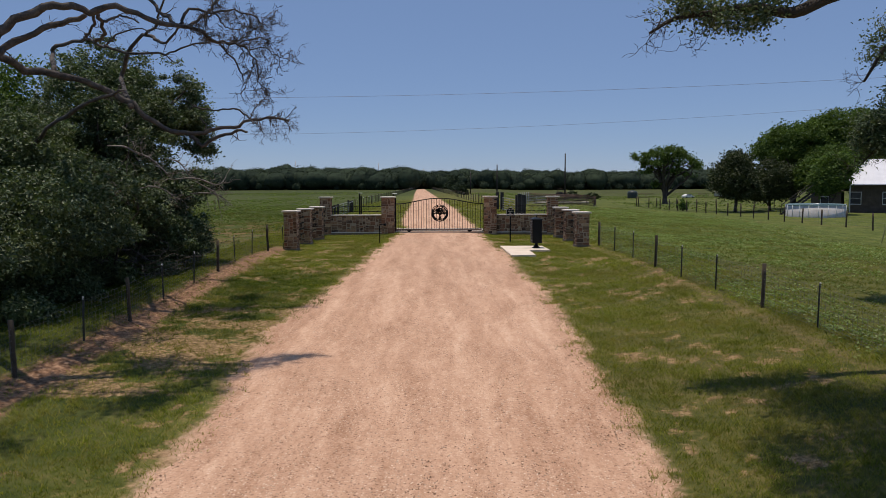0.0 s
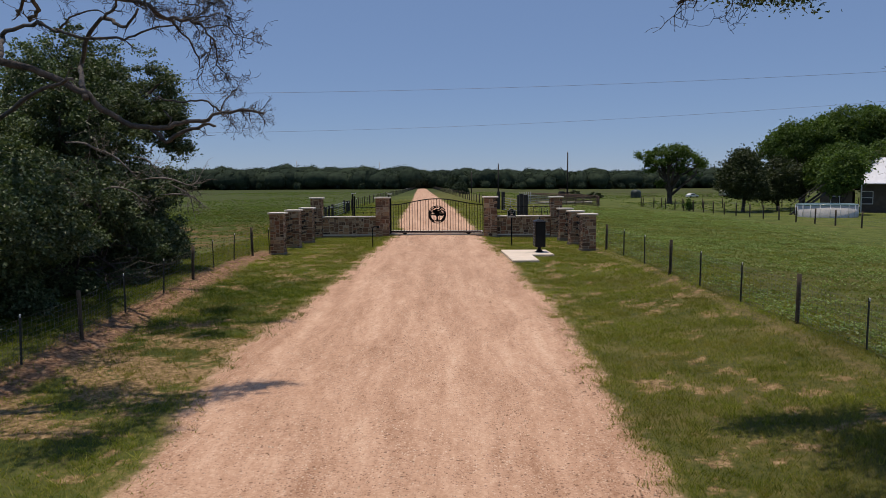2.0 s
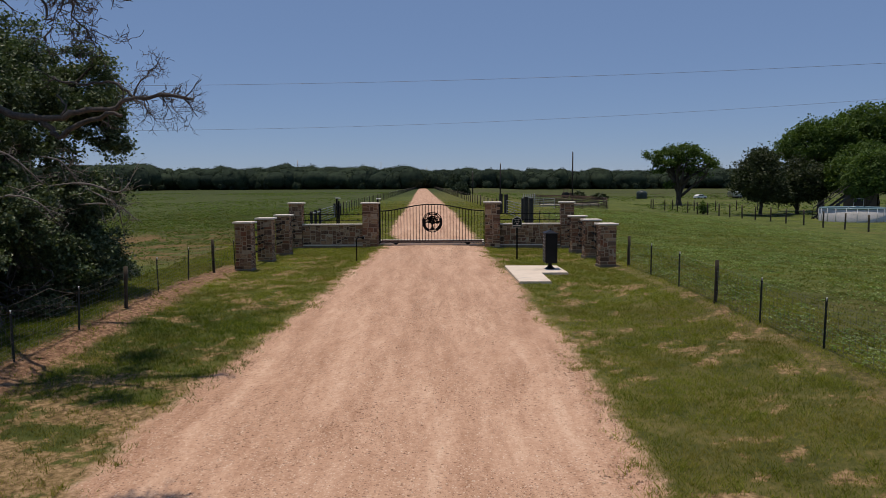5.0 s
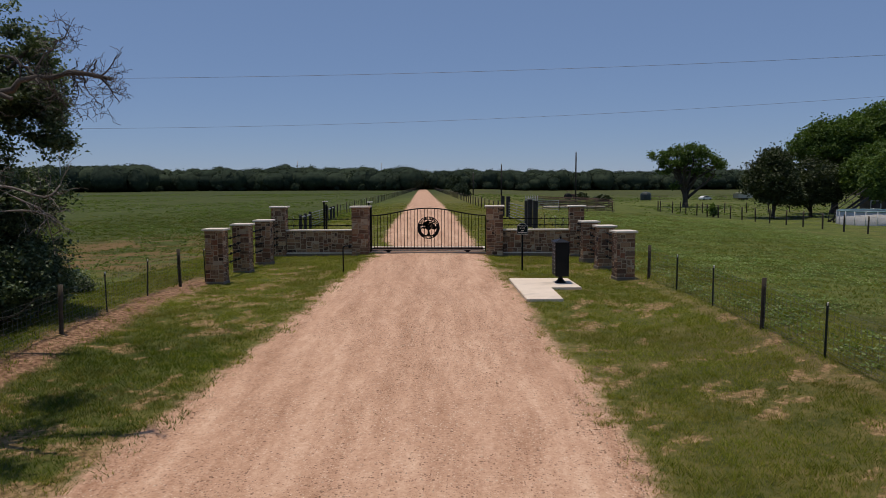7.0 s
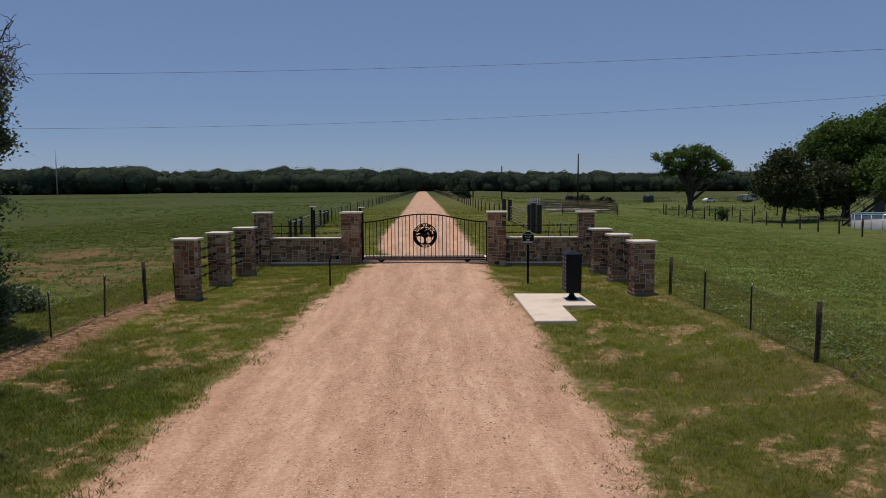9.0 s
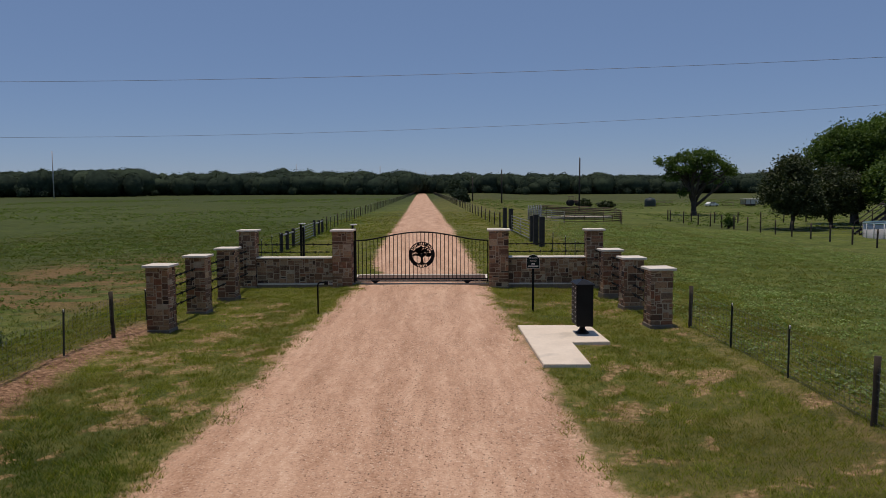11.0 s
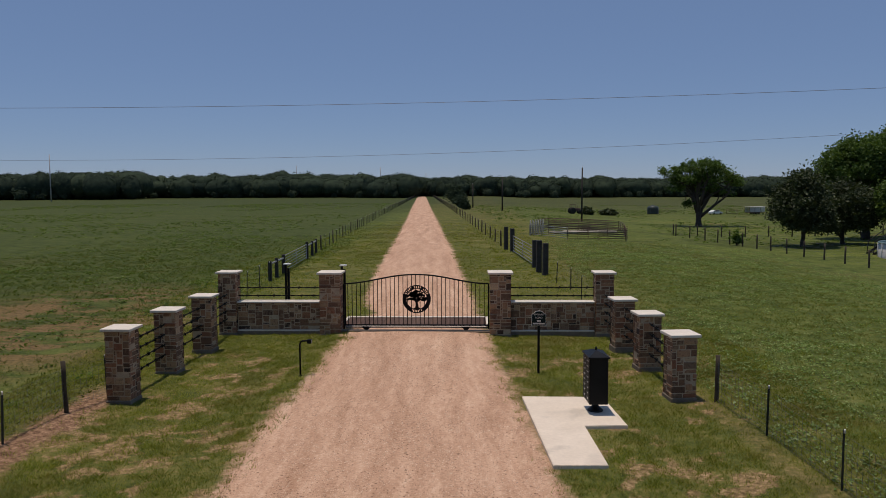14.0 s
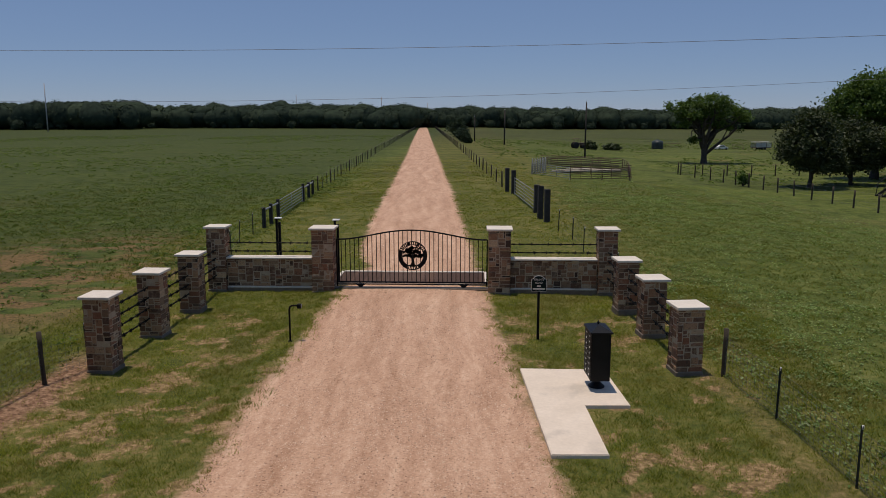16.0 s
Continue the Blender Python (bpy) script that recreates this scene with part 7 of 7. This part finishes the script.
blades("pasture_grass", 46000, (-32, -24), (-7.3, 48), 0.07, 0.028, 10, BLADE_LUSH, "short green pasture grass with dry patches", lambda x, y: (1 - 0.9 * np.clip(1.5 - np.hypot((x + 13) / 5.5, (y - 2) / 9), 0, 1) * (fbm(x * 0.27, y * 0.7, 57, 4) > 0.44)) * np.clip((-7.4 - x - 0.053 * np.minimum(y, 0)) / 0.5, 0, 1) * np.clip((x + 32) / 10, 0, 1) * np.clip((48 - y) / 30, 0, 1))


# ---- loose pebbles on the road ----
def pebbles(n, seed):
    rng = np.random.default_rng(seed)
    y = -36 + 40 * rng.random(n) ** 1.2
    u = rng.uniform(-1.05, 1.05, n)
    x = road_mid(y) + u * road_half(y)
    keep = rng.random(n) < np.clip((fbm(x * 0.9, y * 0.5, 61, 4) - 0.36) / 0.25, 0.1, 1)
    x, y, u = x[keep], y[keep], u[keep]
    m = len(x)
    s = 0.006 + 0.015 * rng.random(m) ** 3
    a = rng.uniform(0, 2 * np.pi, m)
    z = ground_z(x, y) + 0.045 * (1 - u * u / 1.1)
    ring = [np.stack([x + s * np.cos(a + j * 1.2566) * rng.uniform(0.7, 1.3, m), y + s * np.sin(a + j * 1.2566) * rng.uniform(0.7, 1.3, m), z - 0.003], 1) for j in range(5)]
    top = np.stack([x, y, z + s * rng.uniform(0.5, 0.9, m)], 1)
    v = np.stack(ring + [top], 1).reshape(-1, 3)
    f = (np.arange(m)[:, None, None] * 6 + np.array([[j, (j + 1) % 5, 5] for j in range(5)])[None]).reshape(-1, 3)
    ob = new("loose_gravel", mesh_of("loose_gravel", v, f, PEBBLE))
    tagged(ob, "loose red and grey pebbles strewn over the road", "gravel", kind="stuff")


PEBBLE = leafy("loose pebbles", [(0.2, 0.115, 0.075), (0.3, 0.18, 0.115), (0.4, 0.27, 0.18), (0.55, 0.42, 0.31)], 0.2, 0.0, 0.9)
pebbles(52000, 66)


# ---- plan units to metres ----
for ob in list(scene.objects):
    if ob.parent is None and ob.type in {"MESH", "EMPTY"}:
        ob.matrix_basis = Matrix.Scale(K, 4) @ ob.matrix_basis
